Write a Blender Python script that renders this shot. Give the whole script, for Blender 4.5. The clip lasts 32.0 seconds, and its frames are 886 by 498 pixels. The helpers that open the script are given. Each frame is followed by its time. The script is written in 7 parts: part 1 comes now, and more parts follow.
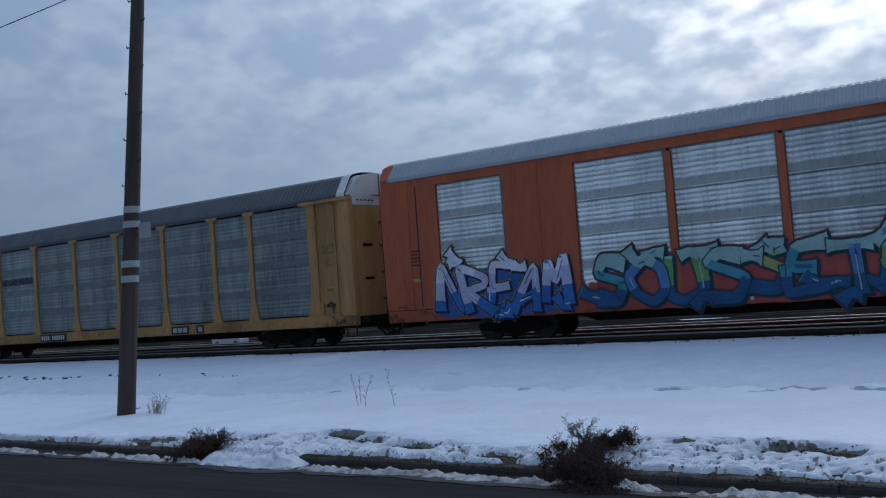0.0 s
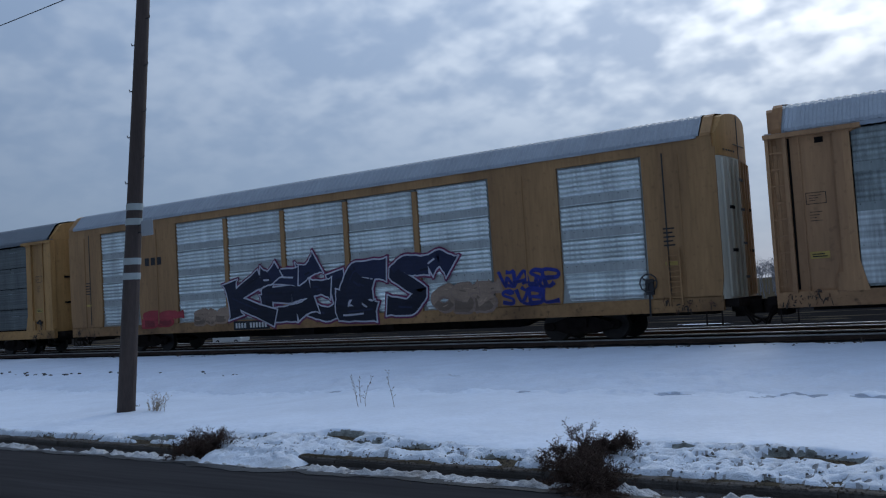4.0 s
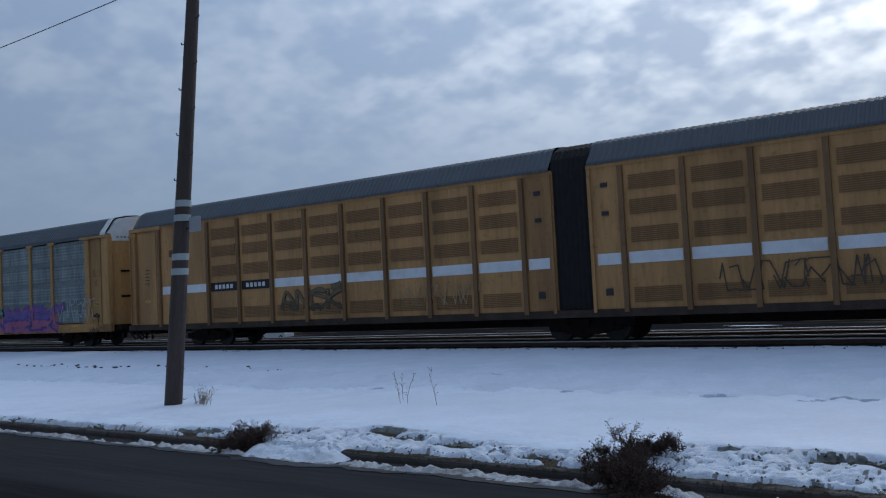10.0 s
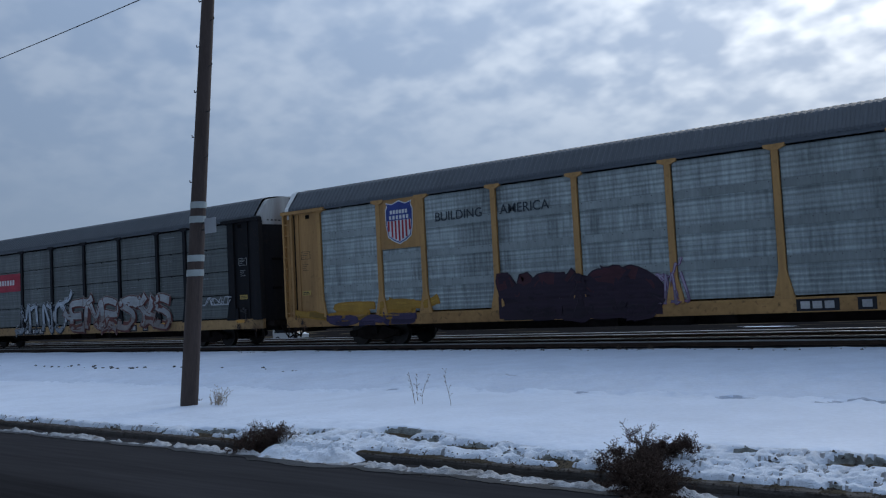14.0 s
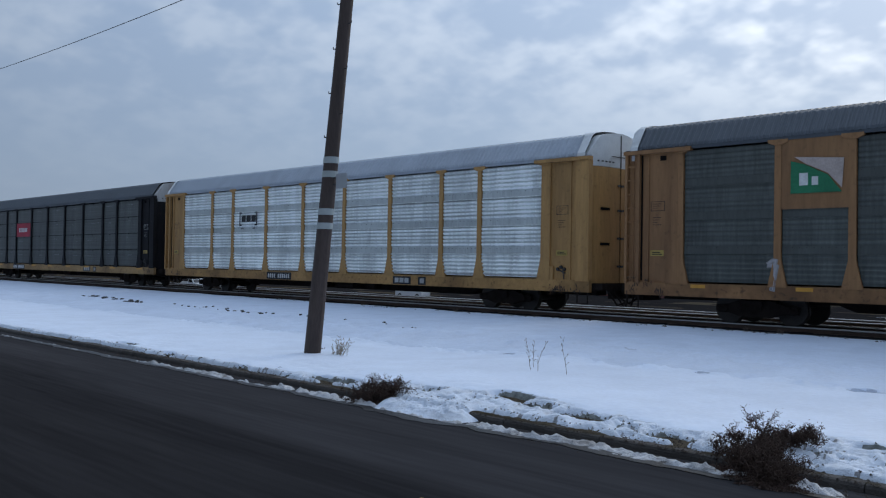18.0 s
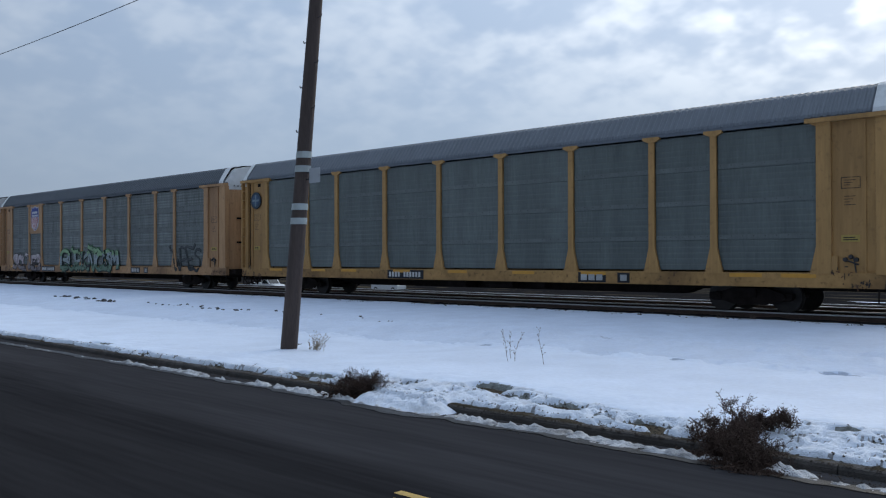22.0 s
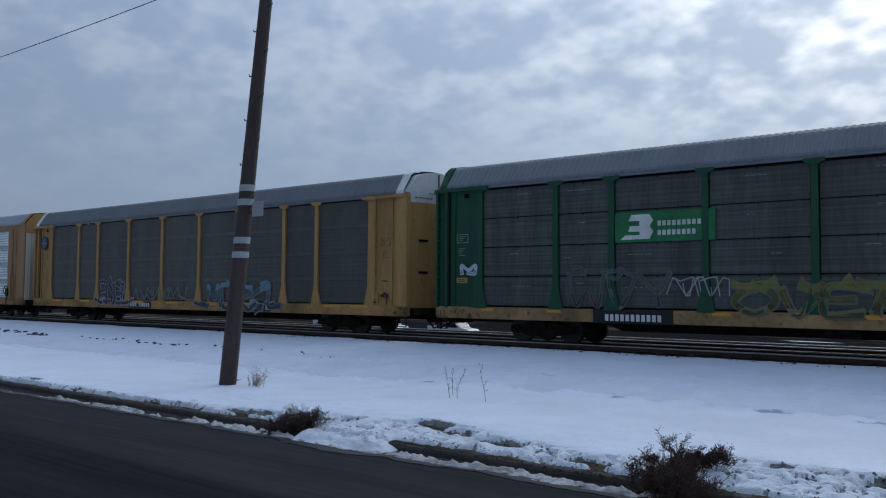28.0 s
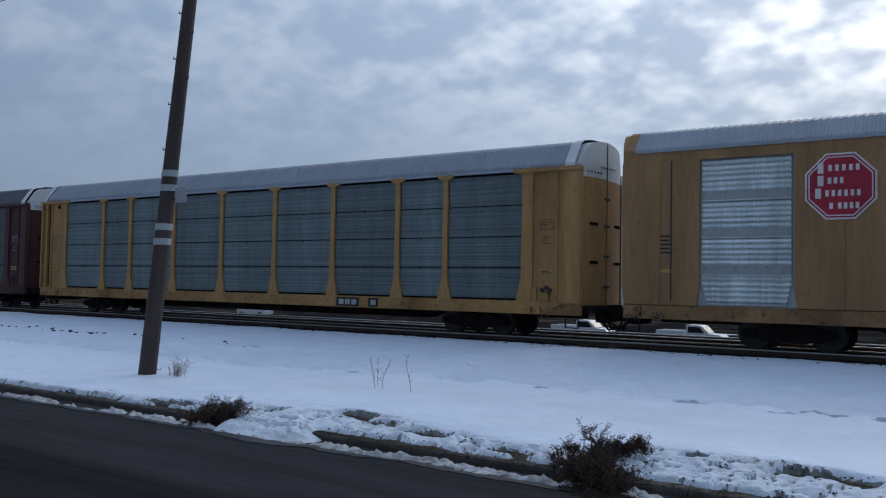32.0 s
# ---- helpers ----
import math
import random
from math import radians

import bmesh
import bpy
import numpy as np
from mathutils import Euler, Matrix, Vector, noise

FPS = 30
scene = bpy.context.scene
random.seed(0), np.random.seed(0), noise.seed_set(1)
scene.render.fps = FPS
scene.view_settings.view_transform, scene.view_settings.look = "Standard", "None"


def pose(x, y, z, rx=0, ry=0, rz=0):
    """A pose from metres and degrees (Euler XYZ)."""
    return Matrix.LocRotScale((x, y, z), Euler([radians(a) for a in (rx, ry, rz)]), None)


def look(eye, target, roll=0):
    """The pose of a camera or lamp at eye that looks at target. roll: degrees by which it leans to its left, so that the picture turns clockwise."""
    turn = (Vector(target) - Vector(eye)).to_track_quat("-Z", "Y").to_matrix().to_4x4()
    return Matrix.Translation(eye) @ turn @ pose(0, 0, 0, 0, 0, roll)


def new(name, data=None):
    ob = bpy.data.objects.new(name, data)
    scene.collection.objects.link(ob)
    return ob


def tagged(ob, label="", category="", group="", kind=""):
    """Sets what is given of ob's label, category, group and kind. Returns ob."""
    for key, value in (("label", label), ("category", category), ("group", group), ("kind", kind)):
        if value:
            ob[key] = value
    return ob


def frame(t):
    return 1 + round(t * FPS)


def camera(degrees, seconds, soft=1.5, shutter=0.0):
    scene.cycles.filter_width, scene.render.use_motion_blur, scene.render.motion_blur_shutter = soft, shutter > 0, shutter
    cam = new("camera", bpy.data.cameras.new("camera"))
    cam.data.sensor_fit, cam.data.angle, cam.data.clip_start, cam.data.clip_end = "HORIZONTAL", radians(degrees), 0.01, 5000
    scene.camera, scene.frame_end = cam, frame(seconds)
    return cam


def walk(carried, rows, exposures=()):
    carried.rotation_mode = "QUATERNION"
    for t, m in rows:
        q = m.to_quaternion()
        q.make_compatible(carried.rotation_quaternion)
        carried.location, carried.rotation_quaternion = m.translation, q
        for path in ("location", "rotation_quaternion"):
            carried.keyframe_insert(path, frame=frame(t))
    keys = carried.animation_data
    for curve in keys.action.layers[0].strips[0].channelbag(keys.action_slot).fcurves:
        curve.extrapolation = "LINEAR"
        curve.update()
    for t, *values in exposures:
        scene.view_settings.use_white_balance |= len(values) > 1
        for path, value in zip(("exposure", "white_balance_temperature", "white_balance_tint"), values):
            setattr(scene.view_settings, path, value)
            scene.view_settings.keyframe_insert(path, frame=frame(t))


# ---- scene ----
cam = camera(53.80, 32.0, soft=1.2)
EYE = (0.0, 0.0, 2.1)
PATH = [
    (0.0, pose(*EYE, 92.95, 4.29, 33.09)),
    (0.5, pose(*EYE, 93.06, 4.25, 32.84)),
    (1.0, pose(*EYE, 93.17, 4.14, 32.10)),
    (1.5, pose(*EYE, 93.25, 3.81, 31.57)),
    (2.0, pose(*EYE, 93.40, 3.61, 31.51)),
    (2.5, pose(*EYE, 93.59, 3.40, 32.06)),
    (3.0, pose(*EYE, 93.53, 3.35, 32.47)),
    (3.5, pose(*EYE, 93.36, 3.49, 32.70)),
    (4.0, pose(*EYE, 93.06, 3.50, 33.17)),
    (4.5, pose(*EYE, 92.86, 3.59, 33.71)),
    (6.5, pose(*EYE, 92.90, 3.63, 34.84)),
    (7.0, pose(*EYE, 92.92, 3.22, 34.86)),
    (7.5, pose(*EYE, 93.18, 3.25, 35.00)),
    (8.0, pose(*EYE, 93.32, 3.27, 35.03)),
    (8.5, pose(*EYE, 93.29, 3.11, 35.35)),
    (9.0, pose(*EYE, 93.46, 3.00, 35.42)),
    (9.5, pose(*EYE, 93.42, 3.01, 35.41)),
    (10.0, pose(*EYE, 93.09, 2.88, 36.00)),
    (10.5, pose(*EYE, 93.21, 2.88, 36.21)),
    (11.0, pose(*EYE, 93.28, 2.91, 36.24)),
    (11.5, pose(*EYE, 93.24, 3.00, 36.34)),
    (12.0, pose(*EYE, 93.28, 3.21, 36.72)),
    (12.5, pose(*EYE, 93.45, 3.27, 36.96)),
    (13.0, pose(*EYE, 93.55, 2.90, 36.94)),
    (13.5, pose(*EYE, 93.54, 2.49, 36.83)),
    (14.0, pose(*EYE, 93.20, 2.93, 36.94)),
    (14.5, pose(*EYE, 91.75, 2.77, 40.15)),
    (15.0, pose(*EYE, 90.56, 1.17, 42.26)),
    (15.5, pose(*EYE, 92.64, -0.31, 43.46)),
    (17.5, pose(*EYE, 90.58, -0.65, 45.38)),
    (18.0, pose(*EYE, 91.00, -0.91, 44.93)),
    (18.5, pose(*EYE, 90.46, -0.64, 45.46)),
    (19.0, pose(*EYE, 90.34, -0.33, 46.15)),
    (19.5, pose(*EYE, 90.39, -0.32, 46.03)),
    (20.0, pose(*EYE, 89.69, 0.34, 45.11)),
    (20.5, pose(*EYE, 88.74, 0.98, 42.76)),
    (21.0, pose(*EYE, 88.72, 0.50, 42.70)),
    (21.5, pose(*EYE, 89.75, 0.35, 43.93)),
    (22.0, pose(*EYE, 90.53, 0.21, 43.31)),
    (22.5, pose(*EYE, 91.30, 0.12, 42.26)),
    (23.0, pose(*EYE, 91.56, -0.22, 41.29)),
    (23.5, pose(*EYE, 91.60, -0.96, 40.80)),
    (24.0, pose(*EYE, 91.92, -0.84, 40.50)),
    (24.5, pose(*EYE, 92.22, -0.56, 39.88)),
    (25.0, pose(*EYE, 92.55, -0.87, 39.79)),
    (25.5, pose(*EYE, 92.73, -1.25, 39.88)),
    (27.5, pose(*EYE, 93.01, -0.48, 39.37)),
    (28.0, pose(*EYE, 92.90, -0.40, 39.60)),
    (28.5, pose(*EYE, 92.94, -0.51, 39.94)),
    (29.0, pose(*EYE, 92.99, -0.52, 40.02)),
    (29.5, pose(*EYE, 92.74, -0.67, 39.36)),
    (30.0, pose(*EYE, 92.63, -1.01, 37.96)),
    (30.5, pose(*EYE, 92.51, -1.16, 38.55)),
    (31.0, pose(*EYE, 91.87, -0.98, 38.88)),
    (31.5, pose(*EYE, 91.61, -1.08, 37.17)),
    (32.0, pose(*EYE, 92.34, -1.05, 34.80)),
]
# stops, kelvin and tint of the picture along the way
EXPOSURES = [(0.0, -0.06, 6350, 9), (4.0, -0.06, 6350, 9), (8.0, -0.03, 6400, 9), (13.0, -0.03, 6450, 9), (14.2, 0.08, 6550, 9), (15.2, 0.44, 6850, 9), (18.0, 0.36, 6800, 9), (20.0, 0.36, 6750, 9), (21.0, 0.50, 6950, 9), (22.0, 0.50, 7000, 9), (23.0, 0.25, 6900, 9), (25.0, 0.20, 6750, 9), (28.0, 0.10, 6650, 9), (32.0, 0.06, 6600, 9)]
walk(cam, PATH, exposures=EXPOSURES)

# ---- world and sun: overcast winter sky, brightest towards the hidden sun ----
SUN_AZ, SUN_EL = 1.0, 31.0
sun_way = Vector((-math.sin(radians(SUN_AZ)) * math.cos(radians(SUN_EL)), math.cos(radians(SUN_AZ)) * math.cos(radians(SUN_EL)), math.sin(radians(SUN_EL))))
world = bpy.data.worlds.new("world")
scene.world = world
world.use_nodes = True


def build_sky():
    nt = world.node_tree
    nt.nodes.clear()
    N, L = nt.nodes.new, nt.links.new
    out, bg = N("ShaderNodeOutputWorld"), N("ShaderNodeBackground")
    sky = N("ShaderNodeTexSky")
    sky.sky_type, sky.sun_disc = "NISHITA", False
    sky.sun_elevation, sky.sun_rotation = radians(SUN_EL), radians(-SUN_AZ)
    co = N("ShaderNodeTexCoord")
    sep = N("ShaderNodeSeparateXYZ")
    L(co.outputs["Generated"], sep.inputs[0])

    def m(op, a, b=None, c=None):
        n = N("ShaderNodeMath")
        n.operation = op
        for i, v in enumerate((a, b, c)):
            if v is None:
                continue
            if isinstance(v, (int, float)):
                n.inputs[i].default_value = v
            else:
                L(v, n.inputs[i])
        return n.outputs[0]

    up = m("MAXIMUM", sep.outputs[2], 0.0)
    den = m("ADD", up, 0.42)
    comb = N("ShaderNodeCombineXYZ")
    L(m("DIVIDE", sep.outputs[0], den), comb.inputs[0])
    L(m("DIVIDE", sep.outputs[1], den), comb.inputs[1])
    comb.inputs[2].default_value = 3.7

    def cloud(scale, detail, rough, dist, off):
        mp = N("ShaderNodeMapping")
        mp.inputs["Location"].default_value = off
        L(comb.outputs[0], mp.inputs[0])
        n = N("ShaderNodeTexNoise")
        n.inputs["Scale"].default_value, n.inputs["Detail"].default_value = scale, detail
        n.inputs["Roughness"].default_value, n.inputs["Distortion"].default_value = rough, dist
        L(mp.outputs[0], n.inputs["Vector"])
        return n.outputs["Fac"]

    big = cloud(2.1, 3.0, 0.5, 0.2, (2.0, 0.4, 0.0))
    small = cloud(12.0, 2.6, 0.55, 0.1, (0.3, 1.1, 0.0))
    dot = N("ShaderNodeVectorMath")
    dot.operation = "DOT_PRODUCT"
    L(co.outputs["Generated"], dot.inputs[0])
    dot.inputs[1].default_value = sun_way
    toward = m("MAXIMUM", dot.outputs["Value"], 0.0)
    glow = m("POWER", toward, 15.0)
    wide = m("POWER", toward, 6.0)
    # cloud cover: broken into bright cells towards the sun, smooth and grey low down and away from it
    mixn = m("ADD", m("MULTIPLY", big, 0.40), m("MULTIPLY", small, 0.60))
    ramp = N("ShaderNodeMapRange")
    ramp.interpolation_type = "SMOOTHSTEP"
    L(mixn, ramp.inputs[0])
    ramp.inputs[1].default_value, ramp.inputs[2].default_value = 0.40, 0.65
    high = N("ShaderNodeMapRange")
    high.interpolation_type = "SMOOTHSTEP"
    L(up, high.inputs[0])
    high.inputs[1].default_value, high.inputs[2].default_value = 0.10, 0.27
    cells = m("ADD", 0.22, m("MULTIPLY", high.outputs[0], 0.78))
    thin = m("MULTIPLY", m("MULTIPLY", ramp.outputs[0], cells), m("ADD", m("ADD", m("MULTIPLY", glow, 0.78), m("MULTIPLY", wide, 0.26)), 0.12))
    mix = N("ShaderNodeMix")
    mix.data_type = "RGBA"
    L(m("MINIMUM", m("ADD", thin, m("MULTIPLY", wide, 0.13)), 1.0), mix.inputs["Factor"])
    mix.inputs["A"].default_value = (0.213, 0.291, 0.430, 1)
    mix.inputs["B"].default_value = (1.0, 1.04, 1.07, 1)
    # low haze: paler near the horizon
    haze = N("ShaderNodeMix")
    haze.data_type = "RGBA"
    L(m("MULTIPLY", m("POWER", m("SUBTRACT", 1.0, up), 14.0), 0.55), haze.inputs["Factor"])
    L(mix.outputs["Result"], haze.inputs["A"])
    haze.inputs["B"].default_value = (0.31, 0.39, 0.53, 1)
    add = N("ShaderNodeMix")
    add.data_type, add.blend_type = "RGBA", "ADD"
    add.inputs["Factor"].default_value = 0.008
    L(haze.outputs["Result"], add.inputs["A"])
    L(sky.outputs[0], add.inputs["B"])
    # the cover is thickest, and so darkest, on the side away from the sun
    side = m("ADD", 0.42, m("MULTIPLY", m("POWER", m("ADD", m("MULTIPLY", dot.outputs["Value"], 0.5), 0.5), 1.6), 0.66))
    lift = N("ShaderNodeVectorMath")
    lift.operation = "SCALE"
    L(add.outputs["Result"], lift.inputs[0])
    L(m("MULTIPLY", side, m("ADD", 0.95, m("MULTIPLY", up, 1.0))), lift.inputs["Scale"])
    L(lift.outputs[0], bg.inputs[0])
    bg.inputs[1].default_value = 1.0
    L(bg.outputs[0], out.inputs[0])


build_sky()
sun = new("sun", bpy.data.lights.new("sun", "SUN"))
sun.data.energy, sun.data.angle, sun.data.color = 0.45, radians(28), (1.0, 0.95, 0.88)
sun.matrix_world = look(tuple(sun_way * 100), (0, 0, 0))


# ---- materials ----
MATS = {}


def mat(name, color, rough=0.6, metal=0.0, vary=0.25, scale=6.0, bump=0.15, dirt=0.0, dirtcol=(0.06, 0.05, 0.045), streak=False, rand=0.0, ribs=0.0, spec=0.5, lines=0.0, specks=0.0, amp=0.13):
    """A painted or natural surface: colour varied at two scales, fine relief, dirt patches."""
    if name in MATS:
        return MATS[name]
    ma = bpy.data.materials.new(name)
    ma.use_nodes = True
    nt = ma.node_tree
    N, L = nt.nodes.new, nt.links.new
    bs = nt.nodes["Principled BSDF"]
    bs.inputs["Roughness"].default_value, bs.inputs["Metallic"].default_value = rough, metal
    bs.inputs["Specular IOR Level"].default_value = spec
    co = N("ShaderNodeTexCoord")
    mp = N("ShaderNodeMapping")
    L(co.outputs["Object"], mp.inputs[0])
    if streak:
        mp.inputs["Scale"].default_value = (1.0, 1.0, 0.12) if streak is True else streak
    n1, n2 = N("ShaderNodeTexNoise"), N("ShaderNodeTexNoise")
    n1.inputs["Scale"].default_value, n1.inputs["Detail"].default_value = scale, 5
    n2.inputs["Scale"].default_value, n2.inputs["Detail"].default_value = scale * 9, 4
    L(mp.outputs[0], n1.inputs[0])
    L(mp.outputs[0], n2.inputs[0])
    ad = N("ShaderNodeMath")
    ad.operation = "MULTIPLY_ADD"
    L(n2.outputs[0], ad.inputs[0])
    ad.inputs[1].default_value = 0.45
    half = N("ShaderNodeMath")
    half.operation = "MULTIPLY"
    L(n1.outputs[0], half.inputs[0])
    half.inputs[1].default_value = 0.55
    L(half.outputs[0], ad.inputs[2])
    rg = N("ShaderNodeMapRange")
    L(ad.outputs[0], rg.inputs[0])
    rg.inputs[1].default_value, rg.inputs[2].default_value = 0.3, 0.7
    rg.inputs[3].default_value, rg.inputs[4].default_value = 1 - vary, 1 + vary
    sc = N("ShaderNodeVectorMath")
    sc.operation = "SCALE"
    sc.inputs[0].default_value = color
    fac = rg.outputs[0]
    if rand:
        oi = N("ShaderNodeObjectInfo")
        rr = N("ShaderNodeMapRange")
        L(oi.outputs["Random"], rr.inputs[0])
        rr.inputs[3].default_value, rr.inputs[4].default_value = 1 - rand, 1 + rand
        mu = N("ShaderNodeMath")
        mu.operation = "MULTIPLY"
        L(fac, mu.inputs[0])
        L(rr.outputs[0], mu.inputs[1])
        fac = mu.outputs[0]
        sh = N("ShaderNodeMath")
        sh.operation = "MULTIPLY"
        L(oi.outputs["Random"], sh.inputs[0])
        sh.inputs[1].default_value = 60.0
        L(sh.outputs[0], mp.inputs["Location"])
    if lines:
        # bands at rib pitch: pressed rows and holes, with rib shading painted in
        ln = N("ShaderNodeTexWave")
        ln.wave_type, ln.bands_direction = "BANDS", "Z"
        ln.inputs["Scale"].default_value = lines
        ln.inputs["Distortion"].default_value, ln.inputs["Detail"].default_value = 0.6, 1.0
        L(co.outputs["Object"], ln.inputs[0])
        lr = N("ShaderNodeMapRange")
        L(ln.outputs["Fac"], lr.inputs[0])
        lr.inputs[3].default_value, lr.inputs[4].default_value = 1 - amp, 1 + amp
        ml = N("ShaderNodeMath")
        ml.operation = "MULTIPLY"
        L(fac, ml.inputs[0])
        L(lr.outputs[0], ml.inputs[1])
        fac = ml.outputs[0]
        # uneven runs of weathering along single ribs
        sz = N("ShaderNodeSeparateXYZ")
        L(co.outputs["Object"], sz.inputs[0])
        nz = N("ShaderNodeTexNoise")
        nz.noise_dimensions = "1D"
        nz.inputs["Scale"].default_value, nz.inputs["Detail"].default_value = 7.0, 2.0
        L(sz.outputs[2], nz.inputs["W"])
        rz = N("ShaderNodeMapRange")
        L(nz.outputs[0], rz.inputs[0])
        rz.inputs[1].default_value, rz.inputs[2].default_value = 0.34, 0.62
        rz.inputs[3].default_value, rz.inputs[4].default_value = 0.78, 1.10
        mz = N("ShaderNodeMath")
        mz.operation = "MULTIPLY"
        L(fac, mz.inputs[0])
        L(rz.outputs[0], mz.inputs[1])
        fac = mz.outputs[0]
    L(fac, sc.inputs["Scale"])
    colour = sc.outputs[0]
    if dirt:
        n3 = N("ShaderNodeTexNoise")
        n3.inputs["Scale"].default_value, n3.inputs["Detail"].default_value, n3.inputs["Distortion"].default_value = scale * 0.4, 8, 0.6
        L(mp.outputs[0], n3.inputs[0])
        dr = N("ShaderNodeMapRange")
        L(n3.outputs[0], dr.inputs[0])
        dr.inputs[1].default_value, dr.inputs[2].default_value = 0.48, 0.72
        dr.inputs[4].default_value = dirt
        mx = N("ShaderNodeMix")
        mx.data_type = "RGBA"
        L(dr.outputs[0], mx.inputs["Factor"])
        L(colour, mx.inputs["A"])
        mx.inputs["B"].default_value = (*dirtcol, 1)
        colour = mx.outputs["Result"]
    if specks:
        n4 = N("ShaderNodeTexNoise")
        n4.inputs["Scale"].default_value, n4.inputs["Detail"].default_value = scale * 5.0, 6
        L(co.outputs["Object"], n4.inputs[0])
        sr = N("ShaderNodeMapRange")
        L(n4.outputs[0], sr.inputs[0])
        sr.inputs[1].default_value, sr.inputs[2].default_value = 0.58, 0.74
        sr.inputs[4].default_value = specks
        mz = N("ShaderNodeMix")
        mz.data_type = "RGBA"
        L(sr.outputs[0], mz.inputs["Factor"])
        L(colour, mz.inputs["A"])
        mz.inputs["B"].default_value = (0.045, 0.028, 0.018, 1)
        colour = mz.outputs["Result"]
    L(colour, bs.inputs["Base Color"])
    bp = N("ShaderNodeBump")
    bp.inputs["Strength"].default_value, bp.inputs["Distance"].default_value = bump, 0.02
    if ribs:
        wv = N("ShaderNodeTexWave")
        wv.wave_type, wv.bands_direction = "BANDS", "Z"
        wv.inputs["Scale"].default_value = ribs
        L(co.outputs["Object"], wv.inputs[0])
        L(wv.outputs["Fac"], bp.inputs["Height"])
    else:
        L(n2.outputs[0], bp.inputs["Height"])
    L(bp.outputs[0], bs.inputs["Normal"])
    if spec <= 0.1:
        # coarse broken ground scatters evenly, with no sheen at low angles
        df = N("ShaderNodeBsdfDiffuse")
        df.inputs["Roughness"].default_value = 0.6
        L(colour, df.inputs["Color"])
        L(bp.outputs[0], df.inputs["Normal"])
        L(df.outputs[0], nt.nodes["Material Output"].inputs["Surface"])
    MATS[name] = ma
    return ma


def snow_material():
    ma = mat("snow", (0.685, 0.765, 0.89), 0.55, vary=0.08, scale=1.3, bump=0.5, dirt=0.3, dirtcol=(0.50, 0.57, 0.68))
    return ma


SNOW = snow_material()
# slightly darker, bluer snow on the rise towards the track
UPPER_FIELD = mat("upper_field_snow", (0.58, 0.66, 0.79), 0.6, vary=0.10, scale=1.6, bump=0.6, dirt=0.35, dirtcol=(0.44, 0.51, 0.63))
# snow darkened and blued to paint the shade inside the field cracks
CRACK_SHADE = mat("crack_shade_snow", (0.40, 0.46, 0.56), 0.6, vary=0.25, scale=6.0, bump=0.6)
CRUST = mat("crusted_snow", (0.66, 0.73, 0.83), 0.6, vary=0.14, scale=7.0, bump=0.8, dirt=0.35, dirtcol=(0.36, 0.36, 0.36))
ASPHALT = mat("asphalt", (0.036, 0.035, 0.037), 0.9, vary=0.30, scale=1.1, bump=0.35, dirt=0.5, dirtcol=(0.060, 0.058, 0.060), spec=0.1, streak=(0.06, 1.0, 1.0))


def worn_lanes(ma):
    """Paler, dustier asphalt towards the gutter, darker oiled lane, in long uneven runs."""
    nt = ma.node_tree
    N, L = nt.nodes.new, nt.links.new
    df = [n for n in nt.nodes if n.type == "BSDF_DIFFUSE"][0]
    old = df.inputs["Color"].links[0].from_socket
    co, sp, no, ad, mr, sc = N("ShaderNodeTexCoord"), N("ShaderNodeSeparateXYZ"), N("ShaderNodeTexNoise"), N("ShaderNodeMath"), N("ShaderNodeMapRange"), N("ShaderNodeVectorMath")
    mp = N("ShaderNodeMapping")
    mp.inputs["Scale"].default_value = (0.10, 0.8, 1.0)
    L(co.outputs["Object"], mp.inputs[0])
    L(mp.outputs[0], no.inputs[0])
    no.inputs["Scale"].default_value, no.inputs["Detail"].default_value = 1.0, 4
    L(co.outputs["Object"], sp.inputs[0])
    ad.operation = "MULTIPLY_ADD"
    L(no.outputs[0], ad.inputs[0])
    ad.inputs[1].default_value = 3.2
    L(sp.outputs[1], ad.inputs[2])
    mr.interpolation_type = "SMOOTHSTEP"
    L(ad.outputs[0], mr.inputs[0])
    mr.inputs[1].default_value, mr.inputs[2].default_value = 6.4, 8.6
    mr.inputs[3].default_value, mr.inputs[4].default_value = 0.78, 1.42
    sc.operation = "SCALE"
    L(old, sc.inputs[0])
    L(mr.outputs[0], sc.inputs["Scale"])
    L(sc.outputs[0], df.inputs["Color"])


worn_lanes(ASPHALT)
CONCRETE = mat("kerb_concrete", (0.052, 0.046, 0.042), 0.85, vary=0.45, scale=5, bump=0.6, dirt=0.75, dirtcol=(0.028, 0.022, 0.018), rand=0.15)
LINE_PAINT = mat("yellow_road_paint", (0.55, 0.36, 0.09), 0.7, vary=0.3, scale=5, dirt=0.5, dirtcol=(0.12, 0.09, 0.05))
BALLAST = mat("ballast", (0.026, 0.024, 0.024), 0.95, vary=0.5, scale=9, bump=0.8, spec=0.05)
RAIL_STEEL = mat("rail_steel", (0.50, 0.50, 0.51), 0.45, 0.8, vary=0.1, scale=4)
RAIL_RUST = mat("rail_rust", (0.07, 0.045, 0.035), 0.8, vary=0.3, scale=6)
TIE = mat("tie_wood", (0.04, 0.033, 0.03), 0.9, vary=0.4, scale=5, rand=0.3, spec=0.1)
POLE = mat("creosoted_wood", (0.060, 0.042, 0.036), 0.8, vary=0.35, scale=5, bump=0.5, streak=True)
REFLECT = mat("white_band", (0.36, 0.40, 0.395), 0.5, vary=0.12, scale=8)
SIGN = mat("sign_aluminium", (0.34, 0.36, 0.38), 0.5, 0.2, vary=0.08, scale=6)
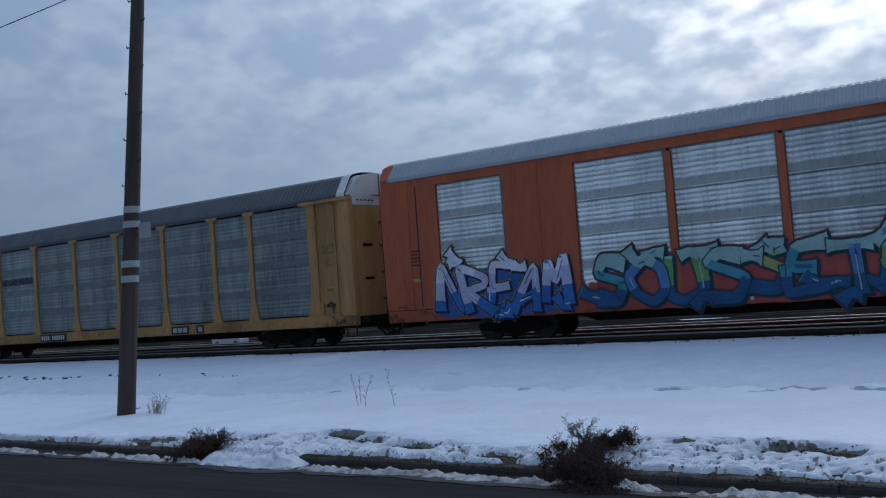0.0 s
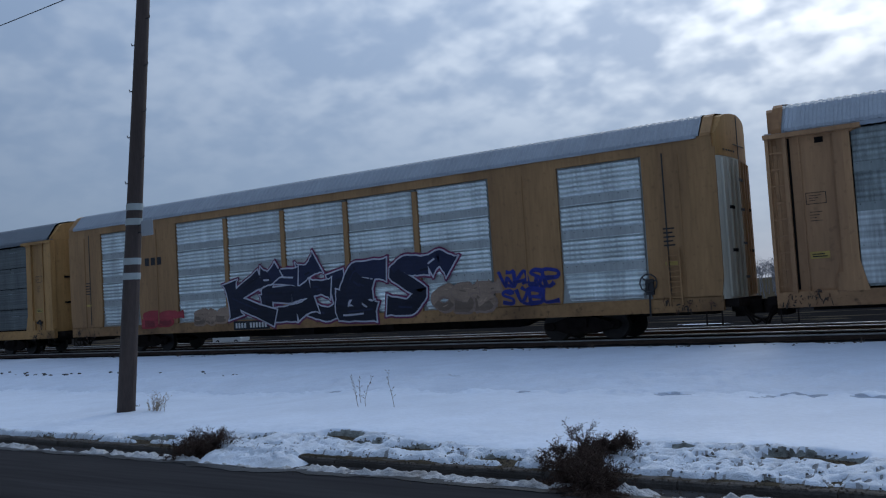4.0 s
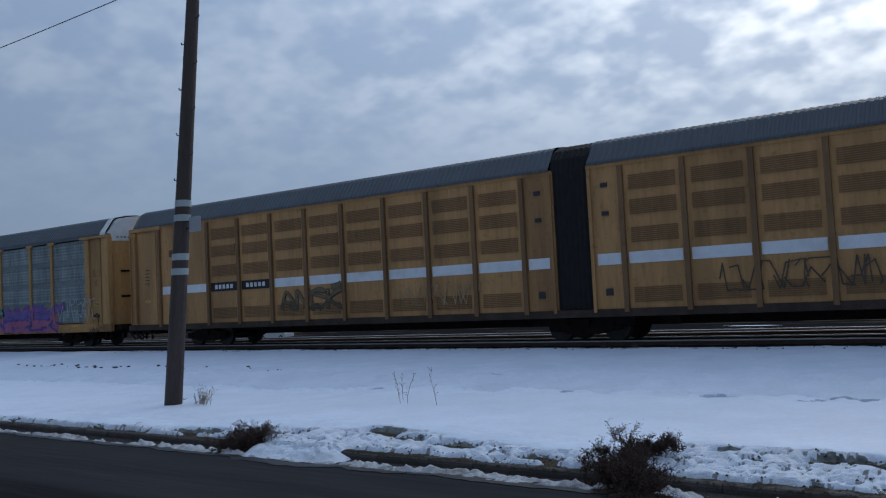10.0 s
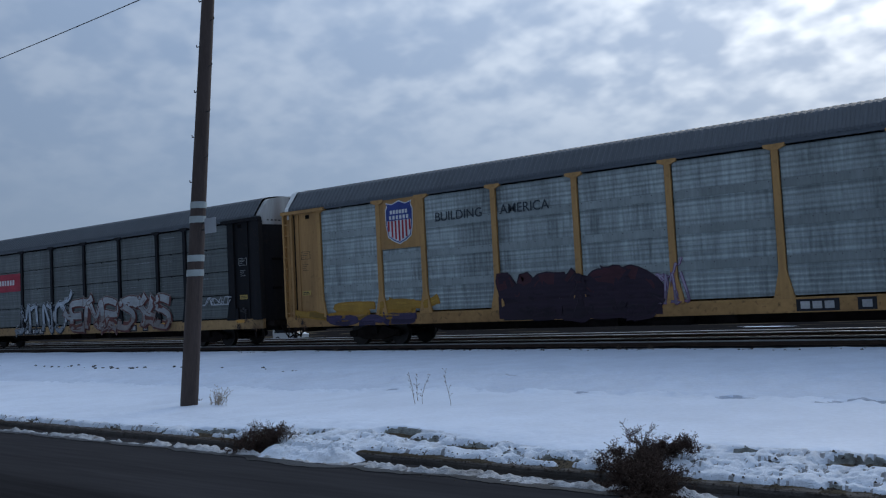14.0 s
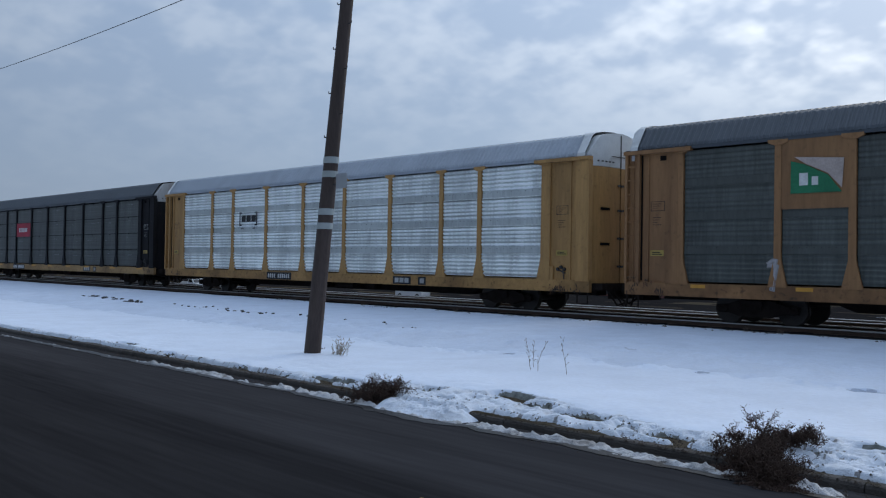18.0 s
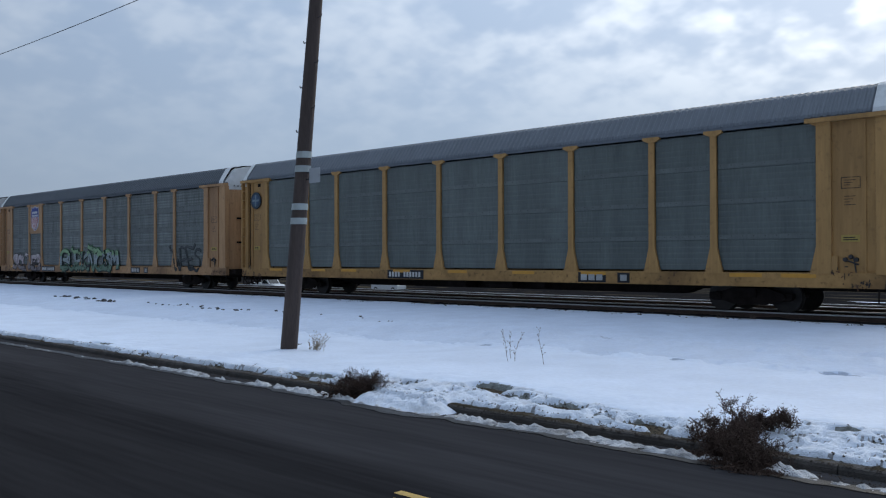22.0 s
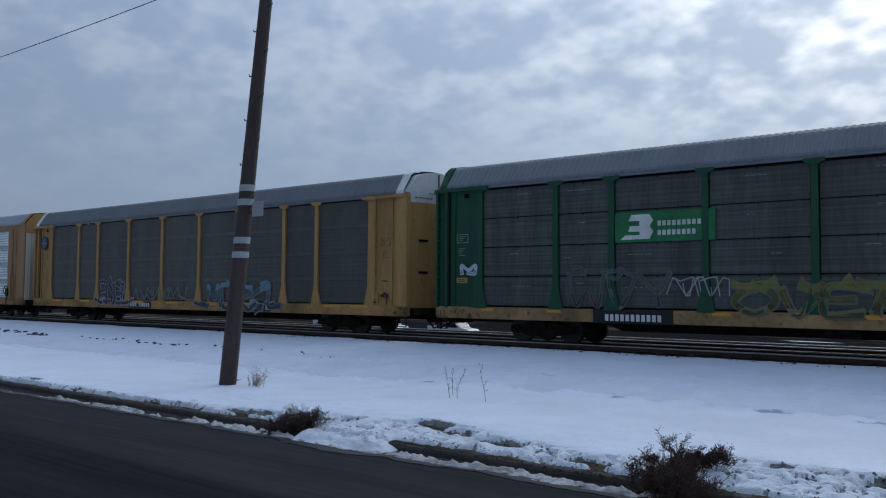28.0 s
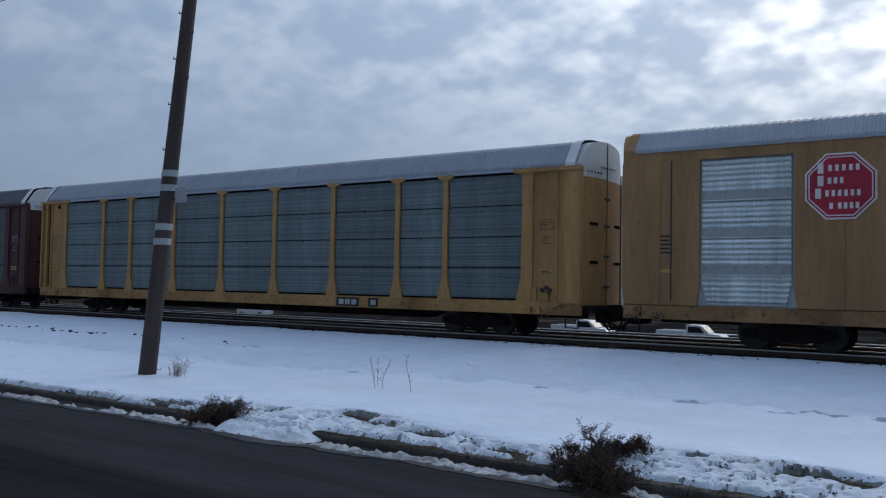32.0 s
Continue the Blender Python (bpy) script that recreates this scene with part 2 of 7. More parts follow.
STEEL_DARK = mat("dark_steel", (0.035, 0.033, 0.034), 0.6, 0.3, vary=0.3, scale=6)
UNDER = mat("underframe_grime", (0.026, 0.021, 0.019), 0.85, vary=0.4, scale=5, bump=0.4, spec=0.1)
GRIMY_SILL = mat("grimy_brown_sill", (0.060, 0.043, 0.034), 0.8, vary=0.4, scale=2.5, bump=0.3, dirt=0.6, dirtcol=(0.022, 0.018, 0.016), spec=0.2)
WHEEL = mat("wheel_steel", (0.04, 0.035, 0.032), 0.55, 0.5, vary=0.3, scale=6)
# tyre and seal rubber; its black also paints shade in slat and post gaps
RUBBER_GAP_BLACK = mat("rubber", (0.012, 0.011, 0.011), 0.8, vary=0.2, scale=6, spec=0.1)
BELLOWS = mat("bellows_rubber", (0.018, 0.017, 0.017), 0.75, vary=0.3, scale=4, spec=0.2)
TWIG = mat("dry_twig", (0.055, 0.031, 0.022), 0.9, vary=0.4, scale=12, rand=0.0)
WET = mat("wet_asphalt", (0.014, 0.014, 0.015), 0.45, vary=0.4, scale=4, bump=0.3, spec=0.2)
PALE_WEED = mat("bleached_weed", (0.30, 0.24, 0.18), 0.9, vary=0.3, scale=12)
WEED = mat("dead_weed", (0.12, 0.09, 0.07), 0.9, vary=0.3, scale=12)
LITTER = mat("leaf_litter", (0.045, 0.033, 0.025), 0.9, vary=0.6, scale=14, bump=0.5)
# darker grey for the deepest pits of the crust
PIT_SNOW = mat("dirty_slush", (0.30, 0.31, 0.33), 0.6, vary=0.4, scale=9, bump=0.8, dirt=0.6, dirtcol=(0.12, 0.11, 0.10))
TURF = mat("thawed_turf", (0.23, 0.245, 0.235), 0.95, vary=0.6, scale=11, bump=1.0, dirt=0.8, dirtcol=(0.075, 0.07, 0.06))
GRASS = mat("matted_grass", (0.095, 0.078, 0.055), 0.9, vary=0.45, scale=6, bump=0.8, spec=0.1)
STONE = mat("dark_stone", (0.05, 0.048, 0.05), 0.85, vary=0.4, scale=6, rand=0.3)
WIRE = mat("wire", (0.02, 0.02, 0.022), 0.6)
WHITE = mat("white_paint", (0.62, 0.64, 0.64), 0.5, vary=0.12, scale=3, dirt=0.35, dirtcol=(0.25, 0.23, 0.2))
RUSTY_WHITE = mat("rusty_white_paint", (0.42, 0.42, 0.41), 0.6, vary=0.2, scale=2, dirt=0.8, dirtcol=(0.12, 0.075, 0.05), streak=True)
BLACK = mat("black_paint", (0.012, 0.012, 0.015), 0.5, vary=0.3, scale=4, spec=0.3)
CREAM = mat("cream_paint", (0.50, 0.48, 0.40), 0.55, vary=0.2, scale=2, dirt=0.6, dirtcol=(0.20, 0.15, 0.09), streak=True)
YELLOW_TAPE = mat("yellow_reflector", (0.55, 0.26, 0.03), 0.5, vary=0.15, scale=8)
CAR_WHITE = mat("car_white", (0.70, 0.72, 0.74), 0.25, vary=0.05, scale=3)
GLASS = mat("dark_glass", (0.02, 0.025, 0.03), 0.08, vary=0.1, scale=3)
# bark paled and blued: distance haze is mixed into the colour
FAR_TREE = mat("hazed_tree_bark", (0.24, 0.24, 0.27), 0.9, vary=0.3, scale=0.5)
BRICKRED = mat("shed_red", (0.17, 0.07, 0.06), 0.8, vary=0.2, scale=0.6)


COATS = {}


def body_paint(name, color, dirt=0.45, spec=0.3):
    COATS[name] = color
    return mat(name, color, 0.65, vary=0.27, scale=1.3, bump=0.06, dirt=dirt, dirtcol=(color[0] * 0.35, color[1] * 0.33, color[2] * 0.4), streak=True, spec=spec, specks=0.28)


YEL = body_paint("ochre_paint", (0.40, 0.222, 0.080), 0.6)
YEL2 = body_paint("tan_ochre_paint", (0.40, 0.225, 0.11), 0.6)
BRN = body_paint("brown_ochre_paint", (0.325, 0.182, 0.078), 0.5)
ORG = body_paint("dull_orange_paint", (0.295, 0.152, 0.066), 0.6)
RED = body_paint("rust_orange_paint", (0.40, 0.10, 0.045), 0.3)
GRN = body_paint("green_paint", (0.018, 0.078, 0.042), spec=0.2)
BLK = body_paint("black_body_paint", (0.012, 0.012, 0.014), spec=0.12)
MAR = body_paint("dark_red_paint", (0.075, 0.028, 0.026))


def sill_paint(body):
    """The same coat low down: rusted, oiled and splashed."""
    c = COATS[body.name]
    return mat(body.name + "_on_sill", tuple(v * 0.92 for v in c), 0.7, vary=0.3, scale=1.6, bump=0.15, dirt=0.8, dirtcol=(c[0] * 0.28, c[1] * 0.26, c[2] * 0.3), spec=0.3, specks=0.7, streak=(0.5, 1.0, 0.5))


SILLY = sill_paint(body_paint("weathered_sill_paint", (0.37, 0.23, 0.10), 0.85))


def sheet_metal(name, color, metal=0.35, rough=0.5, vary=0.12, dirt=0.3, lines=0.0, scale=1.7, amp=0.13):
    return mat(name, color, rough, metal, vary=vary, scale=scale, bump=0.05, dirt=dirt, dirtcol=(color[0] * 0.55, color[1] * 0.56, color[2] * 0.56), streak=True, rand=0.15, spec=0.4, lines=lines, amp=amp)


# the high amp paints stronger light and dark onto the ribs
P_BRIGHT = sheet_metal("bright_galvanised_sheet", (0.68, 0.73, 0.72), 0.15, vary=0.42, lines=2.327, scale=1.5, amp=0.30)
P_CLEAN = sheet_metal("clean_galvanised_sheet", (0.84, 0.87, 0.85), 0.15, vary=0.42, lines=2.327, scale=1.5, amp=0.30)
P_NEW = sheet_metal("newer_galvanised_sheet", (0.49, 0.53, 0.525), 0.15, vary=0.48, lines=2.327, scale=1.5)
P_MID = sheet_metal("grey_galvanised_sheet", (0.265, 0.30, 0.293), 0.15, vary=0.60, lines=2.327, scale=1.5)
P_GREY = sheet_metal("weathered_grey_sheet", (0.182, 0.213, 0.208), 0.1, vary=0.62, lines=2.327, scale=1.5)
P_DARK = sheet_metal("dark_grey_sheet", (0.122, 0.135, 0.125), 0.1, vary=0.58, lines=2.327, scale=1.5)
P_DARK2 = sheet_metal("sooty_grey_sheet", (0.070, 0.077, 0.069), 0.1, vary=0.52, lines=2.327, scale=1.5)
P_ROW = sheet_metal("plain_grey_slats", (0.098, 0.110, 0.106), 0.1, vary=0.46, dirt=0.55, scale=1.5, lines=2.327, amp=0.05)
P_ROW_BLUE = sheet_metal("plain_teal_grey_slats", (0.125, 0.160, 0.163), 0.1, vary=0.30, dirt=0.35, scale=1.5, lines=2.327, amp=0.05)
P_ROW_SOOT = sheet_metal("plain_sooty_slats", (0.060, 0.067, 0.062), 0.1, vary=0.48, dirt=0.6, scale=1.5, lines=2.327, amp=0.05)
P_PLAIN = sheet_metal("plain_dark_sheet", (0.098, 0.113, 0.105), 0.1, vary=0.30, dirt=0.5, scale=1.9)
P_PLAIN_SOOT = sheet_metal("plain_sooty_sheet", (0.066, 0.066, 0.056), 0.1, vary=0.34, dirt=0.55, scale=1.9)
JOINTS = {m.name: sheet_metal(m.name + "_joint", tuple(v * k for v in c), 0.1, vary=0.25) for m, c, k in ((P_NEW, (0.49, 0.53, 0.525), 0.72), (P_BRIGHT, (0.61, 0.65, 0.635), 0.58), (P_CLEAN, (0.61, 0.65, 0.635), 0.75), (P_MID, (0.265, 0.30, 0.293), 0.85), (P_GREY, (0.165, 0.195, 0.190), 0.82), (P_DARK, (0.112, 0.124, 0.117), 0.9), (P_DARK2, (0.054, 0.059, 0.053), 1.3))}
PALE_JOINTS = {m.name: sheet_metal(m.name + "_pale_joint", c, 0.1, vary=0.25) for m, c in ((P_PLAIN, (0.118, 0.132, 0.124)), (P_PLAIN_SOOT, (0.080, 0.087, 0.081)), (P_GREY, (0.165, 0.185, 0.175)), (P_DARK, (0.165, 0.183, 0.170)), (P_DARK2, (0.075, 0.082, 0.076)))}
R_LIGHT = sheet_metal("light_roof_sheet", (0.315, 0.352, 0.398), 0.3)
R_DARK = sheet_metal("dark_roof_sheet", (0.074, 0.086, 0.100), 0.2)
R_MID = sheet_metal("grey_roof_sheet", (0.145, 0.165, 0.188), 0.2)


def paint(rgb):
    """Flat spray paint over ribbed sheet."""
    key = "spray_%02d_%02d_%02d" % tuple(int(c * 99) for c in rgb)
    return mat(key, rgb, 0.6, vary=0.25, scale=2.2, bump=0.22, ribs=2.33, dirt=0.35, dirtcol=tuple(c * 0.5 for c in rgb), spec=0.3)


# ---- mesh building ----
class Build:
    """Collects corners and faces of one mesh."""

    def __init__(self):
        self.v, self.f, self.m = [], [], []

    def quad(self, a, b, c, d, k=0):
        i = len(self.v)
        self.v += [a, b, c, d]
        self.f.append((i, i + 1, i + 2, i + 3))
        self.m.append(k)

    def box(self, x0, x1, y0, y1, z0, z1, k=0):
        i = len(self.v)
        self.v += [(x0, y0, z0), (x1, y0, z0), (x1, y1, z0), (x0, y1, z0), (x0, y0, z1), (x1, y0, z1), (x1, y1, z1), (x0, y1, z1)]
        for f in ((0, 3, 2, 1), (4, 5, 6, 7), (0, 1, 5, 4), (1, 2, 6, 5), (2, 3, 7, 6), (3, 0, 4, 7)):
            self.f.append(tuple(i + j for j in f))
            self.m.append(k)
        return self

    def prism(self, pts, y0, y1, k=0, axis="y"):
        """A polygon (u, z) drawn out along y, or (y, z) along x."""
        n, i = len(pts), len(self.v)
        for w in (y0, y1):
            for u, z in pts:
                self.v.append((u, w, z) if axis == "y" else (w, u, z))
        self.f.append(tuple(i + j for j in range(n)))
        self.f.append(tuple(i + n + j for j in reversed(range(n))))
        self.m += [k, k]
        for j in range(n):
            a, b = i + j, i + (j + 1) % n
            self.f.append((a, a + n, b + n, b))
            self.m.append(k)
        return self

    def tube(self, p, q, r0, r1=None, n=6, k=0, caps=True):
        p, q = Vector(p), Vector(q)
        r1 = r0 if r1 is None else r1
        w = (q - p).normalized()
        a = w.orthogonal().normalized()
        b = w.cross(a)
        i = len(self.v)
        for c, r in ((p, r0), (q, r1)):
            for j in range(n):
                t = 2 * math.pi * j / n
                self.v.append(tuple(c + a * (r * math.cos(t)) + b * (r * math.sin(t))))
        for j in range(n):
            self.f.append((i + j, i + (j + 1) % n, i + n + (j + 1) % n, i + n + j))
            self.m.append(k)
        if caps:
            self.f.append(tuple(i + j for j in reversed(range(n))))
            self.f.append(tuple(i + n + j for j in range(n)))
            self.m += [k, k]
        return self

    def grid(self, rows, k=0):
        """Rows of points joined to a sheet."""
        i, n = len(self.v), len(rows[0])
        for r in rows:
            self.v += r
        for a in range(len(rows) - 1):
            for b in range(n - 1):
                self.f.append((i + a * n + b, i + a * n + b + 1, i + (a + 1) * n + b + 1, i + (a + 1) * n + b))
                self.m.append(k)
        return self

    def mesh(self, name, mats, smooth=False):
        me = bpy.data.meshes.new(name)
        me.from_pydata(self.v, [], self.f)
        for ma in mats if isinstance(mats, (list, tuple)) else [mats]:
            me.materials.append(ma)
        me.polygons.foreach_set("material_index", self.m)
        if smooth:
            me.polygons.foreach_set("use_smooth", [True] * len(self.f))
        me.update()
        return me


def part(name, build, material, parent, label="", at=(0, 0, 0), smooth=False):
    data = build.mesh(name, material, smooth) if isinstance(build, Build) else build
    ob = new(name, data)
    ob.parent = parent
    ob.location = at
    if label:
        tagged(ob, label)
    return ob


def thing(name, build, material, label, category, group="", kind="", at=(0, 0, 0), smooth=False):
    ob = new(name, build.mesh(name, material, smooth) if build else None)
    ob.location = at
    return tagged(ob, label, category, group, kind)


# ---- ground, road, kerb, snow ----
def nz(x, y, s, seed=0.0):
    return noise.noise(Vector((x * s, y * s, seed)))


def smooth_step(a, b, t):
    t = min(1.0, max(0.0, (t - a) / (b - a)))
    return t * t * (3 - 2 * t)


KERB_Y = 8.70


def soil_z(x, y):
    if y < KERB_Y + 0.02:
        return -0.06
    if y > 26.4:
        return 0.42 - 3.38 * smooth_step(25, 72, y) + 0.05 * nz(x * 0.3, y, 0.3)
    z = 0.09 + (0.08 - 0.11 * smooth_step(-10.5, -13.5, x) * (1 - smooth_step(13.5, 17.0, y))) * smooth_step(8.8, 10.3, y) + 0.10 * smooth_step(13.6, 15.4, y) + 0.10 * smooth_step(16.0, 21.5, y)
    return z + 0.02 * nz(x, y, 0.5) + 0.015 * nz(x, y, 4.0, 9.0)


CREST = ((-60, 9.0), (-14.0, 8.98), (-11.4, 9.15), (-9.3, 9.55), (-8.0, 9.85), (-6.5, 9.5), (-5.4, 9.3), (-3.6, 9.95), (-2.2, 10.0), (-1.2, 9.7), (60, 9.6))


def crest(x):
    """Where the smooth field breaks off above the kerb."""
    y = 9.6
    for (x0, y0), (x1, y1) in zip(CREST, CREST[1:]):
        if x <= x1:
            y = y0 + (y1 - y0) * smooth_step(x0, x1, x)
            break
    return y + 0.07 * nz(x, 0, 1.4, 61.0) + 0.05 * nz(x, 0, 4.1, 62.0) + 0.03 * nz(x, 0, 11.0, 60.0)


# slumped hollows along the crest, thin cracks in the field: x, upper edge, half width, reach
SLUMPS = ((-19.4, 9.25, 0.5, 0.2), (-17.0, 9.05, 0.3, 0.15), (-14.15, 8.98, 0.32, 0.16), (-13.35, 9.27, 0.10, 0.08), (-12.75, 8.98, 0.20, 0.14), (-11.85, 9.13, 0.42, 0.22), (-11.25, 9.22, 0.30, 0.20), (-9.55, 9.52, 0.26, 0.24), (-8.95, 9.12, 0.22, 0.12),
          (-8.25, 9.88, 0.42, 0.34), (-7.55, 9.58, 0.30, 0.20), (-6.75, 9.46, 0.46, 0.26), (-5.9, 9.22, 0.2, 0.12), (-5.28, 9.22, 0.36, 0.24), (-3.32, 9.95, 0.20, 0.22), (-2.95, 9.62, 0.14, 0.10), (-1.95, 9.92, 0.58, 0.30), (-0.7, 9.72, 0.4, 0.2), (-2.17, 8.98, 0.10, 0.09), (-1.78, 9.2, 0.09, 0.07), (-3.9, 9.5, 0.3, 0.15))
CRACKS = ((-4.78, 13.97, 0.34, 0.08), (-3.44, 13.8, 0.16, 0.07), (-2.94, 14.08, 0.50, 0.11), (-1.87, 13.9, 0.28, 0.08), (-0.5, 14.0, 0.3, 0.08), (-10.33, 16.2, 0.25, 0.10), (-11.9, 13.95, 0.2, 0.06), (-7.6, 14.1, 0.16, 0.06))


def hollow(x, y, table, sharp):
    """Depth share of the hollow over (x, y): steep at its upper edge, running out below."""
    best = 0.0
    for sx, sy, w, reach in table:
        u = (x - sx) / w
        if abs(u) > 1 or abs(y - sy) > 0.75:
            continue
        top = sy + 0.10 * w * math.cos(1.5 * u) + 0.05 * nz(x, sy, 5.0, 91.0) * sharp
        if y > top:
            continue
        best = max(best, (1 - u * u) ** 0.5 * smooth_step(0, 0.16 if sharp > 0.9 else 0.05, top - y) * (1 - smooth_step(reach * 0.6, reach * 1.5, top - y)))
    return best


def spill(x):
    """Share of snow that has slid over the kerb to the road."""
    return max(smooth_step(-9.95, -9.55, x) * (1 - smooth_step(-8.25, -7.75, x + 0.15 * nz(x, 0, 3.0, 15.0))), 0.0)


def pits(x, y):
    """Sharp little melt pits in the crust."""
    f = noise.voronoi(Vector((x * 14.0 + 0.8 * nz(x, y, 6.0, 3.0), y * 9.5, 3.0)))[0][0]
    return (1 - smooth_step(0.24, 0.50, f)) * smooth_step(-0.45, 0.0, nz(x, y, 1.9, 66.0))


def snow_z(x, y):
    """Top of the snow: a trodden, pitted slope above the kerb, a smooth field behind it, a rise to the track."""
    if 22.05 < y < 26.5:
        return 0.22
    if y > 26:
        return soil_z(x, y) - 0.17 + 0.22 * nz(x * 0.07, y, 0.22, 71.0) + 0.10 * nz(x * 0.12, y, 0.7, 72.0)
    c = crest(x)
    d = y - KERB_Y
    if y < c:
        u = max(0.0, d) / (c - KERB_Y)
        left = smooth_step(-10.5, -12.5, x)
        dent = pits(x, y)
        big = noise.voronoi(Vector((x * 3.1, y * 2.6, 7.0)))[0][0]
        lump = 0.036 * nz(x, y, 2.2, 64.0) + 0.018 * nz(x, y, 5.5, 65.0) + 0.012 * nz(x, y, 15.0, 67.0) + 0.007 * nz(x, y, 34.0, 68.0)
        thick = 0.050 + 0.045 * u + lump * (1 - 0.4 * left) - (0.055 - 0.025 * left) * dent - 0.05 * (1 - smooth_step(0.15, 0.4, big)) * (1 - left)
        base = soil_z(x, max(y, KERB_Y + 0.03))
        bare = 0.15 + 0.09 * nz(x, 0, 1.1, 4.0) + 0.06 * nz(x, 0, 4.0, 4.5) + 0.03 * nz(x, 0, 13.0, 4.6)
        s = spill(x)
        keep = max(s, smooth_step(bare - 0.03, bare + 0.06, d))
        thick = -0.05 + (thick + 0.05) * keep
        if d < 0.02:
            out = smooth_step(-0.46 - 0.06 * nz(x, 0, 6.0, 17.0), -0.08, d)
            return -0.03 + s * (0.13 * out + (1.6 * lump - 0.05 * dent) * out + 0.02)
    else:
        base = soil_z(x, y)
        e = y - c
        thick = 0.098 + 0.010 * nz(x, y, 0.9, 2.0) + 0.005 * nz(x, y, 3.2, 2.0) - 0.022 * math.exp(-e / 0.08) + 0.010 * math.exp(-e / 0.5) * nz(x, y, 5.0, 12.0)
    thick -= 0.15 * hollow(x, y, SLUMPS, 1.0)
    if y > 12:
        thick -= 0.055 * hollow(x, y, CRACKS, 0.6)
        lip = math.exp(-((y - 14.05 - 0.25 * nz(x, 0, 0.6, 8.0)) / 0.25) ** 2)
        thick += lip * (0.06 * nz(x, y, 0.8, 31.0) + 0.06 * nz(x, y, 2.6, 33.0) + 0.03 * nz(x, y, 7.0, 34.0))
        rough = math.exp(-((y - 15.9) / 1.3) ** 2)
        thick += rough * (0.07 * nz(x, y, 1.8, 35.0) + 0.05 * nz(x, y, 4.5, 36.0))
        thick += 0.01 * smooth_step(17, 19, y) * nz(x * 0.3, y, 1.6, 37.0)
    return base + thick


def spans(*runs):
    out = []
    for a, b, s in runs:
        n = max(1, round((b - a) / s))
        out += [a + (b - a) * i / n for i in range(n)]
    return out + [runs[-1][1]]


gx = spans((-2500, -300, 400), (-300, -60, 20), (-60, -26, 0.8), (-26, -14, 0.07), (-14, 1.5, 0.03), (1.5, 6, 0.2), (6, 40, 2.0), (40, 300, 20), (300, 2500, 400))
gy = spans((8.18, 10.15, 0.024), (10.15, 13.4, 0.18), (13.4, 14.4, 0.035), (14.4, 17.0, 0.09), (17.0, 22.0, 0.4), (22.0, 28, 0.4), (28, 40, 1.0), (40, 70, 3.0), (70, 150, 1.2), (150, 200, 10), (200, 3000, 400))
soil = Build().grid([[(x, y, soil_z(x, y)) for x in spans((-2500, -100, 400), (-100, -20, 1.5), (-20, 4, 0.12), (4, 40, 1.5), (40, 2500, 400))] for y in spans((-2500, -10, 300), (-10, 8.6, 2), (8.6, 8.74, 0.035), (8.74, 12, 0.12), (12, 40, 0.5), (40, 110, 3), (110, 3000, 300))])
thing("ground", soil, GRASS, "frozen soil and matted dead grass", "ground", kind="structure", smooth=True)
cover = Build().grid([[(x, y, snow_z(x, y)) for x in gx] for y in gy])
n = len(gx) - 1


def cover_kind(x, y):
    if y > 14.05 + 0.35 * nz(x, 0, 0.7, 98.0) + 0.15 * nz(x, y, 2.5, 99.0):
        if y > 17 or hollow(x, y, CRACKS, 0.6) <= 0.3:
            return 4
    # crack faces take the colour with shade painted in
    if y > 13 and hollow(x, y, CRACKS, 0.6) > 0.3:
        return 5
    if (y < 10.4 and hollow(x, y, SLUMPS, 1.0) > max(0.15, 0.34 + 0.5 * nz(x, y, 2.2, 95.0) + 0.25 * nz(x, y, 5.0, 96.0))):
        return 2
    if KERB_Y < y < crest(x) - 0.03 and pits(x, y) > 0.74 + 0.35 * nz(x, y, 3.0, 97.0):
        return 3
    return 1 if y < 10.3 and y < crest(x) + 0.02 else 0


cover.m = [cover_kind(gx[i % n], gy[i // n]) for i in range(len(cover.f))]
thing("snow_cover", cover, [SNOW, CRUST, TURF, PIT_SNOW, UPPER_FIELD, CRACK_SHADE], "old white snow lying over the verge and field", "snow", kind="structure", smooth=True)

road = Build().grid([[(x, y, 0.02 * (1 - ((y - 2.5) / 6) ** 2) - 0.0 if abs(y - 2.5) < 6 else 0.0) for x in spans((-2500, -100, 600), (-100, 60, 4), (60, 2500, 600))] for y in spans((-3.2, 8.8, 0.8),)])
ROAD = thing("road", road, ASPHALT, "dark worn asphalt road, dry and patched", "road", kind="structure", smooth=True)
yard = Build().grid([[(x, y, -0.01) for x in (-2500, -60, 60, 2500)] for y in (-2500, -60, -3.2)])
thing("pavement", yard, SNOW, "snow-covered ground across the road", "ground", kind="structure")
for y in (5.17, 5.37):
    b = Build()
    for i in range(60):
        x0 = -5.63 + (0.12 if y < 5.2 else 0) + i * 1.0
        z0 = 0.02 * (1 - ((y - 2.5) / 6) ** 2) + 0.004
        w = [0.05 + 0.008 * nz(x0 + k, y, 3) for k in (0, 1)]
        b.quad((x0, y - w[0], z0), (x0 + 1.0, y - w[1], z0), (x0 + 1.0, y + w[1], z0), (x0, y + w[0], z0))
    part("centre_line", b, LINE_PAINT, ROAD, "worn yellow centre line")

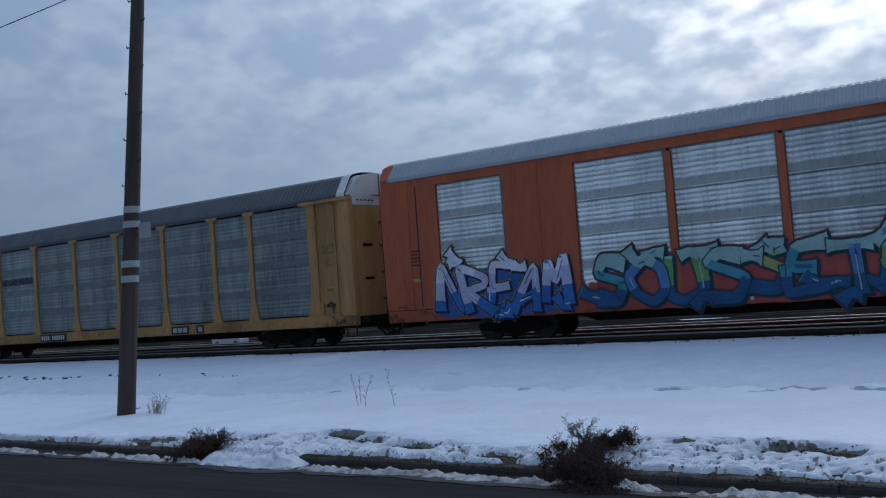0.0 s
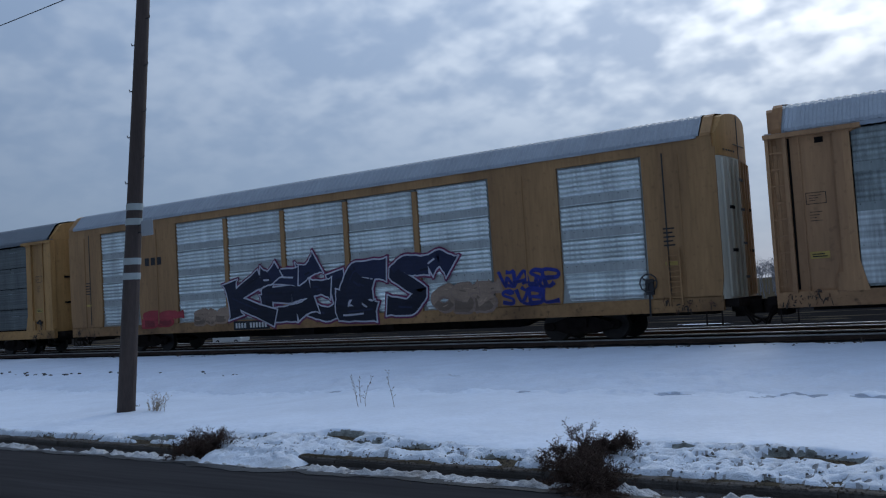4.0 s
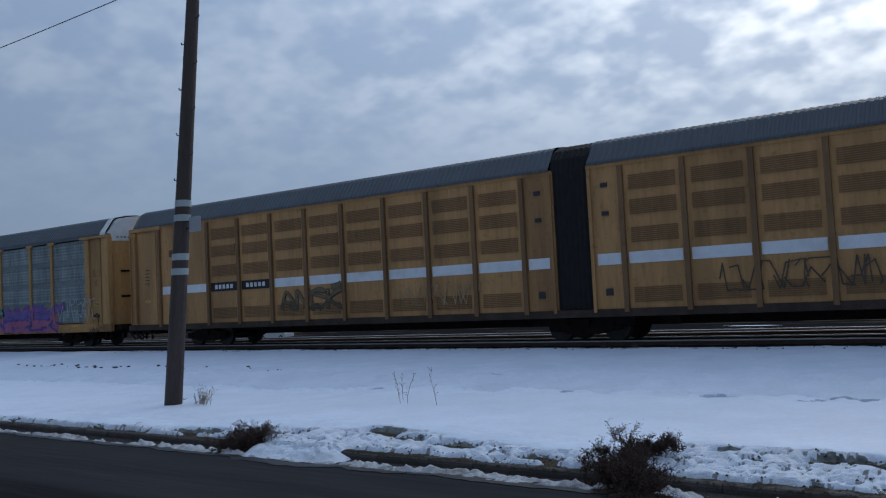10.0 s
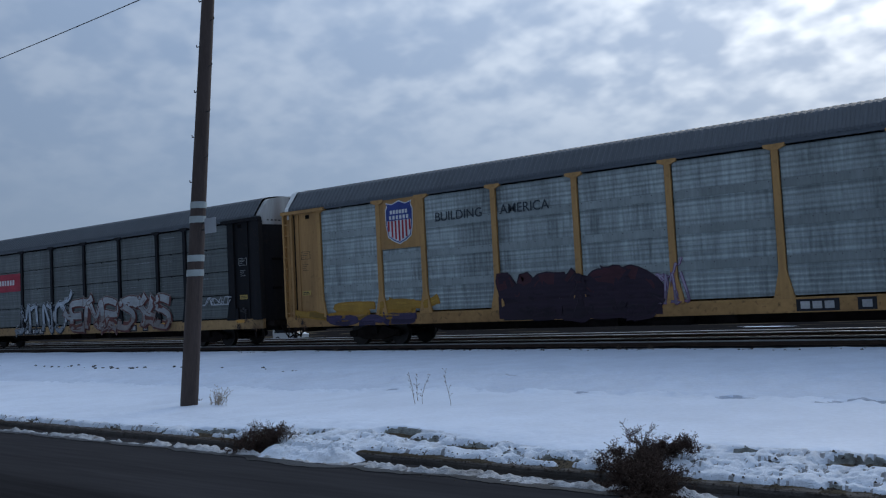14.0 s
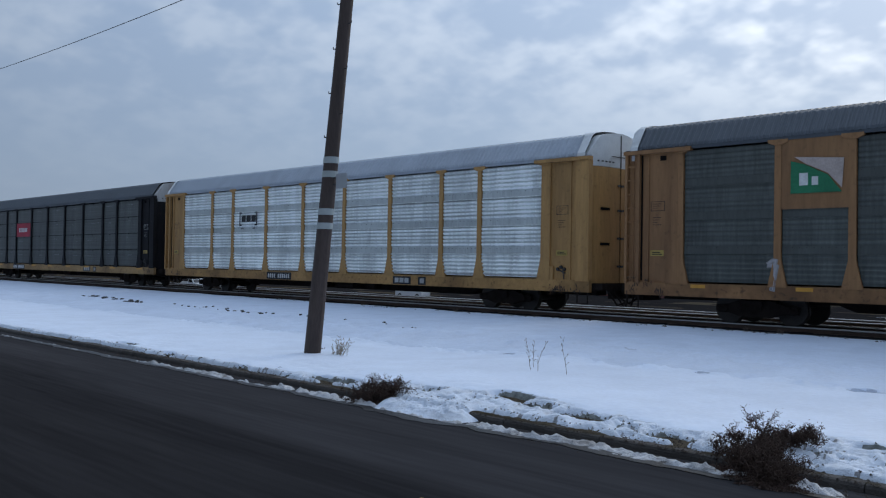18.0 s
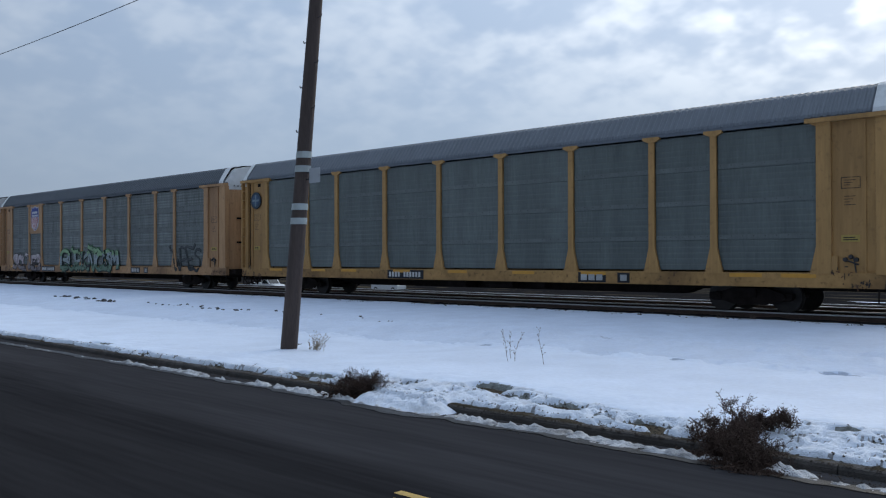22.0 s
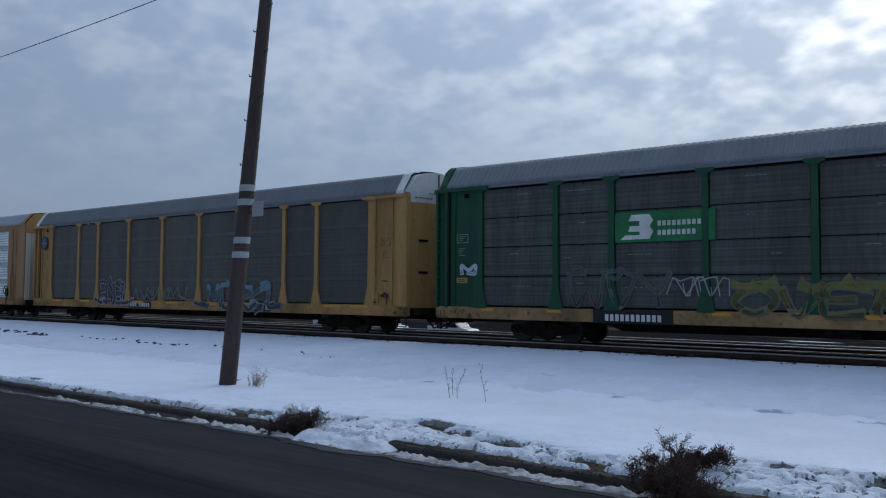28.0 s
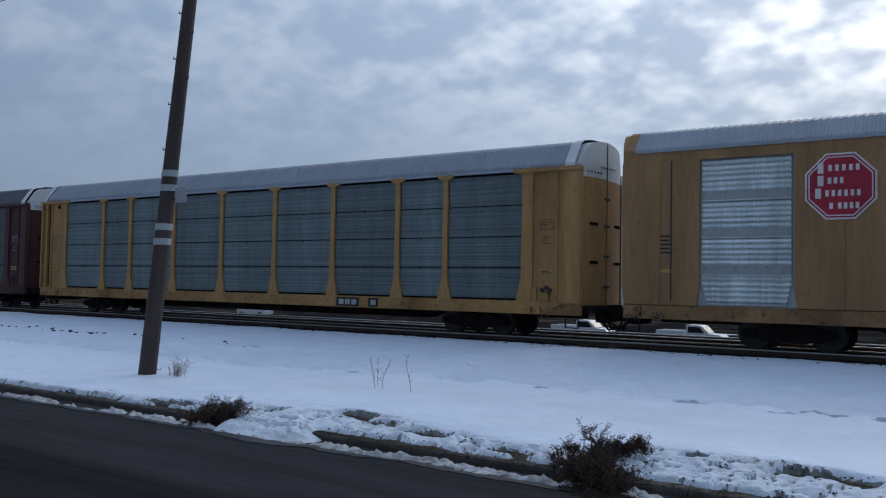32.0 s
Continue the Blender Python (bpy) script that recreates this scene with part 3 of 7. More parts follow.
# kerb stones, each with its joint, worn edges and a little tilt
kerb = thing("kerb", None, None, "damp dirty concrete kerb stones along the verge", "kerb", kind="structure")
kerbs = []
for k in range(5):
    rows = []
    for i in range(13):
        x = 1.488 * i / 12
        rows.append([(x, y + 0.012 * nz(x + k * 7, y, 5.0, 51.0), z + 0.008 * nz(x + k * 7, y, 7.0, 52.0)) for y, z in ((-0.02, -0.1), (-0.018, 0.0), (-0.012, 0.05), (0.004, 0.078), (0.03, 0.09), (0.09, 0.092), (0.16, 0.09), (0.17, -0.1))])
    b = Build().grid(rows)
    b.f += [tuple(range(8)), tuple(reversed(range(96, 104)))]
    b.m += [0, 0]
    kerbs.append(b.mesh("kerb_stone", CONCRETE))
for i in range(-36, 8):
    ob = part("kerb_stone", kerbs[i % 5], None, kerb, at=(i * 1.5, KERB_Y + 0.008 * nz(i, 0, 1.3), 0.006 * nz(i, 5, 1.7)))

# ragged strip of ploughed snow and dirt in the gutter
rows = []
g = spans((-40, -26, 0.3), (-26, -15, 0.06), (-15, 2, 0.03), (2, 20, 1.0))
for k in range(17):
    u = k / 16
    row = []
    for x in g:
        w = 0.27 + 0.12 * nz(x, 0, 0.8, 41.0) + 0.12 * nz(x, 0, 2.7, 42.0) + 0.09 * nz(x, 0, 8.0, 43.0)
        w *= 1 - 0.72 * smooth_step(-14.5, -18.0, x)
        thin = smooth_step(-0.38, -0.15, nz(x, 0, 0.5, 47.0)) * (1 - spill(x))
        w = max(0.01, w * (0.30 + 0.70 * thin))
        outer = KERB_Y - 0.42 + 0.09 * nz(x, 0, 0.9, 48.0) + 0.05 * nz(x, 0, 3.3, 49.0)
        y = min(outer + w * u, KERB_Y - 0.005)
        h = (math.sin(math.pi * u)) ** 0.5
        z = h * (0.042 + 0.060 * nz(x, y, 4.0, 44.0) + 0.055 * nz(x, y, 10.0, 45.0) + 0.030 * nz(x, y, 24.0, 46.0)) * min(1.0, w * 6) - 0.012
        row.append((x, y, z))
    rows.append(row)
OLD_SNOW = mat("grimy_snow", (0.50, 0.51, 0.53), 0.6, vary=0.35, scale=7, bump=1.0, dirt=0.8, dirtcol=(0.13, 0.12, 0.11))
thing("gutter_snow", Build().grid(rows), OLD_SNOW, "thin ragged ridge of grimy snow in the gutter", "snow", kind="structure", smooth=True)

# dark wet edge of meltwater along the gutter
rows = []
for k in range(4):
    row = []
    for x in spans((-24, 3, 0.06),):
        outer = KERB_Y - 0.42 + 0.09 * nz(x, 0, 0.9, 48.0) + 0.05 * nz(x, 0, 3.3, 49.0) - 0.30 * spill(x) * 0.5
        wet = 0.10 + 0.07 * nz(x, 0, 1.3, 83.0) + 0.04 * nz(x, 0, 5.0, 84.0)
        row.append((x, outer + 0.10 - (wet + 0.10) * k / 3, 0.012))
    rows.append(row)
thing("meltwater_edge", Build().grid(rows), WET, "dark wet strip of meltwater beside the gutter", "water", kind="structure")

# soil crumbs and leaf litter on the kerb, along the gutter and in the hollows
random.seed(77)
b = Build()


def crumb(x, y, z, r):
    i = len(b.v)
    for j in range(4):
        t = 1.5708 * j + random.uniform(-0.5, 0.5)
        b.v.append((x + r * math.cos(t) * random.uniform(0.6, 1.4), y + r * math.sin(t) * random.uniform(0.6, 1.4), z - 0.003))
    b.v.append((x + random.gauss(0, 0.2) * r, y + random.gauss(0, 0.2) * r, z + r * random.uniform(0.4, 0.9)))
    for j in range(4):
        b.f.append((i + j, i + (j + 1) % 4, i + 4))
        b.m.append(0)


for i in range(9000):
    x = random.uniform(-22, 1.5)
    pick = random.random()
    if pick < 0.5:
        y = KERB_Y + random.uniform(-0.01, 0.26)
        z = max(0.088, snow_z(x, y))
        if z > 0.10 and random.random() < 0.85:
            continue
    elif pick < 0.85:
        y = KERB_Y - 0.02 - abs(random.gauss(0, 0.13))
        z = 0.0
    else:
        y = KERB_Y - 0.5 + random.gauss(0, 0.05)
        z = 0.0
    crumb(x, y, z, random.uniform(0.006, 0.022))
for sx, sy, w, reach in SLUMPS:
    for i in range(int(26 * w / 0.3)):
        x, y = sx + random.uniform(-0.8, 0.8) * w, sy - random.uniform(0.03, 1.0) * reach
        crumb(x, y, max(soil_z(x, y), snow_z(x, y)), random.uniform(0.008, 0.025))
for i in range(60):
    cx = random.uniform(-34, 3)
    for k in range(random.choice((1, 2, 3, 6))):
        crumb(cx + random.gauss(0, 0.25), 21.75 - abs(random.gauss(0, 0.18)), 0.0, random.uniform(0.02, 0.05))
        for j in range(1, 6):
            x, y, z = b.v[-j]
            b.v[-j] = (x, y, z + snow_z(cx, 21.6))
thing("soil_litter", b, LITTER, "dark soil crumbs and dead leaves along the kerb", "soil", kind="stuff")

# ---- railway: ballast, ties, rails, second track ----
TRACK_Y, RAIL_Z = 24.03, 0.58


def track(yc, zr, near):
    bed = Build()
    prof = [(-2.12, -0.2), (-1.75, -0.14), (-1.35, -0.10), (-0.7, -0.12), (0, -0.14), (0.7, -0.12), (1.35, -0.10), (1.8, -0.14), (2.15, -0.22)]
    xs = spans((-2500, -120, 400), (-120, -40, 1.0), (-40, 6, 0.25), (6, 60, 2), (60, 2500, 400))
    bed.grid([[(x, yc + a + 0.05 * nz(x, a, 2.0, 7.0), zr - 0.03 + c + 0.03 * nz(x, a, 5.0, 6.0)) for x in xs] for a, c in [(-2.2, -0.4)] + prof + [(2.2, -0.4)]])
    tr = thing("railway_track", bed, BALLAST, "rails on wooden ties in dark ballast" if near else "second track of rails, ties and dark ballast", "railway track", "railway tracks", "structure")
    prof = [(-0.07, -0.17), (0.07, -0.17), (0.07, -0.155), (0.012, -0.135), (0.012, -0.045), (0.037, -0.035), (0.037, -0.006), (0.028, 0), (-0.028, 0), (-0.037, -0.006), (-0.037, -0.035), (-0.012, -0.045), (-0.012, -0.135), (-0.07, -0.155)]
    for s in (-0.755, 0.755):
        rail = Build().prism([(yc + s + u, zr + w) for u, w in prof], -2500, 2500, axis="x")
        rail.m = [1] * len(rail.m)
        for j in (5, 6, 7, 8, 9):
            rail.m[2 + j] = 0
        part("rail", rail, [RAIL_STEEL, RAIL_RUST], tr, "worn steel rail with a bright head")
    tie = Build().box(-0.11, 0.11, -1.28, 1.28, -0.16, 0.0).mesh("tie", TIE)
    if near:
        for i in range(200):
            part("tie", tie, None, tr, at=(-90 + i * 0.55, yc + 0.03 * nz(i, 1, 1.7), zr - 0.165))
    else:
        joined = Build()
        for i in range(220):
            joined.box(-105 + i * 0.55, -104.78 + i * 0.55, yc - 1.28, yc + 1.28, zr - 0.32, zr - 0.165)
        tagged(part("ties", joined, TIE, tr), kind="stuff")
    return tr


yard = Build().grid([[(x, y, soil_z(x, y) + 0.01) for x in spans((-2500, -400, 400), (-400, 100, 6.0), (100, 2500, 400))] for y in spans((26.1, 40, 0.6), (40, 160, 1.5))])
thing("cinder_yard", yard, BALLAST, "dark cinder ground falling away beyond the track", "ground", kind="structure", smooth=True)
track(TRACK_Y, RAIL_Z, True)
track(28.7, 0.52, False)

# ---- pole with reflector bands, climbing steps, small sign, wire ----
BASE, TOP = Vector((-15.06, 11.2, 0.05)), Vector((-13.72, 11.2, 10.3))
WAY = (TOP - BASE).normalized()


def along(h):
    return BASE + WAY * ((h - BASE.z) / WAY.z)


def pole_r(h):
    return 0.18 - 0.0062 * h


pole = Build()
N = 18
rings = []
for i in range(40):
    h = 0.05 + i * 10.25 / 39
    c = along(h)
    rings.append([tuple(c + Vector((math.cos(6.2832 * j / N), math.sin(6.2832 * j / N), 0)) * (pole_r(h) * (1 + 0.03 * nz(j * 2.0, h * 0.5, 1.0, 3)))) for j in range(N + 1)])
pole.grid(rings)
UTIL = thing("utility_pole", pole, POLE, "leaning dark creosoted wooden pole with white reflector bands", "utility pole", smooth=True)
cap = Build().tube(along(10.29), along(10.33), 0.115, 0.10, 18)
part("pole_top", cap, POLE, UTIL)
for h in (2.86, 3.155, 3.935, 4.225):
    band = Build()
    band.grid([[tuple(along(z) + Vector((math.cos(6.2832 * j / 24), math.sin(6.2832 * j / 24), 0)) * (pole_r(z) * 1.03 + 0.006)) for j in range(25)] for z in (h - 0.066, h - 0.064, h + 0.064, h + 0.066)])
    part("reflector_band", band, REFLECT, UTIL, "white reflector band", smooth=True)
for i in range(14):
    h = 4.72 + i * 0.455
    side = -1 if i % 2 == 0 else 1
    a = along(h) + Vector((side * pole_r(h) * 0.9, -0.02, 0))
    b1 = a + Vector((side * 0.13, -0.01, 0.0))
    b2 = b1 + Vector((side * 0.012, 0, 0.045))
    st = Build().tube(a, b1, 0.011, 0.011, 6).tube(b1, b2, 0.011, 0.011, 6)
    part("climbing_step", st, STEEL_DARK, UTIL, "bent steel climbing step")
p = along(3.78)
for z in (3.70, 3.84):
    part("sign_bracket", Build().box(p.x + 0.10, p.x + 0.42, p.y - 0.015, p.y + 0.015, z, z + 0.03), STEEL_DARK, UTIL)
sg = Build()
sx0, sx1 = p.x + 0.27, p.x + 0.62
sg.prism([(sx0 + 0.015, 3.63), (sx1 - 0.015, 3.63), (sx1, 3.645), (sx1, 3.92), (sx1 - 0.015, 3.935), (sx0 + 0.015, 3.935), (sx0, 3.92), (sx0, 3.645)], p.y - 0.03, p.y - 0.022)
part("sign_plate", sg, SIGN, UTIL, "plain pale square sign plate")

# overhead wire: hangs from the pole towards the west
wire = Build()
pts = []
for i in range(61):
    x = along(8.96).x - i * 1.6
    s = i * 1.6
    pts.append(Vector((x, 11.2, 8.96 - 0.0155 * s + 0.0011 * s * s)))
for a, b in zip(pts, pts[1:]):
    wire.tube(a, b, 0.011, 0.011, 5, caps=False)
thing("overhead_wire", wire, WIRE, "black overhead wire fixed to the wooden pole", "wire")
ins = Build().tube(along(8.96) + Vector((-0.16, -0.06, -0.05)), along(8.96) + Vector((-0.16, -0.06, 0.06)), 0.03, 0.022, 8).tube(along(8.96), along(8.96) + Vector((-0.2, -0.02, 0)), 0.012)
part("wire_clamp", ins, STEEL_DARK, UTIL)


# ---- shrubs, weeds, stones ----
def shrub(name, label, place, seed, arms):
    random.seed(seed)
    b, leaf = Build(), Build()
    place = Vector(place)

    def branch(p, way, length, r, depth):
        n = 4
        for k in range(n):
            way = (way + Vector((random.gauss(0, 0.22), random.gauss(0, 0.22), random.gauss(0, 0.2)))).normalized()
            q = p + way * (length / n)
            if q.z < place.z + 0.03:
                way.z = abs(way.z) * 0.3
                q = p + way * (length / n)
            b.tube(p, q, max(r, 0.0024), max(r * 0.8, 0.002), 3, caps=False)
            r *= 0.8
            if depth > 0 and k > 0:
                for s in range(2):
                    side = (way + Vector((random.gauss(0, 0.7), random.gauss(0, 0.7), random.gauss(0.1, 0.6)))).normalized()
                    branch(q, side, length * random.uniform(0.35, 0.6), r * 0.7, depth - 1)
            if depth <= 1 and random.random() < 0.22:
                c = q + Vector((random.gauss(0, 0.02), random.gauss(0, 0.02), random.gauss(0, 0.02)))
                u = Vector((random.gauss(0, 1), random.gauss(0, 1), random.gauss(0, 1))).normalized() * random.uniform(0.008, 0.018)
                w = u.orthogonal().normalized() * random.uniform(0.003, 0.007)
                leaf.quad(tuple(c - u), tuple(c + w), tuple(c + u), tuple(c - w))
            p = q

    for (ox, oy, oz), (sx, sy), way, length, count, r in arms:
        for i in range(count):
            dx, dy = random.gauss(0, sx), random.gauss(0, sy)
            gx0, gy0 = place.x + ox + dx, place.y + oy + dy
            o = Vector((gx0, gy0, max(0.0, snow_z(gx0, gy0)) + oz))
            w = (Vector(way) + Vector((random.gauss(0, 0.5), random.gauss(0, 0.5), random.gauss(0, 0.35)))).normalized()
            branch(o, w, length * random.uniform(0.6, 1.2) * 0.9, r, 2)
    ob = thing(name, None, None, label, "shrub", at=(0, 0, 0))
    tagged(part("twig_tangle", b, TWIG, ob), kind="stuff")
    tagged(part("dead_foliage", leaf, TWIG, ob, "curled dead leaves"), kind="stuff")
    return ob


shrub("shrub", "dark dead shrub sprawling over the snowy kerb", (-3.93, 8.57, 0.0), 11, [
    ((0.18, -0.20, 0.0), (0.14, 0.06), (0.1, 0.0, 0.5), 0.19, 115, 0.007),
    ((-0.02, 0.00, 0.0), (0.12, 0.08), (0.0, 0.0, 0.8), 0.24, 115, 0.007),
    ((-0.16, 0.18, 0.0), (0.10, 0.08), (-0.1, 0.1, 0.8), 0.22, 76, 0.007),
    ((-0.16, 0.42, 0.02), (0.09, 0.07), (0.0, 0.1, 0.7), 0.14, 36, 0.006),
    ((-0.24, 0.62, 0.05), (0.07, 0.05), (0.3, 0.1, 0.6), 0.11, 30, 0.006),
    ((-0.17, 0.74, 0.10), (0.07, 0.04), (0.6, 0.1, 0.30), 0.10, 28, 0.006),
    ((-0.01, 0.79, 0.14), (0.06, 0.03), (0.6, 0.0, 0.30), 0.10, 24, 0.006),
    ((0.12, 0.82, 0.16), (0.05, 0.03), (0.4, 0.0, 0.8), 0.12, 20, 0.005),
    ((-0.32, 0.62, 0.06), (0.05, 0.04), (0.0, 0.1, 1.3), 0.28, 7, 0.004),
    ((-0.46, 0.44, 0.02), (0.06, 0.06), (-0.5, 0.1, 0.8), 0.19, 10, 0.004),
    ((-0.60, 0.24, 0.0), (0.08, 0.06), (-0.5, 0.1, 0.5), 0.14, 12, 0.004),
    ((0.38, -0.22, 0.0), (0.08, 0.04), (0.3, 0.0, 0.3), 0.11, 24, 0.006),
    ((-0.36, 0.06, 0.0), (0.11, 0.05), (-0.3, 0.0, 0.3), 0.12, 30, 0.005),
])
shrub("shrub", "small dark dead shrub hanging over the kerb", (-10.1, 8.66, 0.0), 23, [
    ((0.05, 0.02, 0.0), (0.16, 0.10), (0.0, 0.0, 0.8), 0.20, 60, 0.006),
    ((0.22, 0.14, 0.0), (0.10, 0.08), (0.2, 0.1, 0.8), 0.20, 40, 0.006),
    ((-0.08, -0.12, 0.0), (0.16, 0.06), (-0.3, -0.2, 0.4), 0.18, 40, 0.006),
    ((-0.02, 0.18, 0.0), (0.06, 0.04), (-0.1, 0.1, 1.0), 0.26, 5, 0.004),
])


def weed(place, stems, height, lean, seed, label):
    random.seed(seed)
    ob = thing("weed", None, None, label, "plant", "dead weeds in the snow")
    for i in range(stems):
        b = Build()
        p = Vector(place) + Vector((random.gauss(0, 0.05 if stems < 10 else 0.13), random.gauss(0, 0.05), -0.03))
        way = Vector((random.gauss(lean, 0.10 if stems < 10 else 0.3), random.gauss(0, 0.1), 1)).normalized()
        h = height * random.uniform(0.5, 1.05)
        n = 6
        for k in range(n):
            way = (way + Vector((random.gauss(0, 0.12), random.gauss(0, 0.12), 0))).normalized()
            q = p + way * h / n
            b.tube(p, q, 0.0045 * (1 - k / 8), 0.0045 * (1 - (k + 1) / 8), 4, caps=False)
            if k > 0:
                for j in range(2):
                    s = (way * 0.6 + Vector((random.gauss(0, 0.6), random.gauss(0, 0.6), 0.3))).normalized()
                    e = q + s * h * random.uniform(0.06, 0.16)
                    b.tube(q, e, 0.0035, 0.002, 3, caps=False)
                    b.tube(e, e + s * 0.02, 0.007, 0.003, 4)
            p = q
        part("stem", b, WEED if stems < 10 else PALE_WEED, ob)


weed((-9.08, 12.0, 0.24), 1, 0.80, 0.03, 1, "tall thin dead weed stalk in the snow")
weed((-9.72, 12.05, 0.24), 2, 0.56, 0.08, 2, "thin dead weed stalks in the snow")
weed((-9.98, 12.3, 0.24), 1, 0.58, -0.12, 3, "thin crooked dead weed stalk in the snow")
weed((-14.45, 11.45, 0.12), 20, 0.44, 0.1, 4, "pale tuft of dead weed beside the pole")
weed((-15.7, 11.9, 0.12), 3, 0.12, 0.0, 6, "short dead stalks in the snow")
for i, x in enumerate((-21.0, -17.5, -10.4, -9.6, -3.0, -1.4, -26.0)):
    weed((x, 21.7, 0.42), 5, 0.20, 0.1, 20 + i, "short dead weeds at the edge of the ballast")


def rock_mesh(seed, r):
    random.seed(seed)
    b = Build()
    n = 7
    s = [random.uniform(0.7, 1.3) for j in range(n)]
    b.grid([[(math.cos(6.2832 * j / n) * r * q * s[j % n], math.sin(6.2832 * j / n) * r * q * s[j % n], h * r) for j in range(n + 1)] for q, h in ((0.9, -0.5), (1.0, 0.1), (0.65, 0.5), (0.05, 0.62))])
    return b.mesh("stone", STONE)


rocks = [rock_mesh(i, 0.09) for i in range(4)]
random.seed(8)
for cx, cy, n, sx in ((-39.7, 16.9, 7, 0.9), (-36.9, 16.76, 9, 0.9), (-34.0, 16.3, 10, 0.9), (-25.8, 16.4, 12, 1.2), (-27.6, 16.6, 8, 1.4), (-22.0, 16.6, 7, 1.6), (-30.5, 16.7, 7, 2.0), (-19.0, 16.9, 1, 0.05), (-17.0, 16.3, 4, 2.0)):
    for i in range(n):
        x, y = cx + random.gauss(0, 0.5) * sx, cy + random.gauss(0, 0.14)
        r = (random.uniform(0.35, 1.0) if n > 1 else 0.8) * (1.2 if cx < -33 else (0.62 if cx < -16 else 0.35))
        ob = new("stone", rocks[i % 4])
        ob.location, ob.rotation_euler, ob.scale = (x, y, snow_z(x, y) + 0.012), (0, 0, random.uniform(0, 6)), (r * 1.2, r, r)
        tagged(ob, "dark stone lying in the snow", "stone", "stones in the snow")

# ---- far background beyond the tracks ----
far_road = Build().grid([[(x, y, -2.94) for x in (-900, 0, 900)] for y in (71, 79)])
thing("far_road", far_road, ASPHALT, "far asphalt road beyond the tracks", "road", kind="structure")
random.seed(14)
b = Build()
for i in range(1500):
    x, y = random.uniform(-700, 260), random.uniform(190, 300)
    h = random.uniform(5, 10) * (0.75 + 0.4 * nz(x, 0, 0.03, 3))
    b.tube((x, y, -2.8), (x + random.gauss(0, 0.4), y, h * 0.7), 0.13, 0.06, 4, caps=False)
    for j in range(9):
        z = h * random.uniform(0.25, 0.75)
        e = Vector((x + random.gauss(0, 1.5), y + random.gauss(0, 1.2), min(h, z + random.uniform(0.6, 3.0))))
        b.tube((x, y, z), e, 0.07, 0.03, 3, caps=False)
        for q in range(2):
            b.tube(e, e + Vector((random.gauss(0, 0.8), random.gauss(0, 0.6), random.uniform(0.2, 1.2))), 0.045, 0.02, 3, caps=False)
thing("far_woods", b, FAR_TREE, "distant bare winter trees", "trees", kind="stuff")
for x, y, w, h in ((-96, 128, 26, 1.6), (-210, 150, 40, 2.2), (-30, 140, 22, 1.5)):
    s = thing("shed", None, None, "long low dark red shed in the distance", "shed", "far sheds")
    wall = Build().box(x, x + w, y, y + 10, -3.0, h)
    part("wall", wall, BRICKRED, s)
    part("roof", Build().prism([(y - 0.4, h), (y + 5, h + 1.4), (y + 10.4, h), (y + 10.4, h + 0.12), (y + 5, h + 1.52), (y - 0.4, h + 0.12)], x - 0.4, x + w + 0.4, axis="x"), SNOW, s, "snow-covered roof")
    for i in range(4):
        part("door", Build().box(x + 2 + i * w / 4, x + 4.6 + i * w / 4, y - 0.06, y - 0.005, -2.6, 0.6), STEEL_DARK, s)


# ---- road vehicles behind the train ----
def wheel_set(car, xs, r, half):
    for x in xs:
        for s in (-1, 1):
            w = part("wheel", Build().tube((x, s * half - 0.11, r), (x, s * half + 0.11, r), r, r, 16), RUBBER_GAP_BLACK, car)
            part("rim", Build().tube((x, s * (half + 0.115) - 0.01, r), (x, s * (half + 0.115) + 0.01, r), r * 0.6, r * 0.55, 12), RAIL_STEEL, w)


def pickup(label):
    """A service pickup that faces +x; origin on the ground under its middle."""
    car = thing("pickup_truck", None, None, label, "pickup truck", "road vehicles")
    part("chassis", Build().box(-2.85, 2.6, -0.6, 0.6, 0.48, 0.68), STEEL_DARK, car)
    front = [(0.75, 0.62), (2.75, 0.50), (2.92, 0.62), (2.94, 1.0), (2.78, 1.16), (1.75, 1.26), (1.15, 1.88), (0.95, 1.94), (-0.15, 1.95), (-0.22, 0.62)]
    part("cab", Build().prism(list(reversed(front)), -0.94, 0.94), CAR_WHITE, car)
    part("windscreen", Build().prism([(1.70, 1.30), (1.16, 1.84), (1.20, 1.86), (1.76, 1.30)], -0.80, 0.80), GLASS, car)
    for y in (-0.95, 0.944):
        part("side_window", Build().prism([(1.45, 1.30), (1.02, 1.80), (0.02, 1.82), (0.0, 1.30)], y, y + 0.006), GLASS, car)
    for y0, y1 in ((-0.98, -0.50), (0.50, 0.98)):
        for x0, x1 in ((-2.85, -2.35), (-1.35, -0.36)):
            part("side_box", Build().box(x0, x1, y0, y1, 0.66, 1.42), CAR_WHITE, car)
        part("box_top", Build().box(-2.34, -1.36, y0, y1, 1.06, 1.42), CAR_WHITE, car)
    part("bed_floor", Build().box(-2.85, -0.36, -0.495, 0.495, 0.69, 0.78), STEEL_DARK, car)
    for y in (-0.75, 0.55):
        part("headlight", Build().box(2.88, 2.955, y, y + 0.2, 0.82, 0.98), RAIL_STEEL, car)
    part("grille", Build().box(2.90, 2.965, -0.5, 0.5, 0.72, 1.0), STEEL_DARK, car)
    part("bumper", Build().box(2.80, 3.02, -0.95, 0.95, 0.45, 0.62), STEEL_DARK, car)
    wheel_set(car, (-1.85, 1.95), 0.40, 0.88)
    return car


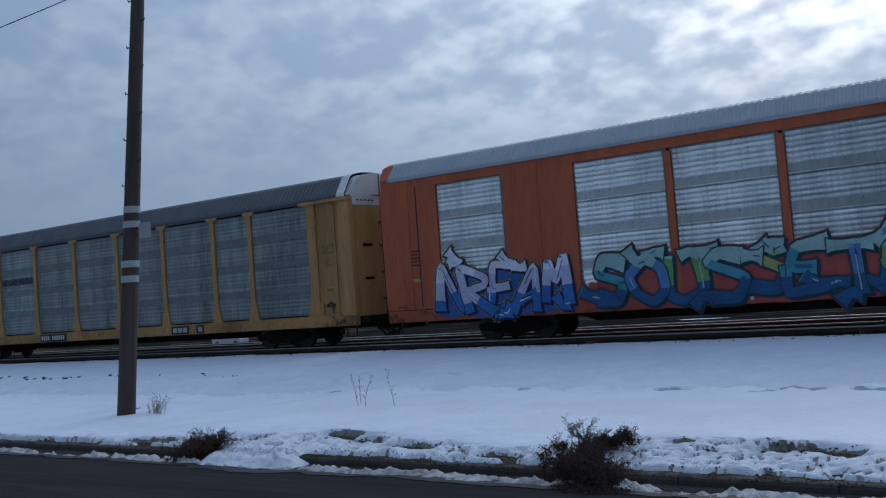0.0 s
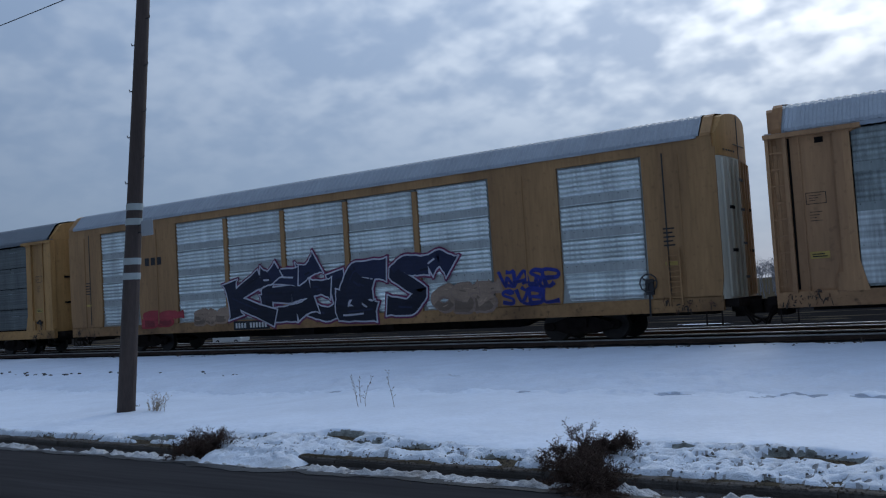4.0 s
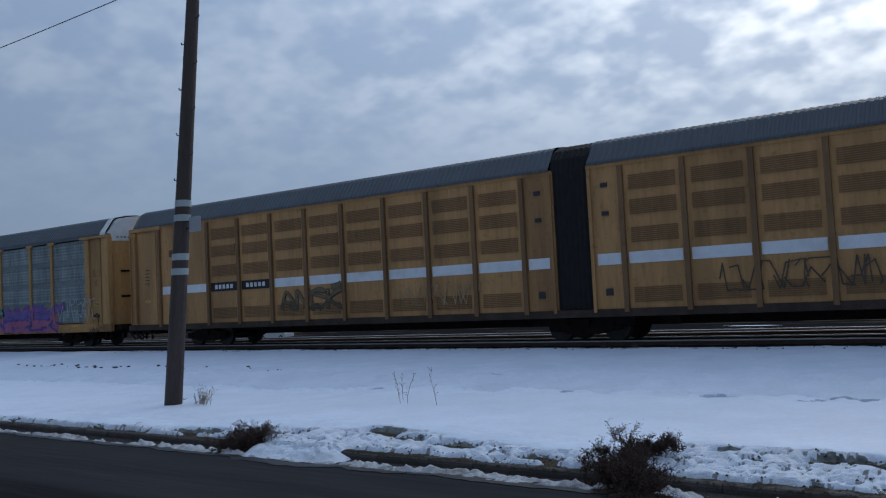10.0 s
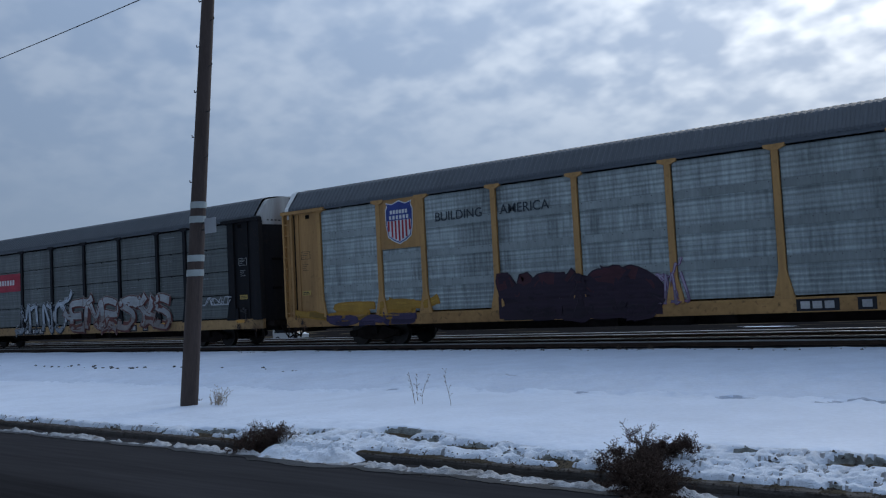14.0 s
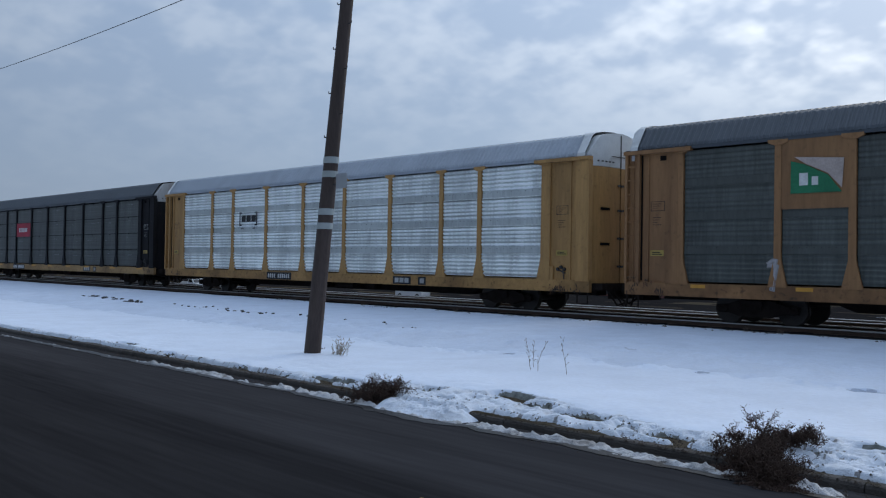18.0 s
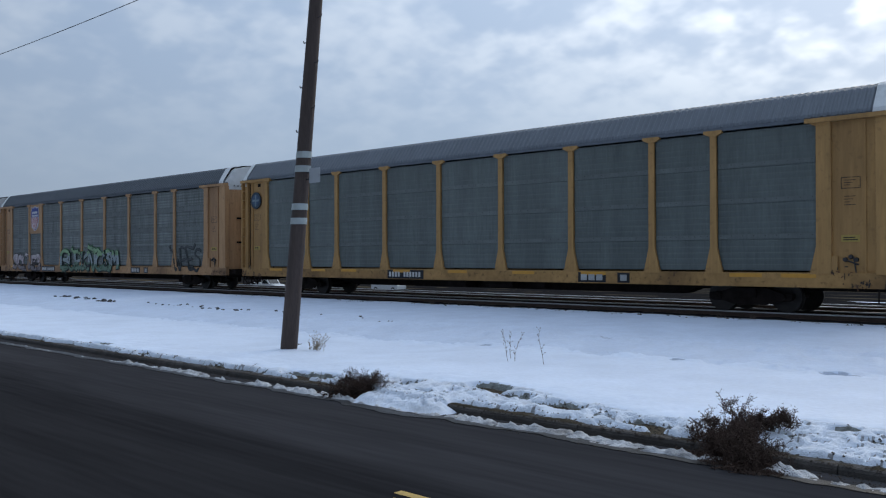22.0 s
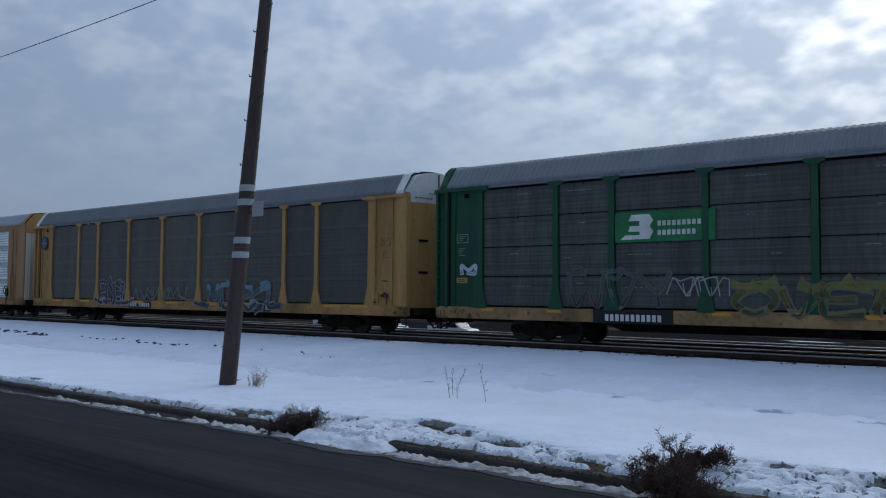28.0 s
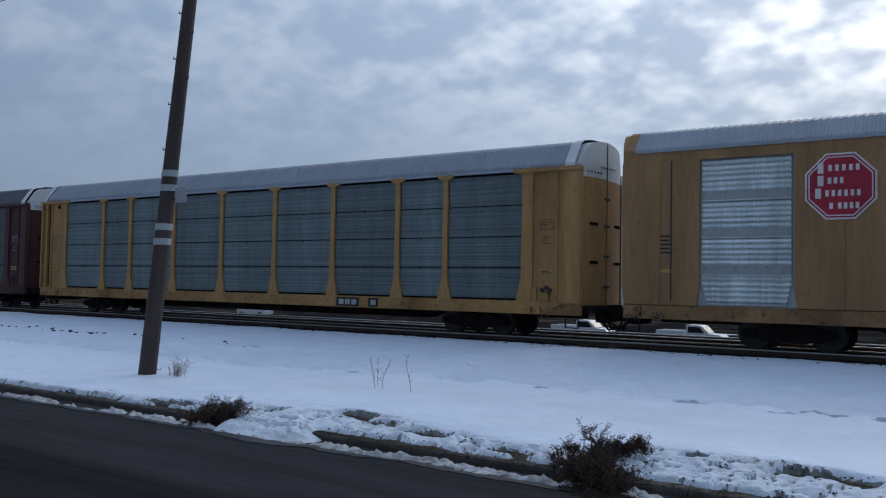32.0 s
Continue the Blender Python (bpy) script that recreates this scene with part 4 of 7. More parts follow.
def van(label, x, y, turn=0):
    car = thing("van", None, None, label, "van", "road vehicles")
    part("body", Build().prism([(-2.6, 0.45), (2.5, 0.42), (2.6, 0.95), (1.9, 1.15), (1.25, 2.0), (-2.5, 2.05), (-2.65, 1.2)], -0.95, 0.95), CAR_WHITE, car)
    part("windscreen", Build().prism([(1.86, 1.2), (1.3, 1.92), (1.34, 1.94), (1.93, 1.2)], -0.85, 0.85), GLASS, car)
    for s in (-0.96, 0.955):
        part("side_window", Build().prism([(1.6, 1.2), (1.15, 1.8), (-2.2, 1.82), (-2.3, 1.2)], s, s + 0.005), GLASS, car)
    wheel_set(car, (-1.7, 1.7), 0.36, 0.86)
    car.matrix_world = pose(x * 1.3, y + 22, -2.98, 0, 0, turn)
    return car


PICKUP = pickup("white pickup truck driving on the far road")
FOLLOW = pickup("white pickup truck following on the far road")
van("white parked van beyond the tracks", -72.3, 66.0, 5)


# ---- the train: covered auto-carrier wagons ----
# wagon space: x from its west corner, y from the middle of the track (camera side negative), z from the rail head
LEN, HALF = 26.75, 1.55
E0, E1 = -0.28, 27.03
SILL0, SILL1, EAVE = 0.71, 1.09, 4.92
BAYS = (1.55, 4.40, 6.30, 9.12, 11.95, 14.80, 17.63, 20.45, 22.35, 25.20)
GREASE = mat("dried_grease", (0.040, 0.028, 0.020), 0.8, vary=0.4, scale=8)
RUST = mat("rust_stain", (0.13, 0.06, 0.03), 0.8, vary=0.4, scale=8)
SHEETS = {}
LABEL_TAPE = mat("scuffed_label", (0.24, 0.26, 0.27), 0.5, vary=0.3, scale=8)


def roof_mesh(length, base, crown, ma):
    key = ("roof", length, base, crown, ma.name)
    if key not in SHEETS:
        h = crown - base
        half = [(-1.57, 0.0), (-1.55, 0.10), (-1.15, 0.76), (-0.98, 0.87), (-0.52, 0.96), (0.0, 1.0)]
        prof = [(y, base + h * f) for y, f in half] + [(-y, base + h * f) for y, f in reversed(half[:-1])]
        rows, n = [], round(length / 0.19)
        for i in range(n):
            for u, d in ((0.0, 0.0), (0.35, 0.0), (0.5, 1.0), (0.85, 1.0)):
                x = (i + u) * length / n
                s = 1 + 0.014 * d
                rows.append([(x, y * (1 + 0.011 * d), base + (z - base) * s + 0.010 * d) for y, z in prof])
        SHEETS[key] = Build().grid(rows).mesh("roof", ma)
    return SHEETS[key]


def panel_mesh(width, style, ma):
    """A side sheet with its horizontal corrugation; style rows: four sheets with the gaps' shade painted between."""
    key = (round(width, 2), style, ma.name)
    if key in SHEETS:
        return SHEETS[key]
    h = EAVE - 0.045 - SILL1
    b = Build()
    w = width / 2 - 0.118
    top = EAVE - 0.045

    def corrugated(z0, z1, pitch, depth, flats=(), taper=0.0):
        prof, z = [], z0
        while z < z1 - 0.001:
            zz = min(z + pitch, z1)
            flat = any(a <= z <= c for a, c in flats)
            if flat:
                prof += [(z, -0.012), (zz, -0.012)]
            else:
                prof += [(z, 0.0), (z + (zz - z) * 0.12, 0.0), (z + (zz - z) * 0.62, -depth), (z + (zz - z) * 0.86, -depth)]
            z = zz
        prof.append((z1, 0.0))
        rows = []
        for z, d in prof:
            e = taper * max(0.0, 1 - (z - z0) / 0.55)
            rows.append([(-w + e, d, z), (0, d, z), (w - e, d, z)])
        b.grid(rows)

    if style == "rows":
        for k in range(4):
            z0, z1 = SILL1 + 0.06 + k * (h - 0.06) / 4, SILL1 + 0.06 + (k + 1) * (h - 0.06) / 4 - 0.022
            corrugated(z0, z1, 0.098, 0.007, taper=0.12 if k == 0 else 0.0)
        # hangers, plus black strips and backing that paint the gaps' shade
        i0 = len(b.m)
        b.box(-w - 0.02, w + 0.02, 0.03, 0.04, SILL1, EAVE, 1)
        for k in range(4):
            z = SILL1 + 0.06 + (k + 1) * (h - 0.06) / 4
            b.box(-0.009, 0.009, -0.026, 0.01, z - 0.075, z - 0.026, 1)
            b.box(-w, w, -0.022, 0.02, z - 0.026, z - 0.002, 1)
            for u in (-0.97, 0.97):
                b.box(w * u - 0.012, w * u + 0.012, -0.024, 0.0, z - 0.045, z - 0.026, 1)
        # pale scuffs and label strips
        rnd = random.Random(int(width * 100))
        for k in range(4):
            u, z = rnd.uniform(-0.8, 0.3) * w, SILL1 + 0.06 + (k + rnd.uniform(0.55, 0.8)) * (h - 0.06) / 4
            for d in range(rnd.choice((0, 2, 4, 6))):
                l = rnd.uniform(0.04, 0.16)
                b.box(u, min(w, u + l), -0.014, -0.009, z, z + 0.016, 2)
                u = min(w - 0.02, u + l + rnd.uniform(0.02, 0.07))
    else:
        pitch, depth = {"smooth": (0.16, 0.010), "ribbed": (0.135, 0.016), "corrugated": (0.135, 0.062)}[style]
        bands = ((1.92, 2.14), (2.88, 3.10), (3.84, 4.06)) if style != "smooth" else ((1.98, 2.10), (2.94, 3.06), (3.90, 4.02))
        z = SILL1 + 0.05
        for k, (lo, hi) in enumerate(bands + ((top, 0),)):
            corrugated(z, lo, pitch, depth, taper=0.13 if k == 0 else 0.0)
            z = hi
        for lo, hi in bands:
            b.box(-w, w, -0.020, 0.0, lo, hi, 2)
            for i in range(9):
                x = -w + 0.08 + i * (2 * w - 0.16) / 8
                b.box(x - 0.010, x + 0.010, -0.030, -0.020, hi - 0.05, hi - 0.03, 1)
    SHEETS[key] = b.mesh("side_panel", [ma, RUBBER_GAP_BLACK if style == "rows" else STEEL_DARK, PALE_JOINTS[ma.name] if style == "smooth" else (LABEL_TAPE if style == "rows" else JOINTS[ma.name])])
    return SHEETS[key]


def post_mesh(ma, flare):
    key = ("post", ma.name, flare)
    if key not in SHEETS:
        b = Build()
        f = 0.26 if flare else 0.10
        b.prism([(-f, SILL1 - 0.04), (f, SILL1 - 0.04), (f * 0.9, SILL1 + 0.08), (0.095, SILL1 + 0.68), (0.085, EAVE - 0.09), (-0.085, EAVE - 0.09), (-0.095, SILL1 + 0.68), (-f * 0.9, SILL1 + 0.08)], -0.05, 0.04)
        if flare:
            b.prism([(-0.10, EAVE - 0.12), (0.10, EAVE - 0.12), (0.27, EAVE - 0.045), (0.27, EAVE + 0.03), (-0.27, EAVE + 0.03), (-0.27, EAVE - 0.045)], -0.07, 0.04)
        SHEETS[key] = b.mesh("post", ma)
    return SHEETS[key]


def truck(car, x):
    """A two-axle bogie at x."""
    if "truck" not in SHEETS:
        b = Build()
        for s in (-1.0, 1.0):
            y0, y1 = s * 1.02 - 0.07, s * 1.02 + 0.07
            b.prism([(-1.15, 0.36), (-1.05, 0.30), (-0.75, 0.30), (-0.42, 0.20), (0.42, 0.20), (0.75, 0.30), (1.05, 0.30), (1.15, 0.36), (1.15, 0.52), (0.8, 0.55), (0.45, 0.66), (-0.45, 0.66), (-0.8, 0.55), (-1.15, 0.52)], y0, y1)
            for u in (-0.18, -0.06, 0.06, 0.18):
                b.tube((u, s * 1.02, 0.24), (u, s * 1.02, 0.48), 0.055, 0.055, 6)
            for u in (-0.89, 0.89):
                b.tube((u, s * 1.11, 0.42), (u, s * 1.17, 0.42), 0.12, 0.10, 8)
        b.box(-0.22, 0.22, -1.2, 1.2, 0.40, 0.66)
        SHEETS["truck"] = b.mesh("truck", UNDER)
        w = Build()
        w.tube((0, -0.80, 0), (0, -0.685, 0), 0.42, 0.42, 22).tube((0, -0.685, 0), (0, -0.65, 0), 0.45, 0.45, 22)
        w.tube((0, 0.685, 0), (0, 0.80, 0), 0.42, 0.42, 22).tube((0, 0.65, 0), (0, 0.685, 0), 0.45, 0.45, 22)
        w.tube((0, -0.65, 0), (0, 0.65, 0), 0.08, 0.08, 8)
        SHEETS["wheelset"] = w.mesh("wheelset", WHEEL)
    t = part("truck", SHEETS["truck"], None, car, at=(x, 0, 0))
    for u in (-0.89, 0.89):
        part("wheelset", SHEETS["wheelset"], None, t, at=(u, 0, 0.42))


def underframe(car, length, trucks, sill, top=SILL1):
    b = Build()
    b.box(-0.13, length + 0.13, -1.38, 1.38, 0.86, 1.04)
    b.prism([(trucks[0] + 1.2, 0.86), (trucks[0] + 2.4, 0.42), (trucks[-1] - 2.4, 0.42), (trucks[-1] - 1.2, 0.86)], -0.32, 0.32)
    b.box(0.3, length - 0.3, -0.25, 0.25, 0.58, 0.86)
    mid = (trucks[0] + trucks[-1]) / 2
    part("equipment_box", Build().box(mid - 1.7, mid - 0.5, -1.15, -0.5, 0.46, 0.86), UNDER, car)
    part("air_reservoir", Build().tube((mid + 0.4, -0.95, 0.64), (mid + 1.6, -0.95, 0.64), 0.2, 0.2, 12), UNDER, car)
    part("brake_cylinder", Build().box(mid + 2.4, mid + 2.9, -1.1, -0.7, 0.5, 0.86), UNDER, car)
    part("underframe", b, UNDER, car, "grimy black steel underframe")
    for y0, y1 in ((-HALF, -1.40), (1.40, HALF)):
        part("side_sill", Build().box(-0.28, length + 0.28, y0, y1, SILL0, top), sill, car)
    for x in trucks:
        truck(car, x)
    for x, s in ((-0.1, -1), (length + 0.1, 1)):
        c = Build().box(min(x, x + s * 0.72), max(x, x + s * 0.72), -0.13, 0.13, 0.62, 0.86).box(min(x + s * 0.5, x + s * 0.86), max(x + s * 0.5, x + s * 0.86), -0.2, 0.2, 0.56, 0.92)
        c.tube((x + s * 0.3, -0.4, 0.66), (x + s * 0.85, -0.28, 0.36), 0.035, 0.03, 6)
        part("coupler", c, UNDER, car)


GABLE = ((0.0, 1.0), (0.5, 0.95), (0.94, 0.85), (1.10, 0.74), (1.485, 0.10), (1.50, 0.0))


def gable_z(y, base, crown):
    """Height of the roof's underside at y."""
    y = abs(y)
    for (a, f), (c, g) in zip(GABLE, GABLE[1:]):
        if y <= c:
            return base + (crown - base) * (f + (g - f) * (y - a) / (c - a)) - 0.02
    return base - 0.02


def bowed(root, s, bulge, ys, low, tops):
    """A bowed solid before the flat plane at root: bottom at low, top by tops(y)."""
    b, n = Build(), len(ys)
    for y in ys:
        x = root + s * (0.02 + bulge * max(0.0, 1 - (y / 1.50) ** 2) ** 0.5)
        b.v += [(x, y, low), (x, y, tops(y)), (root - s * 0.03, y, low), (root - s * 0.03, y, tops(y))]
    for k in range(n - 1):
        p, q = 4 * k, 4 * k + 4
        b.f += [(p, q, q + 1, p + 1), (p + 2, p + 3, q + 3, q + 2), (p + 1, q + 1, q + 3, p + 3), (p, p + 2, q + 2, q)]
    b.f += [(0, 1, 3, 2), (4 * n - 4, 4 * n - 2, 4 * n - 1, 4 * n - 3)]
    b.m = [0] * len(b.f)
    return b


LEAF = (0.035, 0.25, 0.5, 0.75, 0.94, 1.10, 1.25, 1.36, 1.44, 1.485)


def end_wall(car, x, s, crown, base, ma, cap, doors, inset=0.22, bulge=0.30):
    """The end at x, facing s: bowed gable sheet, two bowed door leaves with seam, slots, rods and hinges."""
    root = x - s * inset
    zc = base - (0.30 if inset else 0.52) if cap else base - 0.02
    full = tuple(-y for y in reversed(LEAF)) + LEAF
    part("end_cap", bowed(root, s, bulge, full, zc, lambda y: gable_z(y, base, crown)), cap or ma, car, "pale gable sheet" if cap else "")
    xm = root + s * (0.02 + bulge)
    part("door_seam", Build().box(min(root, xm - s * 0.03), max(root, xm - s * 0.03), -0.045, 0.045, 1.0, zc), RUBBER_GAP_BLACK, car)
    part("seam_strip", Build().box(min(xm - s * 0.02, xm + s * 0.012), max(xm - s * 0.02, xm + s * 0.012), -0.035, 0.02, zc, gable_z(0, base, crown) - 0.06), STEEL_DARK, car)

    def skin_x(y):
        return root + s * (0.02 + bulge * max(0.0, 1 - (y / 1.50) ** 2) ** 0.5)

    for side in (-1, 1):
        ys = tuple(side * y for y in LEAF)
        door = part("end_door", bowed(root, s, bulge, ys if side > 0 else tuple(reversed(ys)), 1.0, lambda y: zc - 0.01), doors if side < 0 else ma, car)
        if doors is not ma:
            for y in (0.3, 0.62, 0.94, 1.25):
                xx = skin_x(y)
                part("door_rib", Build().box(min(xx - s * 0.03, xx + s * 0.04), max(xx - s * 0.03, xx + s * 0.04), side * y - 0.04, side * y + 0.04, 1.05, zc - 0.06), doors if side < 0 else ma, door)
        for z in (2.20, 3.32):
            xx = skin_x(0.78)
            part("handle_slot", Build().box(min(xx - s * 0.05, xx + s * 0.025), max(xx - s * 0.05, xx + s * 0.025), side * 0.78 - 0.22, side * 0.78 + 0.22, z, z + 0.085), RUBBER_GAP_BLACK, door, "dark handle slot")
        if "hinge" not in SHEETS:
            SHEETS["hinge"] = Build().box(-0.03, 0.03, 0.0, 0.14, 0.0, 0.07).mesh("hinge", STEEL_DARK)
        for z in (1.5, 2.4, 3.3, 4.1):
            part("hinge", SHEETS["hinge"], None, door, at=(skin_x(0.1), side * 0.1 - 0.07, z))
    xx = skin_x(0.3)
    part("lock_rod", Build().tube((xx + s * 0.03, -0.55, zc + 0.34), (xx + s * 0.03, 0.55, zc + 0.36), 0.014, 0.014, 6), STEEL_DARK, car)
    marks = Build()
    for i in range(5):
        y = -1.15 + i * 0.17
        xx = skin_x(y)
        marks.box(min(xx - s * 0.03, xx + s * 0.016), max(xx - s * 0.03, xx + s * 0.016), y, y + 0.10, zc + 0.14, zc + 0.185)
    if cap:
        tagged(part("stencil", marks, STEEL_DARK, car, "small dark stencil bars"), kind="stuff")
    bump = Build().box(min(x - s * 0.3, x + s * 0.30), max(x - s * 0.3, x + s * 0.30), -1.25, 1.25, 0.78, 0.99).box(min(x, x + s * 0.25), max(x, x + s * 0.25), -0.5, 0.5, 0.50, 0.78)
    for k in range(2):
        bump.tube((x + s * 0.25, -0.9 + 0.3 * k, 0.80), (x + s * 0.50, -0.7 + 0.3 * k, 0.30), 0.03, 0.03, 5).tube((x + s * 0.50, -0.7 + 0.3 * k, 0.30), (x + s * 0.66, -0.5 + 0.3 * k, 0.42), 0.03, 0.03, 5)
    bump.tube((x + s * 0.28, -1.2, 0.86), (x + s * 0.28, 1.2, 0.86), 0.025, 0.025, 6)
    part("end_platform", bump, UNDER, car)
    st = Build()
    for a in (0.06, 0.46):
        st.box(x - s * a - 0.018, x - s * a + 0.018, -HALF + 0.01, -HALF + 0.04, 0.36, SILL0 + 0.02)
    st.box(min(x - s * 0.06, x - s * 0.46), max(x - s * 0.06, x - s * 0.46), -HALF - 0.01, -HALF + 0.06, 0.345, 0.37)
    part("stirrup_step", st, UNDER, car)


def ladder(car, x, ma, z0=1.0, z1=4.7):
    b = Build()
    for u in (-0.16, 0.16):
        b.box(x + u - 0.02, x + u + 0.02, -HALF - 0.11, -HALF - 0.06, z0, z1)
    n = 9
    for i in range(n):
        z = z0 + 0.2 + i * (z1 - z0 - 0.4) / (n - 1)
        b.tube((x - 0.16, -HALF - 0.085, z), (x + 0.16, -HALF - 0.085, z), 0.014, 0.014, 5)
    part("ladder", b, ma, car)


def end_bay(car, outer, inner, ma, slot):
    """The plated bay at a wagon's end: corner post, painted shadow line, recessed plate, stile and eave board."""
    d = 1 if inner > outer else -1

    def slab(u0, u1, y0, y1, z0, z1, b=None):
        a, c = sorted((outer + d * u0, outer + d * u1))
        return (b or Build()).box(a, c, y0, y1, z0, z1)

    w = abs(inner - outer)
    if slot:
        post = slab(0.0, 0.08, -HALF - 0.05, -1.40, SILL1 - 0.04, EAVE - 0.05)
        slab(0.40, 0.50, -HALF - 0.05, -1.40, SILL1 - 0.04, EAVE - 0.05, post)
        slab(0.08, 0.40, -1.47, -1.41, SILL1 - 0.04, EAVE - 0.05, post)
        part("corner_post", post, ma, car)
        for k in range(9):
            part("rung", slab(0.08, 0.40, -HALF - 0.035, -HALF - 0.005, 1.22 + k * 0.41, 1.255 + k * 0.41), ma, car)
    else:
        post = slab(0.0, 0.50, -HALF - 0.04, -1.40, SILL1 - 0.04, EAVE - 0.05)
        slab(0.0, 0.05, -HALF - 0.06, -HALF - 0.04, SILL1, EAVE - 0.06, post)
        for k in range(8):
            slab(0.015, 0.30, -HALF - 0.052, -HALF - 0.04, 1.40 + k * 0.44, 1.43 + k * 0.44, post)
        part("corner_post", post, ma, car)
    part("corner_post", slab(0.0, 0.42, 1.40, HALF + 0.02, 1.0, 4.72), ma, car)
    part("end_plate", slab(0.50, w, -1.485, -1.445, SILL1 - 0.02, EAVE + 0.04), ma, car)
    # thin black strip on the plate paints the slot's shade, or its shadow line
    part("door_gap", slab(0.505, 0.56 if slot else 0.53, -1.495, -1.484, SILL1 + 0.05, EAVE - 0.08), RUBBER_GAP_BLACK, car, "black strip painted as the shadow line beside the corner post")
    rib = slab(0.74, 0.78, -1.52, -1.48, SILL1, EAVE - 0.06)
    part("plate_rib", rib, ma, car)
    stile = slab(w - 0.20, w, -HALF - 0.015, -1.48, SILL1 - 0.02, EAVE - 0.05)
    slab(w - 0.34, w, -HALF - 0.005, -1.48, SILL1 - 0.02, SILL1 + 0.42, stile)
    part("stile", stile, ma, car)
    part("eave_board", slab(-0.03, w + 0.42, -HALF - 0.10, -1.45, EAVE - 0.05, EAVE + 0.06), ma, car)
    if slot != (len(W) % 3 == 0):
        part("vent_notch", slab(w - 0.62, w - 0.42, -1.495, -1.484, EAVE - 0.27, EAVE - 0.13), RUBBER_GAP_BLACK, car, "dark square notch")
    ink = paint((0.34, 0.36, 0.36)) if sum(COATS[ma.name]) < 0.3 else BLACK
    xm = outer + d * (w * 0.62) - 0.25
    y0, y1 = -1.493, -1.487
    m = Build().box(xm, xm + 0.46, y0, y1, 3.18, 3.193).box(xm, xm + 0.46, y0, y1, 3.45, 3.463).box(xm, xm + 0.013, y0, y1, 3.193, 3.45).box(xm + 0.447, xm + 0.46, y0, y1, 3.193, 3.45)
    part("stencil", m, ink, car, "thin stencilled frame")
    m = Build()
    for i in range(7):
        z = 3.38 - i * 0.06 if i < 3 else 2.98 - (i - 3) * 0.07
        m.box(xm + 0.07, xm + 0.07 + 0.28 - 0.07 * (i % 3), y0, y1, z, z + 0.013)
    tagged(part("stencil", m, ink, car, "small stencil bars"), kind="stuff")
    pl = part("placard", Build().box(xm, xm + 0.44, -1.496, -1.487, 1.86, 2.03), PLACARD, car, "small yellow placard")
    for z, l in ((1.90, 0.34), (1.955, 0.28)):
        part("placard_line", Build().box(xm + 0.05, xm + 0.05 + l, -1.500, -1.496, z, z + 0.025), BLACK, pl)
    # brake wheel gear and hoses low on the plate
    g = Build()
    for k in range(3):
        g.tube((xm + 0.1 + 0.13 * k, -1.50, 1.42 + 0.07 * (k % 2)), (xm + 0.1 + 0.13 * k, -1.56, 1.42 + 0.07 * (k % 2)), 0.06, 0.05, 8)
    g.tube((xm + 0.05, -1.54, 1.44), (xm + 0.42, -1.54, 1.30), 0.02, 0.02, 5).tube((xm + 0.3, -1.54, 1.5), (xm + 0.36, -1.54, 1.10), 0.018, 0.018, 5)
    if not slot:
        part("brake_gear", g, STEEL_DARK, car, "small dark brake gear")


def number_plate(car, x, w, black=True, text=BLACK):
    """Black plate on the sill with a row of plain bars in place of the characters."""
    z0, z1 = SILL0 + 0.02, SILL1 - 0.04
    if black:
        part("number_plate", Build().box(x, x + w, -HALF - 0.006, -HALF - 0.002, z0, z1), BLACK, car, "plain black plate on the sill")
    n = 11
    step = (w - 0.2) / n
    for i in range(n):
        if i == 4:
            continue
        u = x + 0.1 + i * step
        part("plate_character", Build().box(u, u + step * 0.62, -HALF - 0.012, -HALF - 0.007, z0 + 0.07, z1 - 0.07), paint((0.58, 0.58, 0.57)), car, "small pale bar")


def reflectors(car, xs, w=0.45):
    for x in xs:
        part("reflector", Build().box(x, x + w, -HALF - 0.007, -HALF - 0.002, SILL1 - 0.13, SILL1 - 0.03), YELLOW_TAPE, car)


def plate_sheet(car, x0, x1, z0, z1, ma, name="logo_plate", label="", out=0.0, mats=None):
    return part(name, Build().prism([(x0, z0), (x1, z0), (x1, z1), (x0, z1)], -1.545 - out, -1.50), ma, car, label)


# ---- painted marks: plain shapes in the marks' colours ----
PLACARD = mat("faded_yellow_label", (0.36, 0.25, 0.055), 0.6, vary=0.25, scale=6)
DECAL = -HALF - 0.006
SKIN = {}
BLUE, SIGNRED = paint((0.03, 0.05, 0.20)), paint((0.33, 0.022, 0.042))


